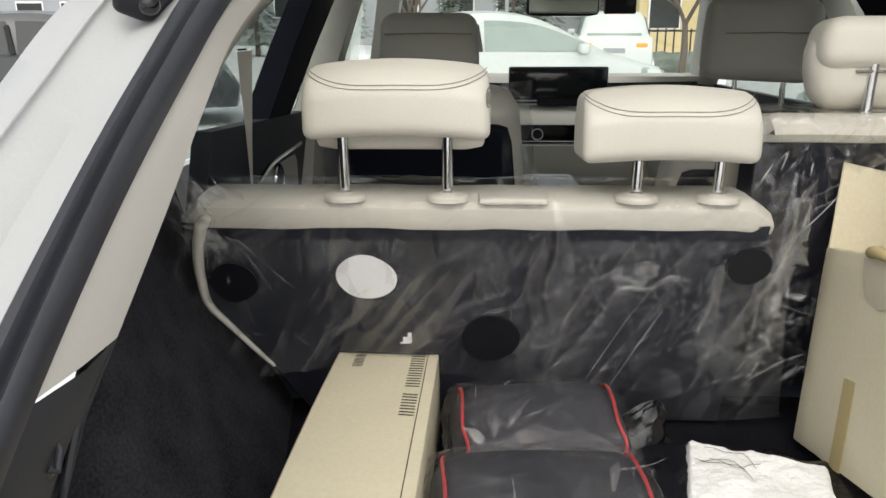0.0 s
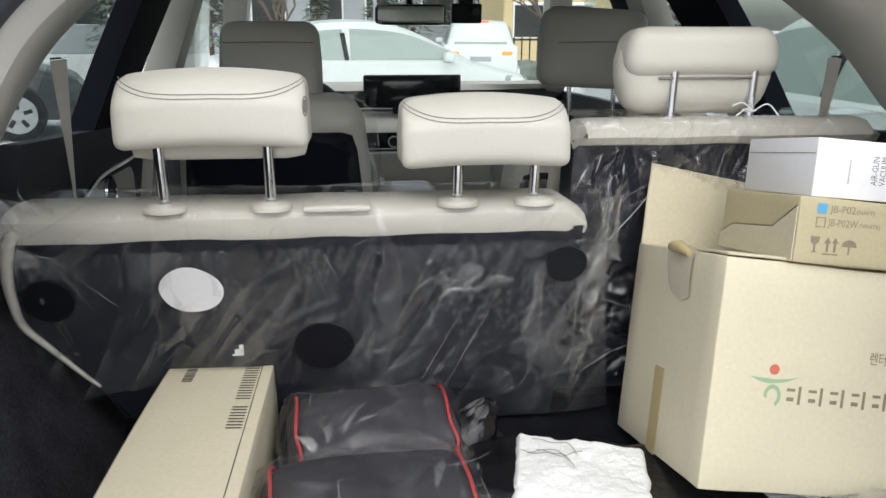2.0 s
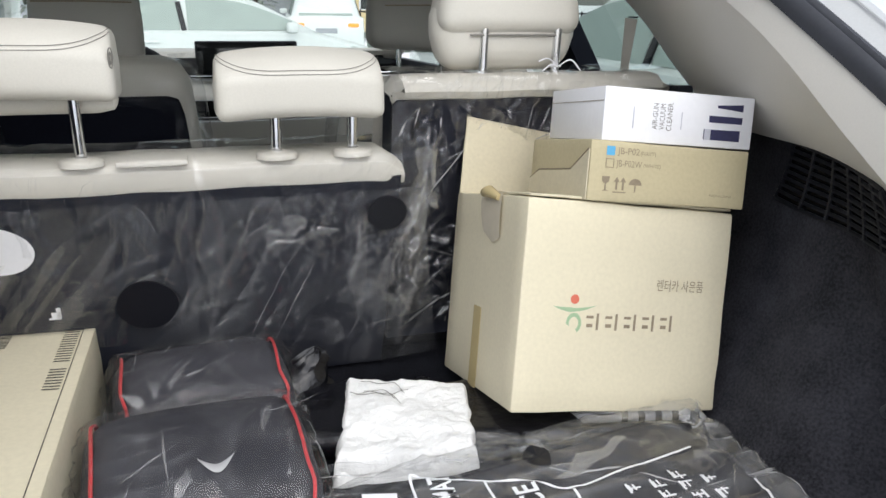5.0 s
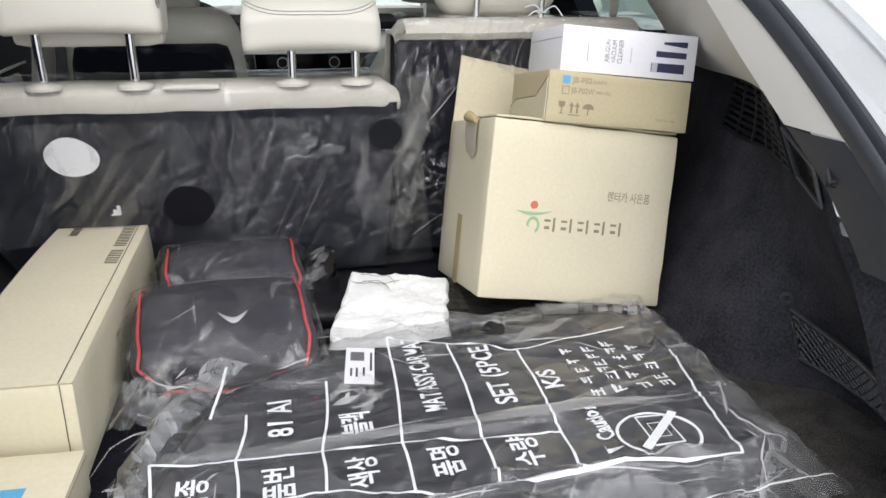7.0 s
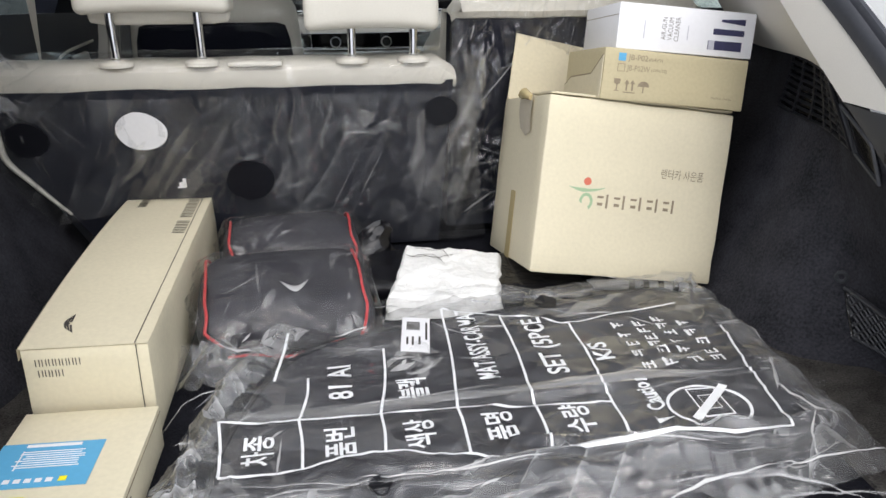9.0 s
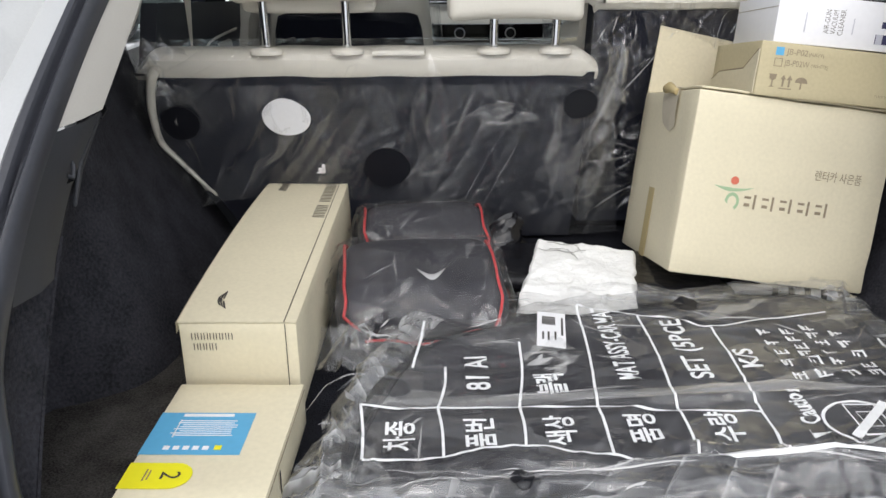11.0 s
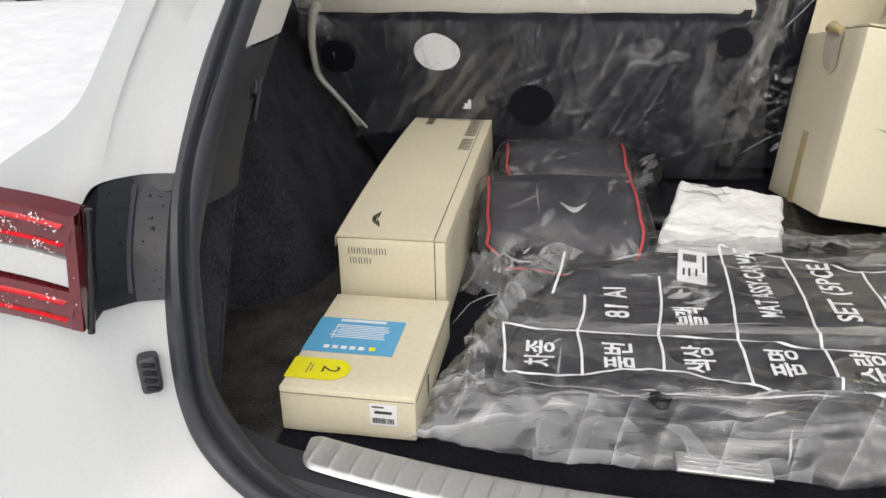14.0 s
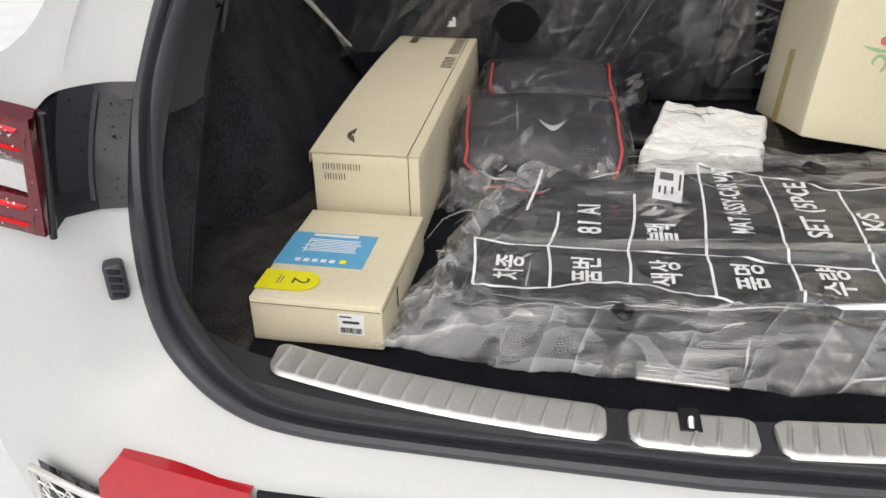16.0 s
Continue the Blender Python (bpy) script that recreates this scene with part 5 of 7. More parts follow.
def pinched(folds, place, material, parent, name, world=True, lift=0.0, soft=False):
    """Each fold as a thin ridge of film standing on place(u, v) -> point, outward way. Past counting, so one mesh."""
    r = random.Random(len(folds))
    bm = bmesh.new()
    for cu, cv, dx, dy, ln, w, hh, bow in folds:
        n = max(4, min(14, int(ln / 0.012)))
        prev = None
        wob, ph = r.uniform(0, 0.4) * w, r.uniform(0, 6)
        for i in range(n + 1):
            s = 2 * i / n - 1
            k = math.sqrt(max(0.0, 1 - s * s)) * (0.75 + 0.25 * math.sin(5 * s + ph))
            off = bow * ln * (s * s - 0.3) * 0.5 + wob * math.sin(7 * s + ph)
            row = []
            for side, up in ((-1, 0.0), (-0.5, 0.35), (0.1, 0.75), (0.6, 1.0), (0.85, 0.9), (1, 0.0)) if soft else ((-1, 0.0), (0.15, 1.0), (1, 0.0)):
                o = off + side * w * k
                p, nn = place(cu + dx * s * ln / 2 - dy * o, cv + dy * s * ln / 2 + dx * o)
                row.append(bm.verts.new(p + nn * (lift + abs(hh) * up * k)))
            if prev:
                for q in range(len(row) - 1):
                    bm.faces.new((prev[q], prev[q + 1], row[q + 1], row[q]))
            prev = row
    ob = part(name, bm, material, parent, "milky creases in the film, glints put into their white", world=world, split=180)
    ob["kind"] = "stuff"
    return ob


def fan(seed, centres, n, span, length, width, height):
    """Creases that spread from a few gathered places: (u, v, angle)."""
    r = random.Random(seed)
    out = []
    for cu, cv, ang in centres:
        for _ in range(n):
            a = math.radians(ang + r.uniform(-span, span))
            ln = r.uniform(*length)
            g = ln * r.uniform(0.5, 0.75)
            out.append((cu + g * math.cos(a), cv + g * math.sin(a), math.cos(a), math.sin(a), ln, r.uniform(*width), r.uniform(*height), r.gauss(0, 0.08)))
    return out


def wide_film(u, v):
    x = -0.705 + 0.86 * u + 0.03 * (v**2) * (u - 0.5)
    if v < 0.16:
        k = v / 0.16
        p = Vector((x, 0.10 - 0.115 * k, 1.166 + 0.006 * math.sin(math.pi * k)))
        n = Vector((0, -0.3 * k, 1))
    else:
        z = 1.158 - (v - 0.16) / 0.84 * (0.33 - 0.05 * math.sin(5 * u))
        p = Vector((x, back_y(z) - 0.016 * max(0, 1 - (v - 0.16) * 9) - 0.004, z))
        n = Vector((0, -1, -0.3))
        if u > 0.92:
            p.y += 0.25 * (u - 0.92)
            p.x += 0.05 * math.sin((u - 0.92) * 20) * v
    return p, n.normalized(), x, (1.20 - 0.05 * v / 0.16) if v < 0.16 else p.z


cover = thing("seat_cover", Matrix.Translation((-0.27, 0.0, 0.83)), "clear crinkled plastic film over the wide rear seat back", "plastic film", "seat films")
wide_folds = (fold_set(1, 60, (-0.70, 0.16, 0.86, 1.14), 72, 24, (0.08, 0.34), (0.004, 0.011), (0.002, 0.0065))
              + fold_set(2, 40, (-0.70, 0.16, 0.84, 1.12), 28, 20, (0.10, 0.42), (0.004, 0.012), (0.002, 0.006))
              + fold_set(3, 90, (-0.68, 0.16, 1.06, 1.15), 80, 30, (0.02, 0.10), (0.003, 0.007), (0.002, 0.006))
              + fold_set(4, 40, (-0.70, 0.16, 0.84, 1.12), 100, 60, (0.02, 0.08), (0.003, 0.006), (0.001, 0.004)))
over = film_sheet(wide_film, 300, 120, wide_folds, 0.004, lambda u, v: 0.4 if v < 0.16 else 1.0)
taut = over.copy()
bmesh.ops.delete(over, geom=[f for f in over.faces if f.calc_center_median().z > 1.104], context="FACES")
bmesh.ops.delete(taut, geom=[f for f in taut.faces if f.calc_center_median().z <= 1.104], context="FACES")
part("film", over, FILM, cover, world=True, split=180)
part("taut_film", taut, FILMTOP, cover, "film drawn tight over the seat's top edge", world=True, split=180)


def on_wide(x, z):
    if z > 1.152:
        return Vector((x, -0.030 + (z - 1.152) * 2.0, 1.172)), Vector((0, -0.2, 1)).normalized()
    return Vector((x, back_y(z) - 0.008 - (0.016 if z > 1.105 else 0) - 0.002, z)), Vector((0, -0.96, -0.28))


wide_pins = (fold_set(41, 8, (-0.66, 0.10, 0.90, 1.08), 60, 8, (0.08, 0.26), (0.0004, 0.0011), (0.001, 0.003))
             + fold_set(42, 7, (-0.10, 0.13, 0.86, 1.08), 68, 9, (0.08, 0.24), (0.0004, 0.0013), (0.001, 0.003))
             + fan(43, [(-0.62, 1.12, -50), (-0.45, 1.115, -75), (-0.25, 1.11, -70), (-0.05, 1.115, -105), (0.03, 1.11, -112), (0.09, 1.10, -115)], 4, 14, (0.04, 0.16), (0.0004, 0.0012), (0.001, 0.003))
             + fold_set(44, 24, (-0.66, 0.12, 1.09, 1.125), 80, 25, (0.010, 0.032), (0.0005, 0.0013), (0.001, 0.002))
             + fold_set(45, 14, (-0.68, 0.13, 1.12, 1.18), 72, 25, (0.015, 0.06), (0.0005, 0.0012), (0.0006, 0.0015))
             + fold_set(46, 8, (-0.20, 0.10, 0.92, 1.10), 50, 50, (0.010, 0.04), (0.0005, 0.0013), (0.001, 0.002)))
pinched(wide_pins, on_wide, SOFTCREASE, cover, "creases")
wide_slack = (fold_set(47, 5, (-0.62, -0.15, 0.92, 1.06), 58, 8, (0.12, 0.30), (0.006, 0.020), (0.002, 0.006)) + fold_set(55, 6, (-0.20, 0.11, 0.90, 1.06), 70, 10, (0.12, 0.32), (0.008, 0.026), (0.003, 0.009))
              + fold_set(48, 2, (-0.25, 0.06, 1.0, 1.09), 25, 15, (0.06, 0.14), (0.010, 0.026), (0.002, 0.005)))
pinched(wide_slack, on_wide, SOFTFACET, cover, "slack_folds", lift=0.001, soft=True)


def corner_film(u, v):
    """The film's loose corner standing off the outer end of the bolster."""
    x = -0.712 + 0.115 * u + 0.012 * v
    z = 1.196 - 0.030 * u - (0.115 - 0.04 * u) * v
    y = -0.006 - 0.030 * math.sin(math.pi * min(1.0, u + 0.2)) + 0.03 * (1 - u)
    return Vector((x, y, z)), Vector((-0.3, -0.95, 0.1)), x, z


def on_corner(x, z):
    u = max(0.0, min(1.0, (x + 0.712) / 0.115))
    return Vector((x, -0.012 - 0.030 * math.sin(math.pi * min(1.0, u + 0.2)) + 0.03 * (1 - u), z)), Vector((-0.3, -0.95, 0.1))


part("film_corner", film_sheet(corner_film, 40, 40, fold_set(61, 24, (-0.71, -0.60, 1.09, 1.19), -50, 25, (0.03, 0.10), (0.003, 0.008), (0.002, 0.006)), 0.008), FILM, cover, "loose corner of film", world=True, split=180)
pinched(fold_set(62, 22, (-0.70, -0.62, 1.10, 1.165), -52, 18, (0.02, 0.08), (0.0005, 0.0014), (0.001, 0.003)), on_corner, SOFTCREASE, cover, "creases")
pinched(fold_set(63, 6, (-0.695, -0.63, 1.11, 1.16), -55, 14, (0.04, 0.08), (0.005, 0.012), (0.002, 0.004)), on_corner, FACET, cover, "slack_folds", soft=True)


def slack_film(u, v):
    """The loose end of the film hanging over the gap between the two seat backs."""
    z = 1.172 - 0.36 * v
    x = 0.135 + (0.085 - 0.055 * v) * u
    y = back_y(z) - 0.006 + 0.10 * u - 0.03 * math.sin(math.pi * u)
    return Vector((x, y, z)), Vector((0.35, -0.93, 0)), x, z


part("film_end", film_sheet(slack_film, 44, 120, fold_set(6, 60, (0.13, 0.22, 0.82, 1.17), 75, 35, (0.04, 0.20), (0.005, 0.012), (0.003, 0.012)), 0.012), FILM, cover, "bunched loose end of film", world=True, split=180)


def on_end(x, z):
    u = max(0.0, min(1.0, (x - 0.135) / 0.06))
    return Vector((x, back_y(z) - 0.010 + 0.10 * u - 0.03 * math.sin(math.pi * u), z)), Vector((0.35, -0.93, 0))


pinched(fold_set(49, 8, (0.13, 0.20, 0.86, 1.13), 76, 12, (0.05, 0.18), (0.0005, 0.0016), (0.001, 0.004)), on_end, SOFTCREASE, cover, "creases")
pinched(fold_set(50, 6, (0.13, 0.19, 0.86, 1.12), 75, 25, (0.08, 0.20), (0.006, 0.018), (0.002, 0.006)), on_end, FACET, cover, "slack_folds", soft=True)


def narrow_film(u, v):
    x = 0.145 + 0.53 * u
    if v < 0.12:
        k = v / 0.12
        p, n = Vector((x, 0.22 - 0.105 * k, 1.260)), Vector((0, -0.3 * k, 1))
    else:
        z = 1.252 - (v - 0.12) / 0.88 * 0.45
        p, n = Vector((x, 0.125 - 0.12 * (z - 1.2) - 0.006 - 0.016 * max(0, 1 - (v - 0.12) * 9), z)), Vector((0, -1, -0.1))
    return p, n.normalized(), x, p.z


cover = thing("seat_cover", Matrix.Translation((0.40, 0.12, 0.82)), "clear crinkled plastic film over the narrow rear seat back", "plastic film", "seat films")
narrow_folds = (fold_set(8, 70, (0.14, 0.45, 0.82, 1.24), 65, 40, (0.05, 0.25), (0.004, 0.012), (0.003, 0.012))
                + fold_set(9, 50, (0.14, 0.40, 0.82, 1.0), 10, 30, (0.03, 0.14), (0.004, 0.010), (0.003, 0.010)) + fold_set(10, 50, (0.14, 0.66, 1.15, 1.24), 80, 25, (0.03, 0.10), (0.003, 0.008), (0.003, 0.008)))
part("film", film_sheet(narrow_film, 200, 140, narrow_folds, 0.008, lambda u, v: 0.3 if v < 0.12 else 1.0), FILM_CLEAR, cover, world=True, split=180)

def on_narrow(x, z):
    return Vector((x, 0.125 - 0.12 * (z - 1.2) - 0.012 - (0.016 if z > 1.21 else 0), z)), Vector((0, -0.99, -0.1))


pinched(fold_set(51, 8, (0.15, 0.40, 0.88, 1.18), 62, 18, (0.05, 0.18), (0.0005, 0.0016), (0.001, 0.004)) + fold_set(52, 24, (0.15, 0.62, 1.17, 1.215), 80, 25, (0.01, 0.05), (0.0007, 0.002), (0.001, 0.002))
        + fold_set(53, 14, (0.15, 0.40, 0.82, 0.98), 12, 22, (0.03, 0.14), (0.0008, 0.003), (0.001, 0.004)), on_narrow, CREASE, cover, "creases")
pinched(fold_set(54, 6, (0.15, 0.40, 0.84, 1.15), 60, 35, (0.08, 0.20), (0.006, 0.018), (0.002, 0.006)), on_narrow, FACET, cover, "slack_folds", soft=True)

for cx, seed, drop in ((-0.388, 11.0, 0.0), (0.436, 14.0, 0.11)):
    cover = thing("seat_cover", Matrix.Translation((cx, 0.95, 0.80)), "clear crinkled plastic film over a front seat back", "plastic film", "seat films")
    bm = cushion(0.55, 0.20, 0.50, 0.08, cuts=34)
    wrinkled(bm, fold_set(int(seed), 90, (-0.35, 0.35, -0.35, 0.35), 60, 50, (0.05, 0.3), (0.006, 0.014), (0.004, 0.014)))
    for v in bm.verts:
        k = (v.co.z + 0.25) / 0.50
        v.co.x *= 1 - 0.22 * max(0, k - 0.5) ** 1.2
        v.co.y -= 0.10 * (k - 0.5)
    part("film", moved(bm, Matrix.Translation((cx, 0.985, 0.975 - drop))), FRONTFILM, cover, world=True, split=180)

    def edge_film(u, v):
        """The film gathered along the backrest's inner side, standing free of it."""
        z = 1.235 - drop - 0.40 * v
        side = 1 if cx < 0 else -1
        x = cx + side * (0.175 + 0.085 * u + 0.055 * v - 0.03 * math.sin(math.pi * v) * u)
        return Vector((x, 0.905 + 0.10 * u + 0.03 * v, z)), Vector((0.4 * side, -0.9, 0.1)), x, z

    part("film_edge", film_sheet(edge_film, 40, 90, fold_set(int(seed) + 93, 40, (cx - 0.3, cx + 0.3, 0.80, 1.23), 100, 25, (0.05, 0.25), (0.005, 0.014), (0.004, 0.012)), 0.012), EDGEFILM, cover, "milky gathered edge of film", world=True, split=180)

# white oval sticker and small pictogram on the film
sticker = thing("sticker", on_back(-0.428, 1.044, 0.013), "plain white oval sticker on the seat film", "sticker")
part("paper", moved(disc(0.041, 0.0006, axis=2, sx=1.05, sy=0.92, wob=0.03), pose(0, 0, 0, 0, 0, -15)), WHITE, sticker)
mark = thing("film_print", on_back(-0.374, 0.935, 0.014), "small white pictogram printed on the seat film", "print")
part("pictogram", merge(rbox(0.012, 0.010, 0.0004, 0, at=(0, 0, 0)), rbox(0.006, 0.018, 0.0004, 0, at=(0.004, 0.004, 0)), rbox(0.016, 0.003, 0.0004, 0, at=(-0.002, -0.006, 0))), WHITE, mark)


# ---- cargo: cartons ----
def box_frame(origin, along_x, up):
    """A frame at a box's lower front left corner."""
    ex = Vector(along_x).normalized()
    ez = Vector(up)
    ez = (ez - ex * ez.dot(ex)).normalized()
    ey = ez.cross(ex)
    m = Matrix.Identity(4)
    for i, c in enumerate((ex, ey, ez)):
        m.col[i][:3] = c
    m.translation = origin
    return m


def front(x, z, spin=0):
    """A frame on a box's front face, at x along it and z up it."""
    return pose(x, -0.0004, z, 90, 0, 0) @ pose(0, 0, 0, 0, 0, spin)


def upper(x, y, z, spin=0):
    return pose(x, y, z + 0.0004, 0, 0, spin)


def corrugated(w, d, h, seed, dents=0.0015, bevel=0.004):
    """A carton body with slightly bowed, dented faces."""
    bm = rbox(w, d, h, bevel, 2, at=(w / 2, d / 2, 0))
    bmesh.ops.subdivide_edges(bm, edges=[e for e in bm.edges if e.calc_length() > 0.03], cuts=7, use_grid_fill=True)
    for v in bm.verts:
        c = v.co - Vector((w / 2, d / 2, h / 2))
        k = noise3(v.co.x * 14 + seed, v.co.y * 14, v.co.z * 14)
        v.co += Vector((c.x / w, c.y / d, c.z / h)) * dents * 2 * k
    return bm


# large carton
W, D, H = 0.3325, 0.287, 0.297
big = thing("cardboard_box", box_frame((0.2193, -0.2599, 0.8407), (0.9909, -0.0052, -0.1343), (0.1324, 0.2103, 0.9686)), "large tan corrugated carton, opened, tilted on the bagged mats", "box", "cartons")
part("carton_body", corrugated(W, D, H, 3), KRAFT_PALE, big, "tan corrugated carton")


def flap(w, h, m, name="flap", mt=KRAFT, label="bent carton flap"):
    bm = rbox(w, 0.004, h, 0.001, 1, at=(w / 2, 0, 0))
    bmesh.ops.subdivide_edges(bm, edges=[e for e in bm.edges if e.calc_length() > 0.03], cuts=5, use_grid_fill=True)
    for v in bm.verts:
        v.co.y += 0.006 * math.sin(math.pi * v.co.x / w) * (v.co.z / h) + 0.002 * noise3(v.co.x * 20, v.co.z * 20, h)
    return part(name, moved(bm, m), mt, big, label)


flap(W * 0.985, 0.132, pose(0.002, D - 0.004, H - 0.002, -8, 4, 0), label="raised rear flap with pale inner face")
flap(W * 0.98, 0.115, pose(0.003, 0.003, H + 0.004, -90, 0, 0), label="folded front flap")
part("tape", moved(rbox(0.0006, 0.030, 0.125, 0, at=(0, 0, 0)), pose(-0.0012, 0.150, 0.0, 0, 0, 0)), TAPE, big, "strip of brown packing tape")
curl = [[Vector((-0.0015 - 0.003 * math.sin(3 * j / 6), 0.085 + 0.085 * i / 12 - 0.020 * (j / 6) * (i / 12), H + 0.004 - 0.075 * j / 6 * (1 - 0.3 * abs(i / 12 - 0.4)))) for j in range(7)] for i in range(13)]
part("torn_tape", loft(curl), mat("clear_tape", (0.62, 0.56, 0.44), 0.15, var=0.05, bump=0.05), big, "torn shiny piece of clear tape")
part("tape_curl", tube([(-0.004, 0.095, H - 0.004), (-0.010, 0.12, H + 0.004), (-0.006, 0.145, H + 0.002), (0.004, 0.165, H + 0.006)], [0.005, 0.009, 0.008, 0.003], 10), TAPE, big, "curled end of tape")
lettering("렌터카 사은품", 0.0185, front(0.2515, 0.184), INK_SOFT, big, fit_to=0.078)
# company mark: plain shapes and bars in its colours
part("emblem_dot", moved(disc(0.0066, 0.0004, 20, axis=2), front(0.083, 0.161)), REDINK, big, "red dot")
arc = [[Vector((0.034 * (i / 10 - 0.5) * 2 + 0.000, 0.0025 * math.cos(math.pi * (i / 10 - 0.5)) * s * (1.4 if i < 5 else 1.0) - 0.006 * (1 - (i / 10 - 0.45) ** 2 * 4) + 0.003, 0)) for s in (-1, 1)] for i in range(11)]
part("emblem_stroke", moved(loft(arc), front(0.084, 0.149)), GREEN, big, "green brush stroke")
hk = [[Vector((0.012 * math.cos(a) * r, 0.015 * math.sin(a) * r - (0.012 if a < 0 else 0) * 0, 0)) for r in (0.62, 1.0)] for a in [math.radians(200 - 26 * k) for k in range(11)]]
part("emblem_hook", moved(loft(hk), front(0.084, 0.127)), GREEN, big, "green hook-shaped stroke")
for k in range(5):
    # each block of the name as three plain bars
    for bx, bz, bw, bh in ((-0.005, 0.0065, 0.011, 0.0038), (-0.005, -0.0055, 0.0095, 0.0050), (0.0072, 0.0, 0.0036, 0.0235)):
        bars([(0.114 + 0.0300 * k + bx, bz, bw, bh)], front(0.0, 0.130), INK_SOFT, big, "company_bar")

# flat brown carton
sb = thing("cardboard_box", box_frame((0.3409, -0.2047, 1.1204), (0.9935, -0.0312, -0.1091), (0.1129, 0.1734, 0.9784)), "flat brown carton with handling symbols on the large carton", "box", "cartons")
part("carton_body", corrugated(0.2512, 0.201, 0.0832, 8, 0.0008, 0.002), KRAFT_BROWN, sb, "brown carton")
part("tucked_flap", moved(prism([(0.001, 0.001), (0.001, 0.070), (0.055, 0.040), (0.165, 0.036), (0.200, 0.022), (0.203, 0.001)], 0.0014, 0), Matrix.Translation((-0.0022, 0, 0))), KRAFT, sb, "folded end flap")
part("flap_gap", tube([(-0.0012, 0.004, 0.071), (-0.0012, 0.056, 0.0415), (-0.0012, 0.165, 0.0375), (-0.0012, 0.200, 0.0235)], 0.0011, 5), INK_SOFT, sb, "dark gap along the flap")
part("tick_box", moved(rbox(0.0125, 0.0125, 0.0004, 0.0), front(0.030, 0.0698)), BLUE, sb, "blue ticked square")
bars([(0, 0.0058, 0.0125, 0.0009), (0, -0.0058, 0.0125, 0.0009), (-0.0058, 0, 0.0009, 0.0125), (0.0058, 0, 0.0009, 0.0125)], front(0.030, 0.0527), INK_SOFT, sb, "empty_square")
lettering("JB-P02", 0.013, front(0.058, 0.0698), INK_SOFT, sb, fit_to=0.034)
lettering("(NAVY)", 0.0075, front(0.088, 0.0688), INK_SOFT, sb)
lettering("JB-P02W", 0.013, front(0.060, 0.0527), INK_SOFT, sb, fit_to=0.040)
lettering("(WHITE)", 0.0075, front(0.096, 0.0522), INK_SOFT, sb)
lettering("MADE IN CHINA", 0.005, front(0.211, 0.017), INK_SOFT, sb)
goblet = prism([(-0.006, 0.010), (0.006, 0.010), (0.005, 0.003), (0.001, 0.000), (0.001, -0.008), (0.005, -0.010), (-0.005, -0.010), (-0.001, -0.008), (-0.001, 0.0), (-0.005, 0.003)], 0.0004, 2)
part("fragile_symbol", moved(goblet, front(0.026, 0.0245)), INK_SOFT, sb)
for ax in (0.043, 0.053):
    part("arrow_symbol", moved(prism([(0, 0.010), (0.0045, 0.003), (0.0014, 0.003), (0.0014, -0.008), (-0.0014, -0.008), (-0.0014, 0.003), (-0.0045, 0.003)], 0.0004, 2), front(ax, 0.0245)), INK_SOFT, sb)
bars([(0, 0, 0.020, 0.0016)], front(0.048, 0.0135), INK_SOFT, sb, "arrow_base")
brolly = [(0.010 * math.cos(math.radians(a)), 0.009 * math.sin(math.radians(a))) for a in range(0, 181, 20)] + [(-0.001, 0.0), (-0.001, -0.010), (0.001, -0.010), (0.001, 0.0)]
part("umbrella_symbol", moved(prism(brolly, 0.0004, 2), front(0.072, 0.0245)), INK_SOFT, sb)

# white carton
wb = thing("white_box", box_frame((0.3715, -0.1776, 1.1975), (0.9941, -0.0591, -0.0910), (0.0991, 0.1534, 0.9832)), "white glossy product carton on the brown carton", "box", "cartons")
part("carton_body", rbox(0.2362, 0.189, 0.0741, 0.0015, 2, at=(0.1181, 0.0945, 0)), WHITE, wb, "white card carton")
part("side_seam", moved(rbox(0.0006, 0.185, 0.0008, 0), Matrix.Translation((-0.0004, 0.0945, 0.054))), INK_SOFT, wb, "closing seam")
for k, t in enumerate(("AIR-GUN", "VACUUM", "CLEANER")):
    lettering(t, 0.0115, front(0.079 + 0.0112 * k, 0.038, 90), STITCH, wb, fit_to=0.036 if k < 2 else 0.039)
bars([(0, 0, 0.030, 0.0018)], front(0.045, 0.034, 90), mat("pale_print", (0.5, 0.5, 0.55), 0.6, bump=0), wb, "pale_line")
bars([(0, 0, 0.024, 0.0012)], front(0.120, 0.034, 90), bpy.data.materials["pale_print"], wb, "pale_line")
for z, x0, x1, a, b in ((0.058, 0.176, 0.218, 0.0018, 0.005), (0.040, 0.164, 0.218, 0.0048, 0.0048), (0.018, 0.157, 0.216, 0.0072, 0.0078)):
    part("nozzle_picture", moved(prism([(x0, z - a), (x1, z - b), (x1, z + b), (x0, z + a)], 0.0004, 1), Matrix.Translation((0, -0.0006, 0))), NAVY, wb, "dark printed nozzle")
part("nozzle_picture", moved(prism([(0.158, 0.0105), (0.168, 0.0105), (0.168, 0.0255), (0.158, 0.0255)], 0.0003, 1), Matrix.Translation((0, -0.0012, 0))), bpy.data.materials["pale_print"], wb, "pale printed nozzle tip")

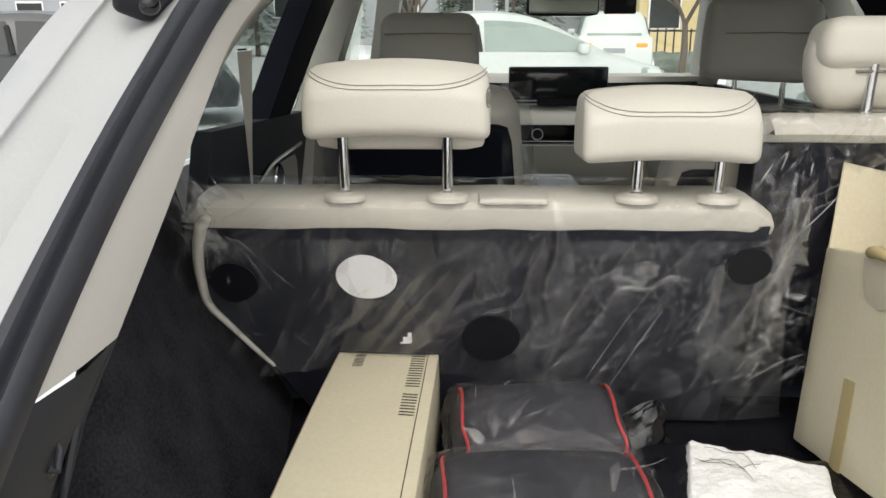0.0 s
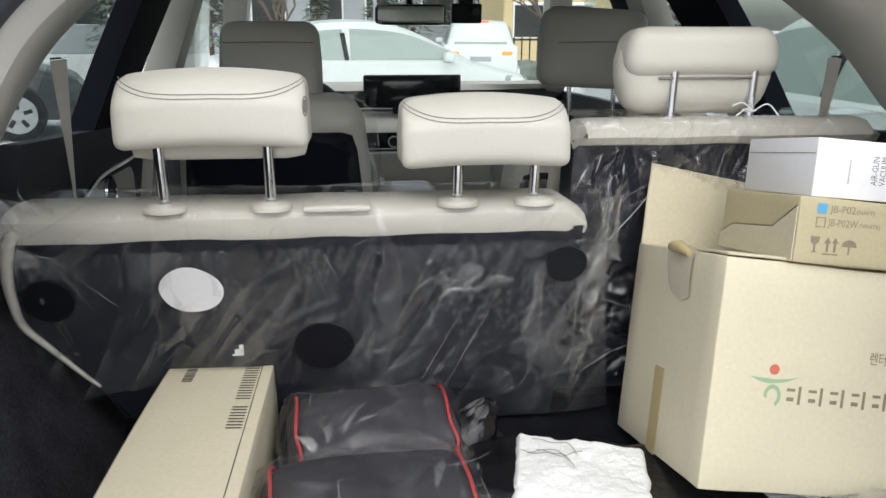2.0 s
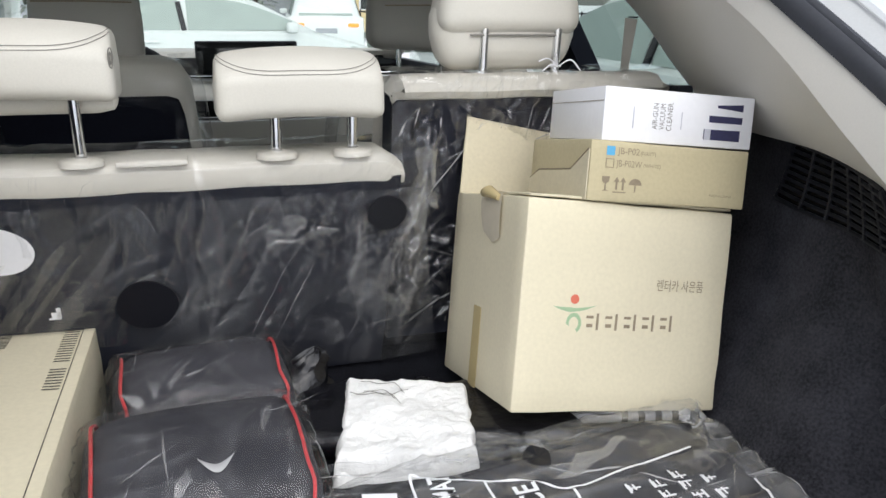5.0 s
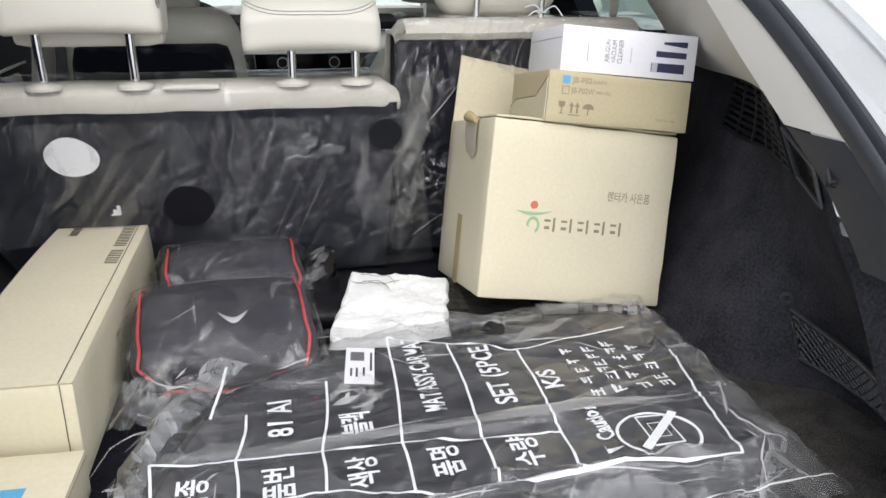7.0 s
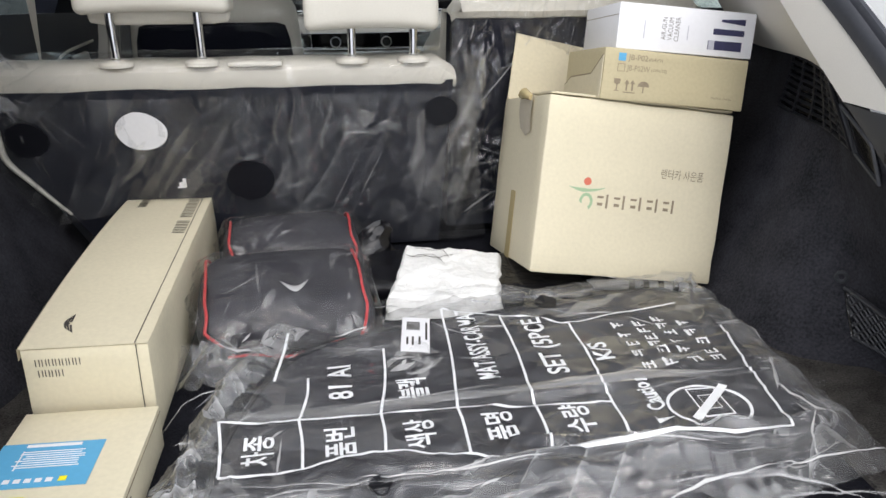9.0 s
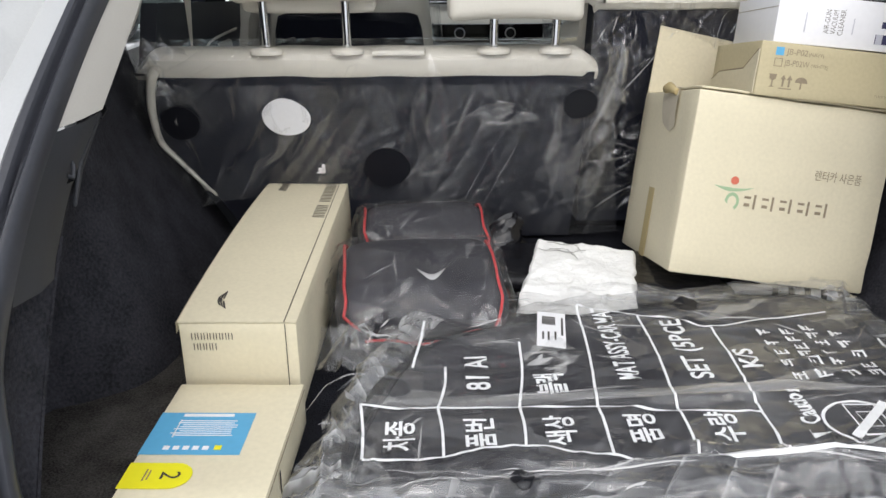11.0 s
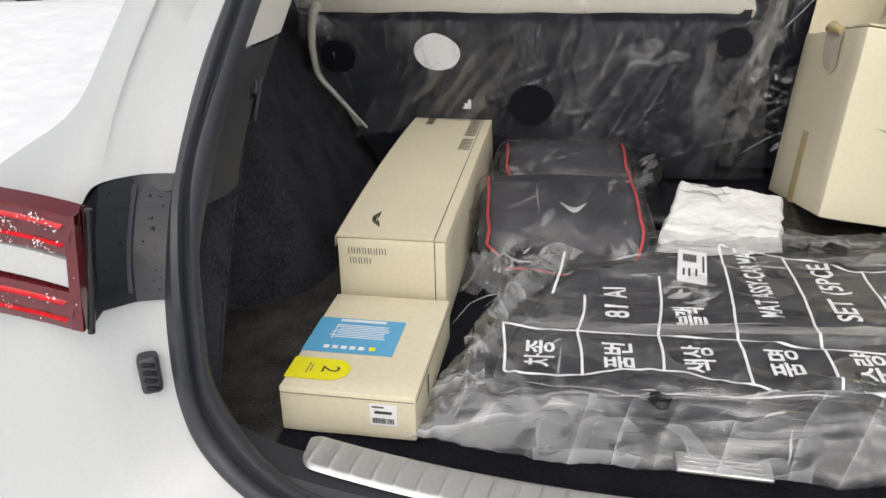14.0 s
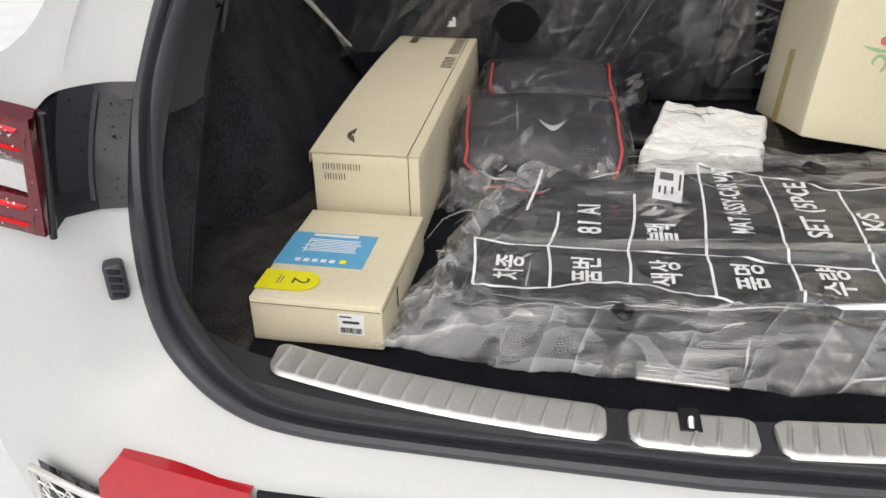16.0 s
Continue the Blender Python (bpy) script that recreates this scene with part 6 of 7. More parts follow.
# long tan box
lb = thing("cardboard_box", pose(-0.495, -0.534, FLOOR + 0.001, 0, 0, -1.5), "long pale tan box with thin printed lines beside the boot wall", "box", "cartons")
LW, LL, LH = 0.152, 0.606, 0.132
part("carton_body", corrugated(LW, LL, LH, 12, 0.001, 0.0025), KRAFT_PALE, lb, "tan card carton")
lid = []
for i in range(25):
    y = -0.001 + (LL + 0.001) * i / 24
    lift = 0.011 * math.sin(math.pi * min(1, i / 24)) ** 0.8
    lid.append([Vector((LW * 1.004 * u - 0.001, y, LH + 0.0016 + lift * (1 - u) ** 1.5)) for u in (0, 0.1, 0.25, 0.5, 0.75, 1.0)])
def lid_z(u, y):
    return LH + 0.0022 + 0.011 * math.sin(math.pi * max(0.0, min(1.0, y / LL))) ** 0.8 * (1 - u) ** 1.5
rim_low = [[Vector((r[0].x - 0.0012, r[0].y, r[0].z)), Vector((r[0].x - 0.0016, r[0].y, r[0].z - 0.016))] for r in lid]
lid_ob = part("lid", loft(lid), KRAFT_PALE, lb, "bowed tuck-in lid")
part("lid_edge", loft(rim_low), KRAFT, lid_ob, "folded side edge of the lid")


def on_lid(bm):
    for v in bm.verts:
        v.co.z += lid_z(v.co.x / LW, v.co.y)
    return bm


part("print_line", on_lid(merge(*[rbox(0.0011, LL / 24, 0.0003, 0, at=(LW - 0.016, LL * (k + 0.5) / 25, 0)) for k in range(24)], rbox(LW - 0.05, 0.0011, 0.0003, 0, at=(LW / 2 + 0.010, LL * 0.962, 0)))), INK, lb, "thin black line")
part("front_line", moved(rbox(0.0009, 0.0004, LH, 0), Matrix.Translation((LW - 0.015, -0.001, 0))), INK, lb, "thin black line")
code = random.Random(3)
part("barcode", on_lid(merge(*[rbox(0.0150, code.uniform(0.0012, 0.0032), 0.0003, 0, at=(0.034, LL - 0.074 + 0.0056 * k, 0)) for k in range(13)])), INK, lb)
for k in range(12):
    # a printed name of seven and four letters, two upright bars to a letter
    if k != 7:
        at_y = LL - 0.0255 - 0.0168 * k
        for dy in (-0.0040, 0.0040):
            part("printed_bar", on_lid(rbox(0.0205, 0.0026, 0.0003, 0, at=(LW - 0.0300, at_y + dy, 0))), INK, lb)
wing = merge(prism([(0, -0.004), (0.006, 0.0), (0, 0.004), (-0.006, 0.0)], 0.0003, 2), *[prism([(s * 0.004, 0.006 - 0.0035 * k), (s * (0.026 - 0.005 * k), 0.009 - 0.0035 * k), (s * (0.022 - 0.005 * k), 0.006 - 0.0035 * k), (s * 0.004, 0.0035 - 0.0035 * k)], 0.0003, 2) for s in (-1, 1) for k in range(3)])
part("emblem", on_lid(moved(wing, pose(0.040, 0.058, 0, 0, 0, -80))), INK, lb, "black winged emblem shape")
for row_z, count, x_first in ((0.1135, 7, 0.0185), (0.0985, 4, 0.0200)):
    for k in range(count):
        for dx in (-0.0022, 0.0022):
            bars([(x_first + 0.0079 * k + dx, 0, 0.0011, 0.0095)], front(0, row_z), INK, lb, "printed_bar")

# small flat box
ib = thing("cardboard_box", pose(-0.5015, -0.789, FLOOR + 0.004, -1.2, 0, -2.0), "small flat tan box with blue panel and yellow sticker", "box", "cartons")
IW, IL, IH = 0.158, 0.232, 0.058
part("carton_body", corrugated(IW, IL, IH, 21, 0.0006, 0.0015), KRAFT_PALE, ib, "tan card carton")
part("lid_seam", merge(rbox(IW * 0.98, 0.0008, 0.0008, 0, at=(IW / 2, -0.0008, IH - 0.007)), rbox(0.0008, IL * 0.98, 0.0008, 0, at=(IW + 0.0006, IL / 2, IH - 0.007))), INK_SOFT, ib, "lid seam")
part("blue_panel", merge(rbox(0.113, 0.084, 0.0004, 0, at=(0.0565, 0.121, IH + 0.0006)), rbox(0.0004, 0.084, 0.030, 0, at=(-0.0008, 0.121, IH - 0.031))), BLUE, ib, "printed blue panel")
txt = [(0.0, 0.036, 0.060, 0.0055)] + [(0.004 + code.uniform(-0.004, 0.004), 0.024 - 0.0042 * k, code.uniform(0.055, 0.072), 0.0014) for k in range(8)] + [(-0.030, 0.008, 0.0014, 0.036)]
txt += [(-0.030 + 0.011 * k, -0.030, 0.007, 0.007) for k in range(5)]
bars(txt, upper(0.058, 0.121, IH + 0.0008), WHITE, ib, "white_print")
bars([(0.028, -0.030, 0.008, 0.008)], upper(0.058, 0.121, IH + 0.0012), YELLOW, ib, "yellow_square")
sy = [(-0.001, -0.022), (0.050, -0.022)] + [(0.050 + 0.022 * math.cos(math.radians(a)), 0.022 * math.sin(math.radians(a))) for a in range(-75, 80, 15)] + [(0.050, 0.022), (-0.001, 0.022)]
part("yellow_sticker", moved(prism(sy, 0.0004, 2), upper(0.0, 0.041, IH + 0.0006)), YELLOW, ib, "yellow sticker")
lettering("2", 0.030, upper(0.048, 0.041, IH + 0.0012, -90), INK, ib)
bars([(0.0, 0.0, 0.020, 0.0016), (0, 0.004, 0.016, 0.0014)], upper(0.022, 0.041, IH + 0.0012, -90), INK_SOFT, ib, "small_print")
part("label", moved(rbox(0.031, 0.028, 0.0004, 0), front(0.121, 0.0325)), WHITE, ib, "white barcode label")
bars([(-0.012 + 0.0018 * k, -0.008, code.uniform(0.0006, 0.0015), 0.007) for k in range(14)] + [(0, 0.003, 0.020, 0.0035), (-0.006, 0.010, 0.014, 0.0018)], front(0.121, 0.0325) @ pose(0, 0, 0.0005), INK, ib, "barcode")
bars([(0, 0, 0.004, 0.028)], pose(IW + 0.001, 0.07, 0.030, 90, 0, 90), INK, ib, "side_print")


# ---- folded cushions in film ----
def roll(m, label, seed, skirt, size):
    r = thing("folded_cushion", m, label, "cushion", "folded cushions")
    w, d, hh = size

    def slumped(p):
        """The folded cushion's section: highest behind its middle, sloping to the front, dropping at the back."""
        y = p.y / (d / 2)
        fall = 0.30 * max(0.0, -y + 0.05) ** 1.4 + 0.45 * max(0.0, y - 0.45) ** 1.3 + 0.05 * (p.x / (w / 2)) ** 2
        return Vector((p.x, p.y, p.z * (1.04 - fall)))

    body = cushion(w, d, hh, 0.045, cuts=16)
    for v in body.verts:
        v.co.z += 0.004 * noise3(v.co.x * 9 + seed, v.co.y * 9, 1.0)
    moved(body, Matrix.Translation((0, 0, hh / 2)))
    for v in body.verts:
        v.co = slumped(v.co)
    part("padding", body, FABRIC, r, "black padded fabric")
    for sx in (-1, 1):
        pts = []
        for k in range(40):
            a = 2 * math.pi * k / 40
            y, z = (d / 2 - 0.003) * math.copysign(abs(math.cos(a)) ** 0.55, math.cos(a)), (hh / 2 - 0.001) * math.copysign(abs(math.sin(a)) ** 0.55, math.sin(a))
            low = max(0.0, -y / (d / 2)) * max(0.0, 0.75 - (z / hh + 0.5))
            pts.append((sx * (w / 2 - 0.016 - (0.075 if sx < 0 else 0.030) * low) + 0.005 * noise3(k * 0.3, seed), y, z + hh / 2))
        part("piping", tube([slumped(Vector(q)) for q in pts], 0.0024, 6, closed=True), RED, r, "red edge piping")
    part("piping", tube(spline([(-w / 2 + 0.045 + (w - 0.064) * k / 12, -d / 2 - 0.002 + 0.008 * (abs(k - 6) / 6) ** 4 - 0.003 * math.sin(k), 0.012 + 0.006 * math.sin(k * 0.9) + 0.034 * (k / 12) ** 6) for k in range(13)], 4), 0.0022, 6), RED, r, "red edge piping")
    wrap = cushion(w + 0.020, d + 0.016, hh + 0.010, 0.042, cuts=60)
    wrinkled(wrap, fold_set(int(seed) + 20, 110, (-0.2, 0.2, -0.16, 0.16), 50, 60, (0.03, 0.16), (0.004, 0.009), (0.002, 0.007)))
    for v in wrap.verts:
        v.co.z = max(v.co.z, -(hh + 0.010) / 2 + 0.004)
    moved(wrap, Matrix.Translation((0, 0, (hh + 0.004) / 2)))
    for v in wrap.verts:
        v.co = slumped(v.co)
    wr = part("wrapping", wrap, WRAPFILM, r, "clear crumpled film", split=180)

    def on_wrap(u, v):
        if v < 0.085:
            return slumped(Vector((u, -d / 2 - 0.010 + 0.012 * max(0, (v - 0.06) / 0.025) ** 2, max(v, 0.012)))), Vector((0, -1, 0.2)).normalized()
        return slumped(Vector((u, -d / 2 + 0.012 + (v - 0.085), hh + 0.006 - 0.028 * max(0, 1 - (v - 0.085) / 0.04) ** 2))), Vector((0, -0.4, 0.9)).normalized()

    pinched(fold_set(int(seed) + 60, 10, (-w / 2 + 0.015, w / 2 - 0.015, 0.01, 0.22), 30, 45, (0.015, 0.10), (0.0006, 0.0020), (0.001, 0.003)), on_wrap, CREASE, wr, "creases", world=False)
    pinched(fold_set(int(seed) + 70, 9, (-w / 2 + 0.03, w / 2 - 0.03, 0.02, 0.20), 60, 50, (0.03, 0.08), (0.004, 0.012), (0.001, 0.003)), on_wrap, FACET, wr, "slack_folds", world=False, soft=True)
    crumbs = random.Random(int(seed) + 90)
    for u0, v0, n_fold, reach in ((-w * 0.30, 0.075, 9, 0.030), (w * 0.33, 0.06, 9, 0.030), (-w * 0.10, 0.03, 7, 0.024)):
        # short tucks, glints put into their white, that fan out where the film is pulled together
        for q in range(n_fold):
            a, long = crumbs.uniform(-0.5, 3.6), reach * crumbs.uniform(0.35, 1.0)
            line = [(u0 + crumbs.uniform(-0.008, 0.008) + long * f * math.cos(a), v0 + long * f * math.sin(a) + 0.004 * math.sin(3 * f)) for f in (0, 0.25, 0.5, 0.75, 1)]
            sides = []
            for f, (u, v) in enumerate(line):
                p, n = on_wrap(max(-w / 2, min(w / 2, u)), max(v, 0.008))
                sides.append([p + n * 0.002 + Vector((0.0013 * math.sin(a) * k, 0, 0.0013 * math.cos(a) * k)) * (1 - abs(f - 2) / 2.2) + n * (0.0012 if k == 0 else 0) for k in (-1, 0, 1)])
            part("tuck", loft(sides), BAGCREASE, wr)
    if skirt:
        # curved glint of the wrapping, added as a diffuse white fold
        arc = []
        for f in range(13):
            p, n = on_wrap(-0.006 + 0.042 * f / 12, 0.132 - 0.016 * math.sin(math.pi * f / 12))
            wide = 0.0060 * math.sin(math.pi * (f + 0.2) / 12.4)
            arc.append([p + n * 0.005 + Vector((0, 0.9, 0.4)) * k * wide + n * (0.002 if k == 0 else 0) for k in (-1, 0, 1)])
        part("glint_fold", loft(arc), GLINTFOLD, wr, "curved fold with a glint put into its white", split=180)
    if skirt:
        tail = []
        for i in range(19):
            x = -w / 2 - 0.02 + 0.08 * i / 18
            tail.append([Vector((x - 0.010 * j / 8, -d / 2 - 0.002 - 0.06 * j / 8, 0.045 - 0.038 * (j / 8) ** 0.6 + 0.012 * noise3(i * 0.5, j * 0.6, seed))) for j in range(9)])
        part("open_end", loft(tail), WRAPEND, wr, "loose open end of the film", split=180)
    return r


roll(pose(-0.188, -0.252, FLOOR + 0.001, 0, 0, 4), "folded black cushion with red piping in clear film", 2.0, True, (0.272, 0.235, 0.106))
roll(pose(-0.180, -0.030, FLOOR + 0.001, 0, 0, 5), "folded black cushion with red piping near the seat back", 8.0, False, (0.252, 0.185, 0.100))

# ---- towel, dark bag, tag and brush ----
sack = thing("plastic_bag", Matrix.Translation((0.13, -0.07, FLOOR)), "crumpled glossy black plastic bag on the boot floor", "bag")
bm = cushion(0.40, 0.17, 0.044, 0.021, cuts=44)
for v in bm.verts:
    n = v.co.normalized()
    v.co += n * (0.020 * ridge(v.co.x * 9, v.co.y * 11, 3.0) + 0.008 * noise3(v.co.x * 26, v.co.y * 26, v.co.z * 20))
    v.co.x += 0.02 * noise3(v.co.y * 9, v.co.x * 4)
    v.co.z = min(max(v.co.z, -0.021), 0.024 if abs(v.co.x) < 0.12 else 0.05)
part("sack_body", moved(bm, pose(0.140, -0.150, FLOOR + 0.0215, 0, 0, -14)), BAGBLACK, sack, world=True)
horn = []
for i in range(15):
    k = i / 14
    r = 0.046 * (1 - k) ** 0.7 + 0.006
    horn.append([Vector((-0.045 + 0.040 * k * k + r * 1.25 * math.cos(a) + 0.012 * noise3(a * 2, k * 4), -0.035 + 0.02 * k + r * math.sin(a), FLOOR + 0.004 + 0.085 * k + 0.010 * noise3(a * 3, k * 5, 2)))
                 for a in [2 * math.pi * s / 22 for s in range(22)]])
part("twisted_end", loft(horn, ring=True, caps=True), BAGBLACK, sack, "twisted upright end of the bag", world=True)
tw = thing("towel", Matrix.Translation((0.09, -0.17, FLOOR + 0.01)), "fluffy white terry towel folded flat on the black bag", "towel")
TC = [Vector(p) for p in ((-0.024, -0.262), (0.168, -0.280), (0.205, -0.122), (0.030, -0.055))]


def terry(grow, top, low, seed, n=80):
    """A fold of terry over the corners of the towel: rounded edges, soft swells and a tufted pile."""
    rows = []
    for i in range(n + 1):
        row = []
        for j in range(n + 1):
            u, v = i / n, j / n
            p = TC[0].lerp(TC[1], u).lerp(TC[3].lerp(TC[2], u), v)
            c = (TC[0] + TC[1] + TC[2] + TC[3]) / 4
            p = c + (p - c) * grow
            e = min(1.0, min(u, 1 - u, v, 1 - v) / 0.05)
            k = math.sqrt(max(0.0, 1 - (1 - e) ** 2))
            z = low + (top + 0.012 * v - low) * k
            z += k * (0.006 * noise3(p.x * 16, p.y * 16, seed) + 0.0026 * noise3(p.x * 60, p.y * 60, seed) + 0.0016 * noise3(p.x * 170, p.y * 170, seed))
            row.append(Vector((p.x + 0.004 * noise3(p.y * 40, seed) + 0.0015 * noise3(p.y * 150, seed), p.y + 0.004 * noise3(p.x * 40, seed + 3) + 0.0015 * noise3(p.x * 150, seed), z)))
        rows.append(row)
    return loft(rows)


part("upper_fold", terry(1.0, 0.812, 0.786, 5.0), TOWEL, tw, "upper fold of the towel", world=True, split=180)
part("lower_fold", terry(1.035, 0.789, FLOOR + 0.006, 9.0, 40), TOWEL, tw, "lower fold of the towel", world=True, split=180)
lines = random.Random(31)
for k in range(4):
    u0, v0 = lines.uniform(0.05, 0.6), lines.uniform(0.72, 0.95)
    pts = []
    for q in range(6):
        u, v = u0 + 0.07 * q, v0 - 0.03 * q * lines.uniform(-0.5, 1.0)
        p = TC[0].lerp(TC[1], u).lerp(TC[3].lerp(TC[2], u), min(v, 0.97))
        pts.append((p.x, p.y, 0.8155 + 0.012 * v + 0.004 * noise3(p.x * 16, p.y * 16, 5.0)))
    part("film_crease", tube(spline(pts, 3), 0.0005, 5), STITCH, tw, "thin dark crease of bag film", world=True)
card = thing("paper_tag", pose(0.264, -0.226, FLOOR + 0.036, 14, 0, -8), "small white paper tag leaning on the black bag", "tag")
part("paper", rbox(0.043, 0.078, 0.0006, 0), WHITE, card)
bars([(0, 0.028, 0.030, 0.004), (0, 0.016, 0.032, 0.0026), (-0.003, 0.008, 0.026, 0.0014), (0, 0.002, 0.032, 0.0014)], pose(0, 0, 0.0008), INK, card, "printed_bar")
brush = thing("snow_brush", pose(0.42, -0.222, FLOOR + 0.020, 0, 0, -12), "slim brush handle with white and black rings", "brush")
part("handle", moved(tube([(-0.10, 0, 0), (0.10, 0, 0)], 0.009, 12), Matrix()), WHITE, brush, "white handle")
for k in range(4):
    part("grip_ring", tube([(-0.005 + 0.026 * k, 0, 0), (0.005 + 0.026 * k, 0, 0)], 0.0098, 12), SATIN, brush, "black ring")
part("head", tube([(-0.14, 0.004, 0.004), (-0.10, 0, 0)], 0.013, 12), SATIN, brush, "black end piece")
part("cord", tube([(-0.10, 0, 0.012), (-0.09, -0.012, 0.022), (-0.078, -0.004, 0.026), (-0.082, 0.010, 0.018), (-0.095, 0.004, 0.012)], 0.0014, 6), SATIN, brush, "thin black cord")

# ---- bagged floor mats ----
mats = thing("floor_mats", Matrix.Translation((0.12, -0.5, FLOOR)), "stack of black carpet floor mats inside a printed bag", "car mat")
for k, (dx, sc) in enumerate(((0.0, 1.0), (0.012, 0.985), (-0.006, 0.97))):
    ctr = Vector((0.13, -0.54))
    mo = spline([(-0.27, -0.74, 0), (-0.25, -0.60, 0), (-0.17, -0.42, 0), (0.02, -0.345, 0), (0.25, -0.30, 0), (0.47, -0.27, 0), (0.505, -0.42, 0), (0.515, -0.62, 0), (0.49, -0.72, 0), (0.20, -0.765, 0), (-0.10, -0.765, 0), (-0.27, -0.74, 0)], 4)
    pts = [(ctr.x + (p.x - ctr.x) * sc + dx, ctr.y + (p.y - ctr.y) * sc) for p in mo[:-1]]
    mt = part("mat", moved(prism(pts, 0.010, 2), Matrix.Translation((0, 0, FLOOR + 0.002 + 0.0115 * k))), FABRIC, mats, "black needle-felt mat", world=True)
    if k == 2:
        part("stitched_edge", tube([Vector((x, y, FLOOR + 0.035)) for x, y in pts], 0.004, 6, closed=True), SATIN, mt, "stitched binding", world=True)
        part("grommet", moved(disc(0.014, 0.002, 20, axis=2), Matrix.Translation((0.462, -0.665, FLOOR + 0.035))), PLASTIC, mt, "round fixing grommet", world=True)

BW = [Vector(p) for p in ((-0.355, -0.800), (0.560, -0.760), (0.545, -0.215), (-0.215, -0.345))]


def bag_xy(u, v):
    p = BW[0].lerp(BW[1], u).lerp(BW[3].lerp(BW[2], u), v)
    p.y += -0.040 * math.sin(math.pi * u) * (1 - v) + 0.055 * math.sin(math.pi * u) * v + 0.010 * noise3(u * 9, v * 7, 3)
    p.x += 0.014 * noise3(u * 7, v * 11, 8) - 0.020 * math.sin(math.pi * v) * (1 - u)
    return p


bag_folds = (fold_set(30, 26, (-0.34, 0.55, -0.84, -0.70), 2, 6, (0.20, 0.60), (0.006, 0.014), (0.004, 0.011))
             + fold_set(31, 36, (-0.36, -0.27, -0.80, -0.35), 60, 30, (0.06, 0.25), (0.005, 0.012), (0.004, 0.012))
             + fold_set(32, 60, (-0.30, 0.55, -0.84, -0.70), 20, 50, (0.02, 0.10), (0.003, 0.008), (0.002, 0.006))
             + fold_set(33, 26, (-0.20, 0.50, -0.70, -0.30), -30, 25, (0.08, 0.30), (0.004, 0.010), (0.0012, 0.0035))
             + fold_set(34, 24, (-0.20, 0.50, -0.60, -0.28), 8, 15, (0.10, 0.40), (0.005, 0.012), (0.0015, 0.004))
             + fold_set(35, 40, (0.05, 0.56, -0.36, -0.22), 15, 40, (0.03, 0.16), (0.004, 0.010), (0.002, 0.007))
             + fold_set(36, 10, (-0.2, 0.45, -0.615, -0.56), 2, 3, (0.2, 0.5), (0.006, 0.010), (0.003, 0.006)))


def bag_heights(xs, ys, edges):
    """The bag's upper film over the floor: up over the mats, down at the edges, with its folds."""
    xs, ys = np.asarray(xs, float), np.asarray(ys, float)
    k = np.clip(np.asarray(edges, float) / 0.055, 0, 1)
    k = k * k * (3 - 2 * k)
    soft = np.array([noise3(x * 7, y * 7, 4.0) for x, y in zip(xs.ravel(), ys.ravel())]).reshape(xs.shape)
    # sharp little creases, strongest where the film is slack: along the opening and down both ends
    slack = np.clip((-0.66 - ys) / 0.06, 0, 1) + np.clip((-0.262 - xs) / 0.05, 0, 1) + np.clip((xs - 0.44) / 0.08, 0, 1) + 0.6 * np.clip((ys + 0.36) / 0.08, 0, 1)
    slack = 0.12 + 0.88 * np.clip(slack, 0, 1)
    crumple = np.array([abs(noise3(x * 11, y * 24, 7.0)) + 0.6 * abs(noise3(x * 24 + 3, y * 40, 1.0)) + 0.35 * abs(noise3(x * 50 + 3, y * 70, 2.0)) for x, y in zip(xs.ravel(), ys.ravel())]).reshape(xs.shape)
    soft = soft + 3.6 * slack * (0.5 - crumple)
    # the film stands up like a tent towards the cushion's front
    off = xs - (-0.232 + 0.33 * np.clip(-0.36 - ys, -0.03, 0.5) * -1)
    tent = 0.034 * np.exp(-((off - 0.015) / 0.060) ** 2) * np.clip((ys + 0.67) / 0.14, 0, 1) * np.clip(np.asarray(edges, float) / 0.016, 0, 1) * (0.75 + 0.5 * crumple)
    return tent + FLOOR + 0.009 + k * (0.037 + 0.030 * np.clip(xs, -0.2, 0.3)) + 0.003 * soft + (0.3 + 0.7 * k) * fold_height(bag_folds, xs, ys)


NU, NV = 330, 170
grid = [[bag_xy(i / NU, j / NV) for j in range(NV + 1)] for i in range(NU + 1)]
edge = [[min(i / NU * 0.9, (1 - i / NU) * 0.9, j / NV * 0.5, (1 - j / NV) * 0.5) for j in range(NV + 1)] for i in range(NU + 1)]
high = bag_heights([[p.x for p in r] for r in grid], [[p.y for p in r] for r in grid], edge)
rows = [[Vector((p.x, p.y, high[i, j])) for j, p in enumerate(r)] for i, r in enumerate(grid)]
poly = thing("plastic_bag", Matrix.Translation((0.10, -0.52, FLOOR)), "large clear plastic bag with white print round floor mats", "bag")
film_bm = loft(rows)
ends_bm = film_bm.copy()


def at_end(f):
    """Where the bag is gathered and its film lies double: the front, the outer ends."""
    c = f.calc_center_median()
    wave = 0.012 * noise3(c.x * 9, c.y * 9, 6.0)
    return c.y < -0.722 + wave or c.x < -0.262 + 0.50 * max(0.0, c.y + 0.60) + 2 * wave or c.x > 0.462 + wave


bmesh.ops.delete(film_bm, geom=[f for f in film_bm.faces if at_end(f)], context="FACES")
bmesh.ops.delete(ends_bm, geom=[f for f in ends_bm.faces if not at_end(f)], context="FACES")
part("film", film_bm, BAGFILM, poly, world=True, split=180)
tent_bm = ends_bm.copy()


def at_tent(f):
    c = f.calc_center_median()
    return c.x < 0 and c.y > -0.67 + 0.02 * noise3(c.x * 30, c.y * 30, 2.0)


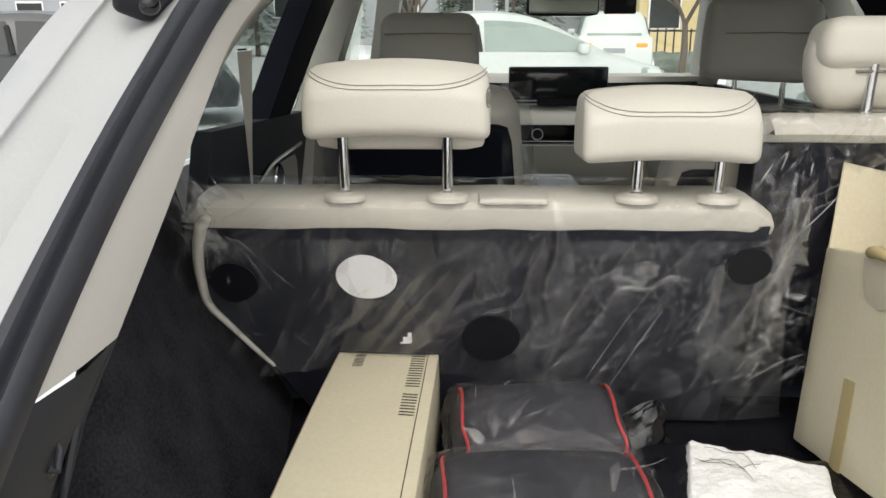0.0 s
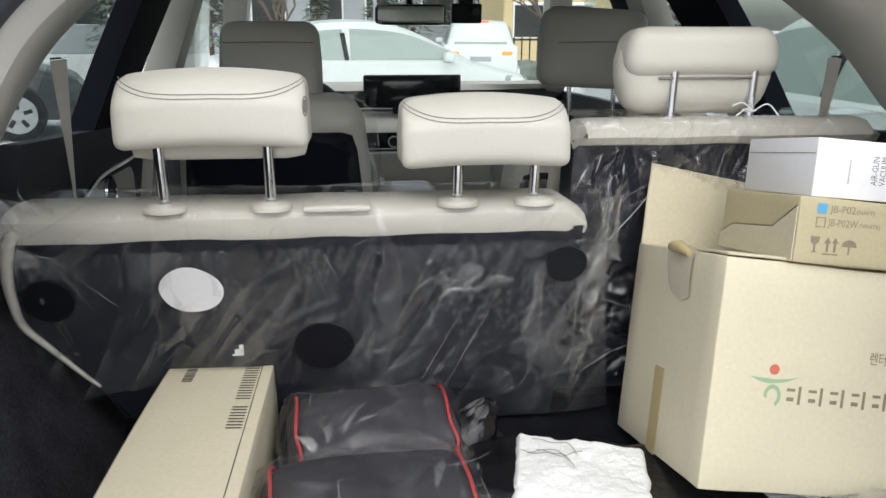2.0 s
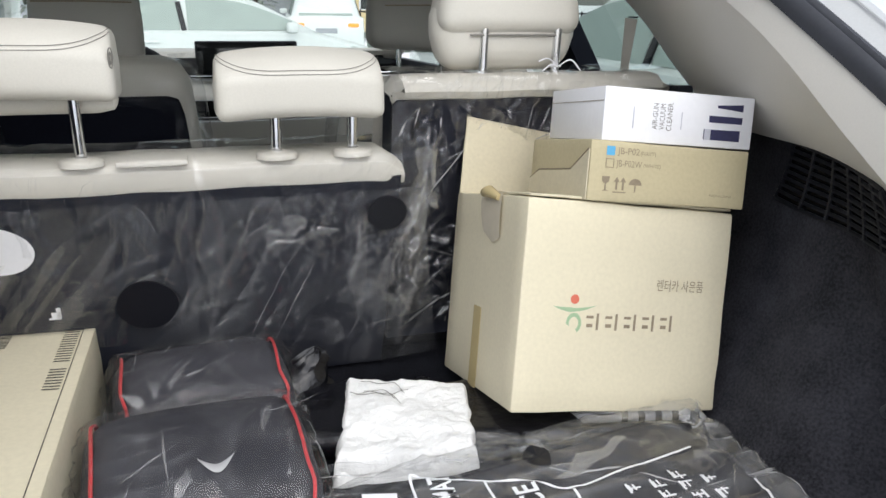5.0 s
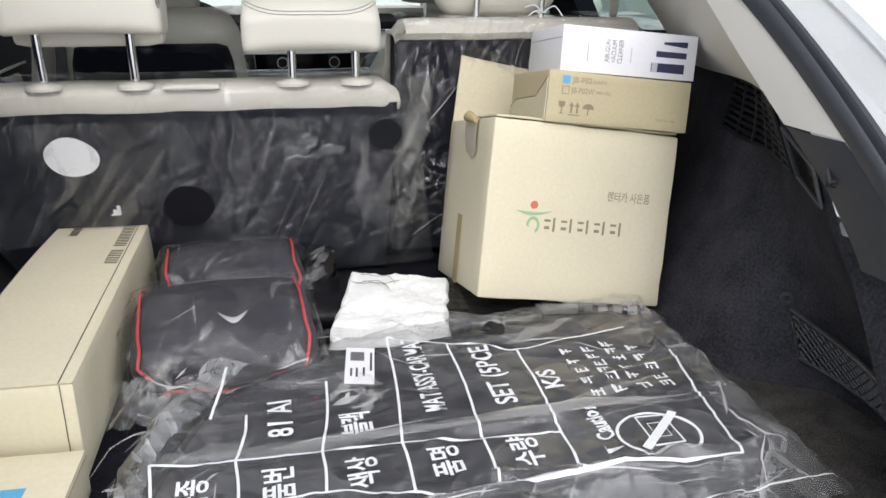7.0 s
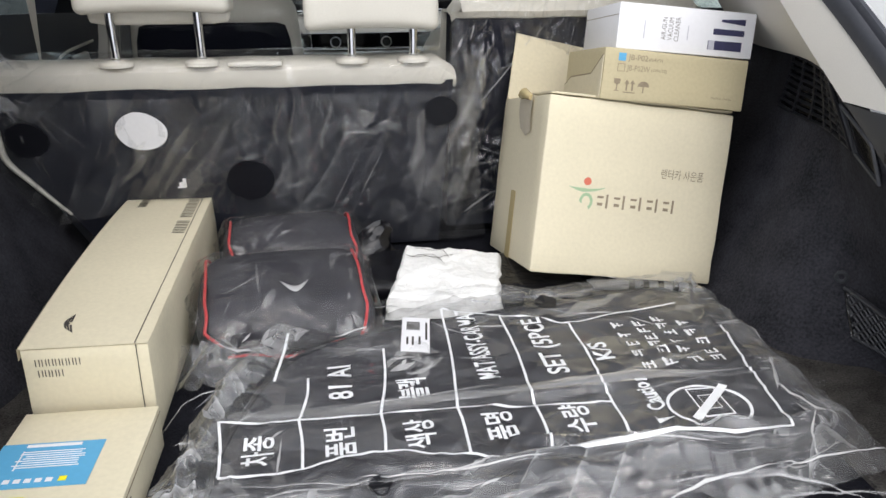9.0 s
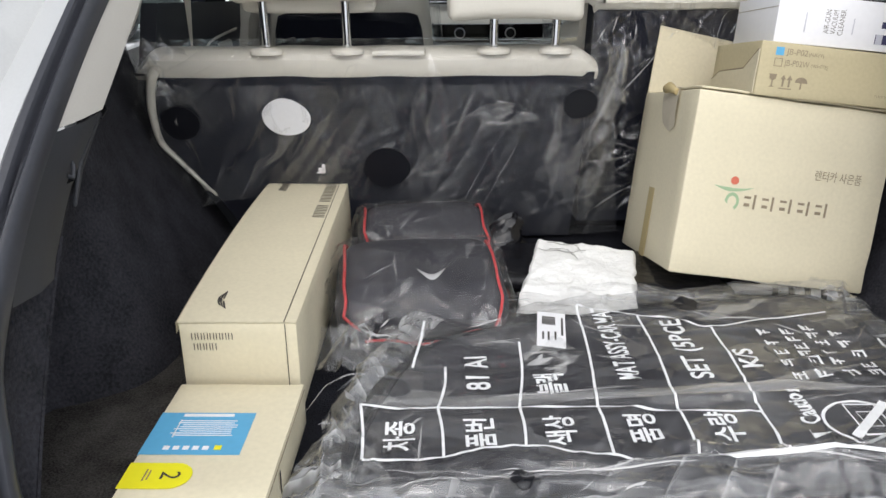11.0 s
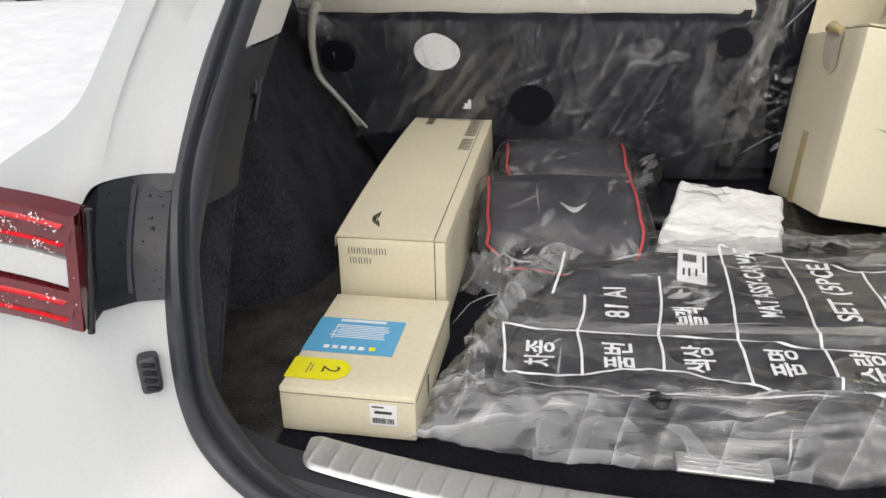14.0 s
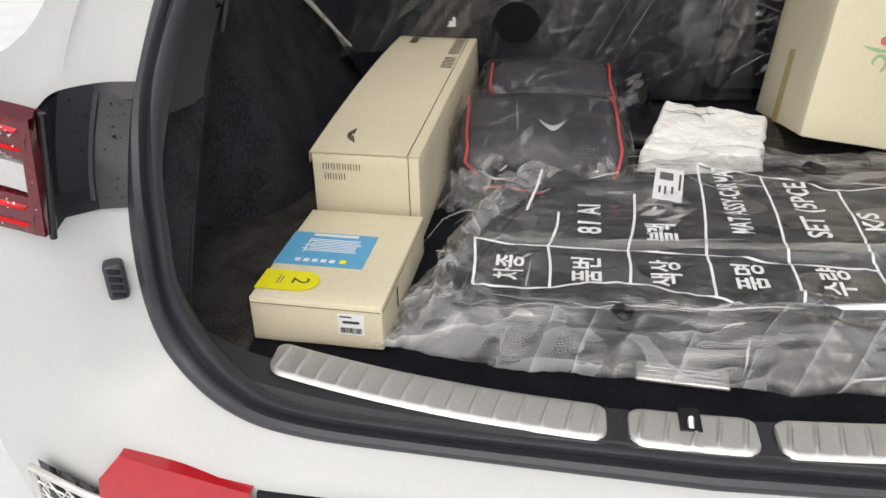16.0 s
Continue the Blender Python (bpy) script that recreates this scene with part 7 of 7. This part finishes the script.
bmesh.ops.delete(tent_bm, geom=[f for f in tent_bm.faces if not at_tent(f)], context="FACES")
bmesh.ops.delete(ends_bm, geom=[f for f in ends_bm.faces if at_tent(f)], context="FACES")
part("film_tent", tent_bm, BAGTENT, poly, "milky gathered film standing up beside the cushion", world=True, split=180)
part("film_end", ends_bm, BAGEND, poly, "doubled crumpled film at the bag's ends", world=True, split=180)


def bag_top(x, y):
    """Height of the bag's upper film at one place or at many."""
    x, y = np.atleast_1d(np.asarray(x, float)), np.atleast_1d(np.asarray(y, float))
    return bag_heights(x, y, np.full(x.shape, 0.2)) + 0.0014


def drape(bm):
    """Lays every point of a flat print on the bag."""
    vs = list(bm.verts)
    for v, z in zip(vs, bag_top([v.co.x for v in vs], [v.co.y for v in vs])):
        v.co.z = float(z)
    return bm


PRINT = mat("white_bag_print", (0.78, 0.79, 0.80), 0.5, var=0.06, bump=0.0)


def ribbon(points, width=0.0034):
    """A printed line that follows the bag."""
    p = spline([(x, y, 0) for x, y in points], 14)
    r = []
    for i, q in enumerate(p):
        t = (p[min(i + 1, len(p) - 1)] - p[max(i - 1, 0)]).normalized()
        n = Vector((-t.y, t.x, 0)) * width / 2
        r.append([q - n, q, q + n])
    return part("printed_line", drape(loft(r)), PRINT, poly, world=True)


GRID_TOP = [(-0.260, -0.600), (-0.164, -0.599), (-0.062, -0.603), (0.035, -0.608), (0.133, -0.622), (0.231, -0.632)]
GRID_LOW = [(-0.252, -0.703), (-0.159, -0.696), (-0.063, -0.682), (0.033, -0.708), (0.129, -0.718), (0.226, -0.722)]
for a, b in zip(GRID_TOP, GRID_LOW):
    ribbon([a, ((a[0] + b[0]) / 2 + 0.002, (a[1] + b[1]) / 2), b])
ribbon([(-0.180, -0.388), (-0.186, -0.44), (-0.197, -0.510)])
for a, b in zip(GRID_TOP[1:], ((-0.152, -0.50), (-0.044, -0.437), (0.057, -0.335), (0.144, -0.365), (0.241, -0.415))):
    ribbon([a, ((a[0] + b[0]) / 2 + 0.004, (a[1] + b[1]) / 2), b])
ribbon(GRID_TOP, 0.004)
ribbon(GRID_LOW + [(0.426, -0.722)], 0.0038)
ribbon([(0.057, -0.332), (0.10, -0.350), (0.144, -0.365), (0.20, -0.385), (0.241, -0.412), (0.33, -0.395), (0.43, -0.375)])
ribbon([(0.426, -0.722), (0.440, -0.62), (0.452, -0.54), (0.465, -0.46)])
for t, x in (("차종", -0.208), ("품번", -0.112), ("색상", -0.016), ("품명", 0.082), ("수량", 0.180)):
    lettering(t, 0.040, pose(x, -0.655 - 0.02 * max(0.0, x), 0, 0, 0, 90), PRINT, None, "tmp_word", fit_to=0.058, conform=drape, bold=0.0008)
for t, x, y, size, wide_to in (("81 AI", -0.108, -0.515, 0.044, 0.085), ("블랙", -0.012, -0.550, 0.044, 0.050), ("MAT ASSY-CAR MAT", 0.092, -0.445, 0.040, 0.21),
                              ("SET (5PCE", 0.188, -0.470, 0.042, 0.165), ("K/S", 0.262, -0.505, 0.038, 0.05), ("Caution", 0.282, -0.625, 0.030, 0.075)):
    lettering(t, size, pose(x, y, 0, 0, 0, 90), PRINT, None, "tmp_word", fit_to=wide_to, conform=drape, bold=0.0008)
for ob in [o for o in bpy.data.objects if o.name.startswith("tmp_word")]:
    ob.name = "printed_word"
    ob.parent = poly
    ob.matrix_parent_inverse = PLACE[poly].inverted()


def on_bag(bm, name):
    bmesh.ops.triangulate(bm, faces=bm.faces)
    return part(name, drape(bm), PRINT, poly, smooth=False, world=True)


on_bag(loft([[(0.270, -0.690, 0), (0.294, -0.681, 0)], [(0.270, -0.672, 0), (0.271, -0.681, 0)]]), "printed_triangle")
ring = [[Vector((0.347 + r * 1.08 * math.cos(a), -0.664 + r * 0.96 * math.sin(a), 0)) for r in (0.0462, 0.050)] for a in [2 * math.pi * k / 48 for k in range(49)]]
on_bag(loft(ring), "printed_ring")
for a, b in (((0.318, -0.690), (0.386, -0.622)), ):
    on_bag(loft([[Vector((a[0] + (b[0] - a[0]) * k / 10 + s * 0.004, a[1] + (b[1] - a[1]) * k / 10 - s * 0.004, 0)) for s in (-1, 1)] for k in range(11)]), "printed_stroke")
for w, hh in ((0.020, 0.032), (0.010, 0.016)):
    sq = [(0.352 - w, -0.655 - hh), (0.352 + w, -0.655 - hh), (0.352 + w, -0.655 + hh), (0.352 - w, -0.655 + hh), (0.352 - w, -0.655 - hh)]
    on_bag(loft([[Vector((0.352 + (x - 0.352) * s, -0.655 + (y + 0.655) * s, 0)) for s in (0.9, 1.0)] for x, y in sq]), "printed_outline")
rr = random.Random(11)
for k in range(4):
    x = 0.312 + 0.034 * k
    y = -0.560
    while y < -0.43:
        w = rr.uniform(0.013, 0.019)
        strokes = [(x + 0.0085 * rr.choice((-1, 1)), y + w * 0.5, 0.0034, w)]
        strokes += [(x - 0.006 + 0.006 * q, y + w * rr.uniform(0.3, 0.7), 0.0028, w * rr.uniform(0.4, 0.9)) for q in range(2)]
        strokes.append((x, y + w * rr.choice((0.15, 0.5, 0.85)), 0.016, 0.0030))
        for cx, cy, sx, sy in strokes:
            on_bag(loft([[Vector((cx - sx / 2, cy - sy / 2, 0)), Vector((cx + sx / 2, cy - sy / 2, 0))], [Vector((cx - sx / 2, cy + sy / 2, 0)), Vector((cx + sx / 2, cy + sy / 2, 0))]]), "printed_bar")
        y += w + rr.choice((0.005, 0.006, 0.014))
# paper label under the film and the punched hole's dark patch
lab = thing("paper_label", pose(0.007, -0.406, float(bag_top(0.007, -0.406)[0]) + 0.003, 4, -3, 82), "white printed paper label stuck on the bag", "label")
part("paper", rbox(0.098, 0.042, 0.0006, 0), WHITE, lab)
bars([(0.012 + 0.0028 * k, 0.004, rr.uniform(0.0008, 0.002), 0.020) for k in range(9)] + [(-0.020, 0.012, 0.020, 0.003), (-0.020, 0.004, 0.024, 0.003), (-0.018, -0.006, 0.022, 0.003), (0.010, -0.016, 0.050, 0.003)], pose(0, 0, 0.0008), INK, lab, "barcode")
for hx, hy, hr in ((0.228, -0.337, 0.017), (-0.074, -0.742, 0.013)):
    patch = [[Vector((hx + r * math.cos(a) * (1 + 0.15 * math.sin(3 * a)), hy + r * 1.3 * math.sin(a), 0)) for r in (0.0005, hr)] for a in [2 * math.pi * k / 20 for k in range(21)]]
    bm = drape(loft(patch))
    part("punched_hole", bm, SATIN, poly, "dark punched hole", smooth=False, world=True)


def on_sheet(x, y):
    return Vector((x, y, 0.0)), Vector((0, 0, 1))


def laid(folds, material, name):
    """Creases of the bag, draped on its upper film."""
    ob = pinched(folds, on_sheet, material, None, name, soft=material == FACET)
    co = np.empty(len(ob.data.vertices) * 3)
    ob.data.vertices.foreach_get("co", co)
    co = co.reshape(-1, 3)
    u = (co[:, 0] + 0.355) / 0.91
    rim = np.clip(np.minimum(np.minimum(co[:, 1] + 0.835, -0.20 - co[:, 1]), np.minimum(co[:, 0] + 0.34, 0.555 - co[:, 0])), 0.0, 0.2)
    co[:, 2] += bag_heights(co[:, 0], co[:, 1], rim) + 0.0006
    inv = np.array(PLACE[poly].inverted())
    co = co @ inv[:3, :3].T + inv[:3, 3]
    ob.data.vertices.foreach_set("co", co.ravel())
    ob.data.update()
    ob.parent = poly
    return ob


bag_pins = (fold_set(81, 14, (-0.22, 0.45, -0.82, -0.72), 1, 8, (0.06, 0.30), (0.0006, 0.0020), (0.001, 0.004))
            + fold_set(82, 10, (-0.28, 0.50, -0.80, -0.72), 10, 40, (0.010, 0.06), (0.0007, 0.0022), (0.001, 0.003))
            + fold_set(83, 24, (-0.31, -0.17, -0.77, -0.40), 62, 35, (0.02, 0.10), (0.0008, 0.003), (0.001, 0.004))
            + fold_set(84, 8, (0.44, 0.53, -0.74, -0.28), 70, 40, (0.02, 0.10), (0.0008, 0.003), (0.001, 0.004))
            + fold_set(85, 12, (-0.20, 0.52, -0.40, -0.25), 12, 35, (0.015, 0.12), (0.0008, 0.0026), (0.001, 0.003))
            + fold_set(86, 8, (-0.18, 0.45, -0.70, -0.35), -35, 30, (0.02, 0.16), (0.0006, 0.0016), (0.0006, 0.002))
            + fold_set(87, 6, (-0.18, 0.45, -0.60, -0.57), 1, 3, (0.10, 0.40), (0.0010, 0.0022), (0.001, 0.002)))
laid(bag_pins, BAGCREASE, "creases")
bag_slack = (fold_set(88, 10, (-0.22, 0.44, -0.81, -0.71), 2, 9, (0.06, 0.26), (0.003, 0.012), (0.001, 0.003)) + fold_set(89, 18, (-0.31, -0.18, -0.79, -0.38), 62, 35, (0.04, 0.15), (0.006, 0.020), (0.001, 0.003))
             + fold_set(90, 8, (0.44, 0.54, -0.78, -0.27), 70, 40, (0.05, 0.16), (0.006, 0.018), (0.001, 0.003)) + fold_set(91, 8, (-0.15, 0.50, -0.38, -0.26), 10, 30, (0.04, 0.16), (0.005, 0.016), (0.001, 0.003))
             + [(0.10, -0.585, 1.0, 0.01, 0.62, 0.016, 0.002, 0.0), (-0.08, -0.40, 0.5, 0.86, 0.11, 0.030, 0.003, 0.1), (0.0, -0.44, 0.8, -0.6, 0.08, 0.022, 0.003, 0.1)])
laid(bag_slack, FACET, "slack_folds")
# the fold across the bag, and the crumpled clear sticker below the label
laid([(0.10, -0.580, 1.0, 0.01, 0.66, 0.013, 0.002, 0.0), (0.30, -0.555, 0.97, 0.2, 0.24, 0.010, 0.002, 0.1)], crease_mat("folded_over_film", 0.10, 0.14), "fold_band")
laid(fold_set(95, 16, (-0.035, 0.022, -0.53, -0.46), 40, 60, (0.02, 0.06), (0.004, 0.011), (0.001, 0.002)), crease_mat("crumpled_sticker", 0.10, 0.50), "crumpled_sticker")

# lint on the carpet
lint = random.Random(77)
bm = bmesh.new()
for _ in range(46):
    x, y = lint.uniform(-0.66, -0.40), lint.uniform(-0.80, -0.20)
    if x < -0.52 and y > -0.45:
        continue
    bmesh.ops.create_icosphere(bm, subdivisions=1, radius=lint.uniform(0.0004, 0.0011), matrix=Matrix.Translation((x, y, FLOOR + 0.0012)))
tagged(part("lint", bm, WHITE), "tiny white specks of lint on the boot carpet", "lint", kind="stuff")

# ---- outside ----
def ground_z(y):
    return 0.0 if y < 7 else -0.025 * (min(y, 24) - 7)


ys = [-60, -25, -12, -6, -3, -1, 1, 3, 4, 5, 6, 8, 10, 13, 17, 24, 40, 120]
xs = [-120, -40, -20, -12, -8, -6, -4, -2, 0, 2, 4, 6, 8, 12, 20, 40, 120]
setting("ground", loft([[Vector((x, y, ground_z(y))) for x in xs] for y in ys]), SNOW, "trodden snow covering the car park", "ground")
DARKPAINT = mat("dark_grey_car_paint", (0.05, 0.055, 0.06), 0.3, coat=0.5, var=0.15, bump=0.0)
AMBER = glow_mat("amber_lamp", (1.0, 0.24, 0.03), 0.8)
BRAKE = glow_mat("red_brake_lamp", (1.0, 0.12, 0.08), 0.9)
DARKGLASS = mat("dark_car_window", (0.03, 0.035, 0.035), 0.08, var=0.1, bump=0.0)


def parked_car(m, label, length, height, suv, paint, pane, lit=False):
    """A parked car, nose to +x, on its wheels."""
    c = thing("parked_car", m, label, "car", "parked cars")
    w, belt = 1.85, height * 0.64
    hl = length / 2
    if suv:
        top = [(-hl + 0.12, belt), (-hl + 0.40, height - 0.06), (-hl + 0.9, height), (0.0, height), (0.65, height - 0.10), (1.30, belt + 0.02)]
    else:
        top = [(-hl + 0.55, belt + 0.03), (-hl + 1.25, height - 0.09), (-0.45, height), (0.10, height - 0.015), (0.55, height - 0.12), (1.35, belt + 0.01)]
    top = [(p.x, p.z) for p in spline([(x, 0, z) for x, z in top], 4)]
    low = [(-hl, 0.45), (-hl + 0.02, belt * 0.75), (-hl + 0.12, belt - 0.01), (-hl + 0.8, belt + 0.01), (0, belt), (1.2, belt - 0.01), (hl - 0.6, belt - 0.12), (hl - 0.16, belt - 0.24), (hl, 0.48), (hl - 0.05, 0.25), (-hl + 0.05, 0.25)]
    rows = []
    for y, s, dz in ((-w / 2, 0.955, 0.0), (-w / 2 + 0.03, 0.985, 0.02), (-w / 2 + 0.18, 1.0, 0.05), (0, 1.01, 0.06), (w / 2 - 0.18, 1.0, 0.05), (w / 2 - 0.03, 0.985, 0.02), (w / 2, 0.955, 0.0)):
        rows.append([Vector((x * s, y, z + (dz if z > 0.6 else 0))) for x, z in low])
    part("body", loft(rows, ring=True, caps=True), paint, c)
    cab = []
    for y, s in ((-w / 2 + 0.08, 0.0), (-w / 2 + 0.20, 0.75), (-w / 2 + 0.30, 0.97), (0, 1.03), (w / 2 - 0.30, 0.97), (w / 2 - 0.20, 0.75), (w / 2 - 0.08, 0.0)):
        cab.append([Vector((x, y, belt + (z - belt) * s)) for x, z in top])
    part("cabin", loft(cab), paint, c, "roof and pillars")

    def roof_at(x):
        for (x0, z0), (x1, z1) in zip(top, top[1:]):
            if x0 <= x <= x1:
                return z0 + (z1 - z0) * (x - x0) / (x1 - x0)
        return belt
    for sy in (-1, 1):
        for a, b in ((top[0][0] + 0.30, -0.40), (-0.30, 1.02)):
            q = []
            for i in range(9):
                x = a + (b - a) * i / 8
                zmax = max(belt + 0.03, belt + (roof_at(x) - belt) * 0.80)
                q.append([Vector((x, sy * (w / 2 - 0.065 - 0.16 * (z - belt) / (height - belt)), z)) for z in (belt + 0.03, (belt + zmax) / 2, zmax)])
            part("window", loft(q), pane, c, "side window")
        part("pillar", moved(rbox(0.06, 0.02, 0.36, 0.005, 1), pose(-0.35, sy * (w / 2 - 0.066), belt + 0.03, sy * 17, -8, 0)), SATIN, c, "dark middle pillar")
        part("mirror", moved(cushion(0.14, 0.20, 0.13, 0.045, cuts=4), Matrix.Translation((0.98, sy * (w / 2 + 0.06), belt + 0.07))), paint, c, "door mirror")
        part("door_handle", moved(cushion(0.20, 0.03, 0.03, 0.012, cuts=3), Matrix.Translation((-0.75, sy * (w / 2 + 0.008), belt - 0.10))), paint, c)
        part("headlamp", moved(cushion(0.36, 0.16, 0.10, 0.035, cuts=4), pose(hl - 0.30, sy * (w / 2 - 0.10), belt - 0.24, 0, 8, sy * -14)), CARGLASS, c, "clear headlamp")
        for x in (-hl + 0.85, hl - 0.9):
            wh = part("wheel", moved(tube([(0, -0.10, 0), (0, 0.10, 0)], 0.33, 24), Matrix.Translation((x, sy * (w / 2 - 0.09), 0.33))), TYRE, c, "dark tyre")
            part("rim", moved(disc(0.22, 0.205 * sy, 20), Matrix.Translation((x, sy * (w / 2 - 0.09), 0.33))), ALLOY, wh, "alloy rim")
            for k in range(5):
                part("spoke_gap", moved(rbox(0.05, 0.004, 0.10, 0.002, 1, at=(0, 0, 0.07)), Matrix.Translation((x, sy * (w / 2 + 0.118), 0.33)) @ pose(0, 0, 0, 0, 72 * k, 0)), TYRE, wh)
        part("tail_lamp", moved(cushion(0.08, 0.26, 0.09, 0.03, cuts=4), Matrix.Translation((-hl + 0.03, sy * (w / 2 - 0.27), belt * 0.84))), AMBER if lit else LAMPRED, c, "lit amber tail lamp" if lit else "red tail lamp")
    if suv:
        part("rear_window", moved(rbox(0.02, 1.30, 0.34, 0.02, 2), pose(-hl + 0.125, 0, belt + 0.03, 0, 36, 0)), pane, c, "frosted rear window")
        part("brake_lamp", moved(rbox(0.03, 0.42, 0.035, 0.008, 1), Matrix.Translation((-hl + 0.40, 0, height - 0.03))), BRAKE if lit else LAMPRED, c, "high brake lamp")
        part("plate_recess", moved(rbox(0.02, 0.52, 0.12, 0.008, 1), Matrix.Translation((-hl - 0.006, 0, belt * 0.66))), WALLG, c, "pale number plate")
    return c


parked_car(pose(0.08, 10.5, ground_z(10.5), 0, 0, 6), "white sedan dusted with snow parked across the front", 4.45, 1.45, False, FROST, CARGLASS)
parked_car(pose(3.34, 21.1, ground_z(21.1) + 0.02, 0, 0, 84), "white utility vehicle with lit tail lamps", 4.6, 1.66, True, FROST, CARGLASS, True)
parked_car(pose(3.35, 3.6, 0, 0, 0, 91), "white car parked alongside, dusted with snow", 4.7, 1.48, False, FROST, CARGLASS)
parked_car(pose(-5.77, 9.52, ground_z(9.5), 0, 0, 20), "dark car standing on the snowy lot", 4.6, 1.45, False, DARKPAINT, DARKGLASS)
parked_car(pose(-16.0, 26.0, ground_z(26), 0, 0, 20), "pale car far across the snowy lot", 4.6, 1.45, False, FROST, DARKGLASS)


def building(m, label, w, d, h, storeys, bays, wall):
    """A plain block with recessed windows facing -y."""
    b = thing("building", m, label, "building", "buildings")
    part("wall", rbox(w, d, h, 0.05, 1), wall, b)
    part("roof", rbox(w + 0.3, d + 0.3, 0.25, 0.04, 1, at=(0, 0, h)), WALLG, b, "flat roof edge")
    for s in range(storeys):
        for k in range(bays):
            x = -w / 2 + w * (k + 0.5) / bays
            z = h * (s + 0.35) / storeys
            win = part("window", rbox(w / bays * 0.62, 0.12, h / storeys * 0.46, 0.02, 1, at=(x, -d / 2 - 0.01, z)), WHITE, b, "pale window frame")
            part("pane", rbox(w / bays * 0.56, 0.05, h / storeys * 0.40, 0, 1, at=(x, -d / 2 - 0.06, z + 0.05)), DARKGLASS, win, "dark glass")
    return b


building(pose(10.0, 34, ground_z(30), 0, 0, 0), "ochre rendered building behind the fence", 8, 6, 9, 3, 4, WALLY)
building(pose(-4.0, 46, ground_z(40), 0, 0, 0), "long grey building across the car park", 26, 8, 8, 2, 9, WALLG)
building(pose(-40, 60, ground_z(40), 0, 0, 10), "pale grey building far off", 24, 8, 9, 3, 8, WALLG)

fence = thing("fence", Matrix.Translation((8, 24, ground_z(24))), "dark metal bar fence along the car park", "fence")
for k in range(41):
    part("bar", rbox(0.04, 0.04, 1.25, 0.004, 1, at=(-5 + 0.25 * k, 0, 0)), SATIN, fence)
for z in (0.15, 1.15):
    part("rail", rbox(10.1, 0.05, 0.05, 0.005, 1, at=(0, 0, z)), SATIN, fence)
hedge = thing("hedge", Matrix.Translation((8, 23.2, ground_z(23))), "low frosty clipped hedge before the fence", "hedge")
hb = cushion(10, 0.8, 0.55, 0.2, at=(0, 0, 0.27), cuts=30)
for v in hb.verts:
    v.co += Vector((0, 0.12 * noise3(v.co.x * 3, v.co.z * 5), 0.14 * noise3(v.co.x * 4, v.co.y * 4, 2)))
part("foliage", hb, LEAF, hedge, split=180)


def bare_tree(m, seed):
    """A leafless tree, trunk and forking limbs with snow-pale bark."""
    t = thing("bare_tree", m, "leafless tree with frosted branches beside the fence", "tree", "trees")
    r = random.Random(seed)
    part("trunk", tube([(0, 0, 0), (0.04, 0, 0.7), (0.0, 0.03, 1.4)], [0.11, 0.09, 0.08], 8), BARK, t)

    def limb(p, d, ln, rad, depth):
        q = p + d * ln * 0.5 + Vector((r.uniform(-0.05, 0.05), r.uniform(-0.05, 0.05), 0.02))
        e = p + d * ln
        part("limb", tube([p, q, e], [rad, rad * 0.8, rad * 0.6], 6), BARK, t)
        if depth:
            for _ in range(3):
                nd = (d + Vector((r.uniform(-0.8, 0.8), r.uniform(-0.5, 0.5), r.uniform(0.0, 0.5)))).normalized()
                limb(e if r.random() < 0.6 else q, nd, ln * r.uniform(0.6, 0.8), rad * 0.6, depth - 1)
    for a in range(4):
        ang = a * 1.6 + 0.4
        limb(Vector((0, 0, 1.35)), Vector((math.cos(ang) * 0.55, math.sin(ang) * 0.5, 0.8)).normalized(), 1.0, 0.06, 3)
    return t


def evergreen(m, h, seed):
    """A conifer: trunk and tiers of drooping, snow-dusted clumps."""
    t = thing("conifer", m, "frosted evergreen tree at the edge of the lot", "tree", "trees")
    r = random.Random(seed)
    part("trunk", tube([(0, 0, 0), (0, 0, h)], [0.12, 0.02], 8), BARK, t)
    bm = bmesh.new()
    for k in range(900):
        z = h * (0.12 + 0.88 * r.random() ** 1.3)
        rad = (1 - z / h) * h * 0.30 * math.sqrt(r.random()) + 0.05
        a = r.uniform(0, 6.283)
        c = Vector((rad * math.cos(a), rad * math.sin(a), z))
        s = r.uniform(0.10, 0.24)
        d = Vector((math.cos(a), math.sin(a), r.uniform(-0.7, 0.1))) * s
        e = Vector((-math.sin(a), math.cos(a), r.uniform(-0.2, 0.2))) * s * 0.5
        q = [bm.verts.new(p) for p in (c - d * 0.4, c + e, c + d, c - e)]
        bm.faces.new(q)
    part("crown", bm, LEAF, t, smooth=False)
    return t


bare_tree(pose(5.6, 22.2, ground_z(22)), 4)
bare_tree(pose(-2.4, 28.0, ground_z(24)), 9)
for x, y, h, s in ((-9.0, 32, 4.2, 1), (-1.2, 31, 3.6, 2), (1.2, 30, 4.6, 3), (2.6, 33, 4.0, 4), (-6, 36, 5, 5), (12.5, 30, 5.0, 6), (-13, 30, 4.5, 7), (6.0, 40, 6.0, 8)):
    evergreen(pose(x, y, ground_z(24)), h, s)
pole = thing("street_lamp", Matrix.Translation((0.8, 26, ground_z(24))), "slim grey lamp post on the lot", "lamp post")
part("post", tube([(0, 0, 0), (0, 0, 6.0)], [0.07, 0.05], 10), WALLG, pole)
part("lamp_head", rbox(0.5, 0.2, 0.10, 0.02, 1, at=(0.2, 0, 6.0)), WALLG, pole)
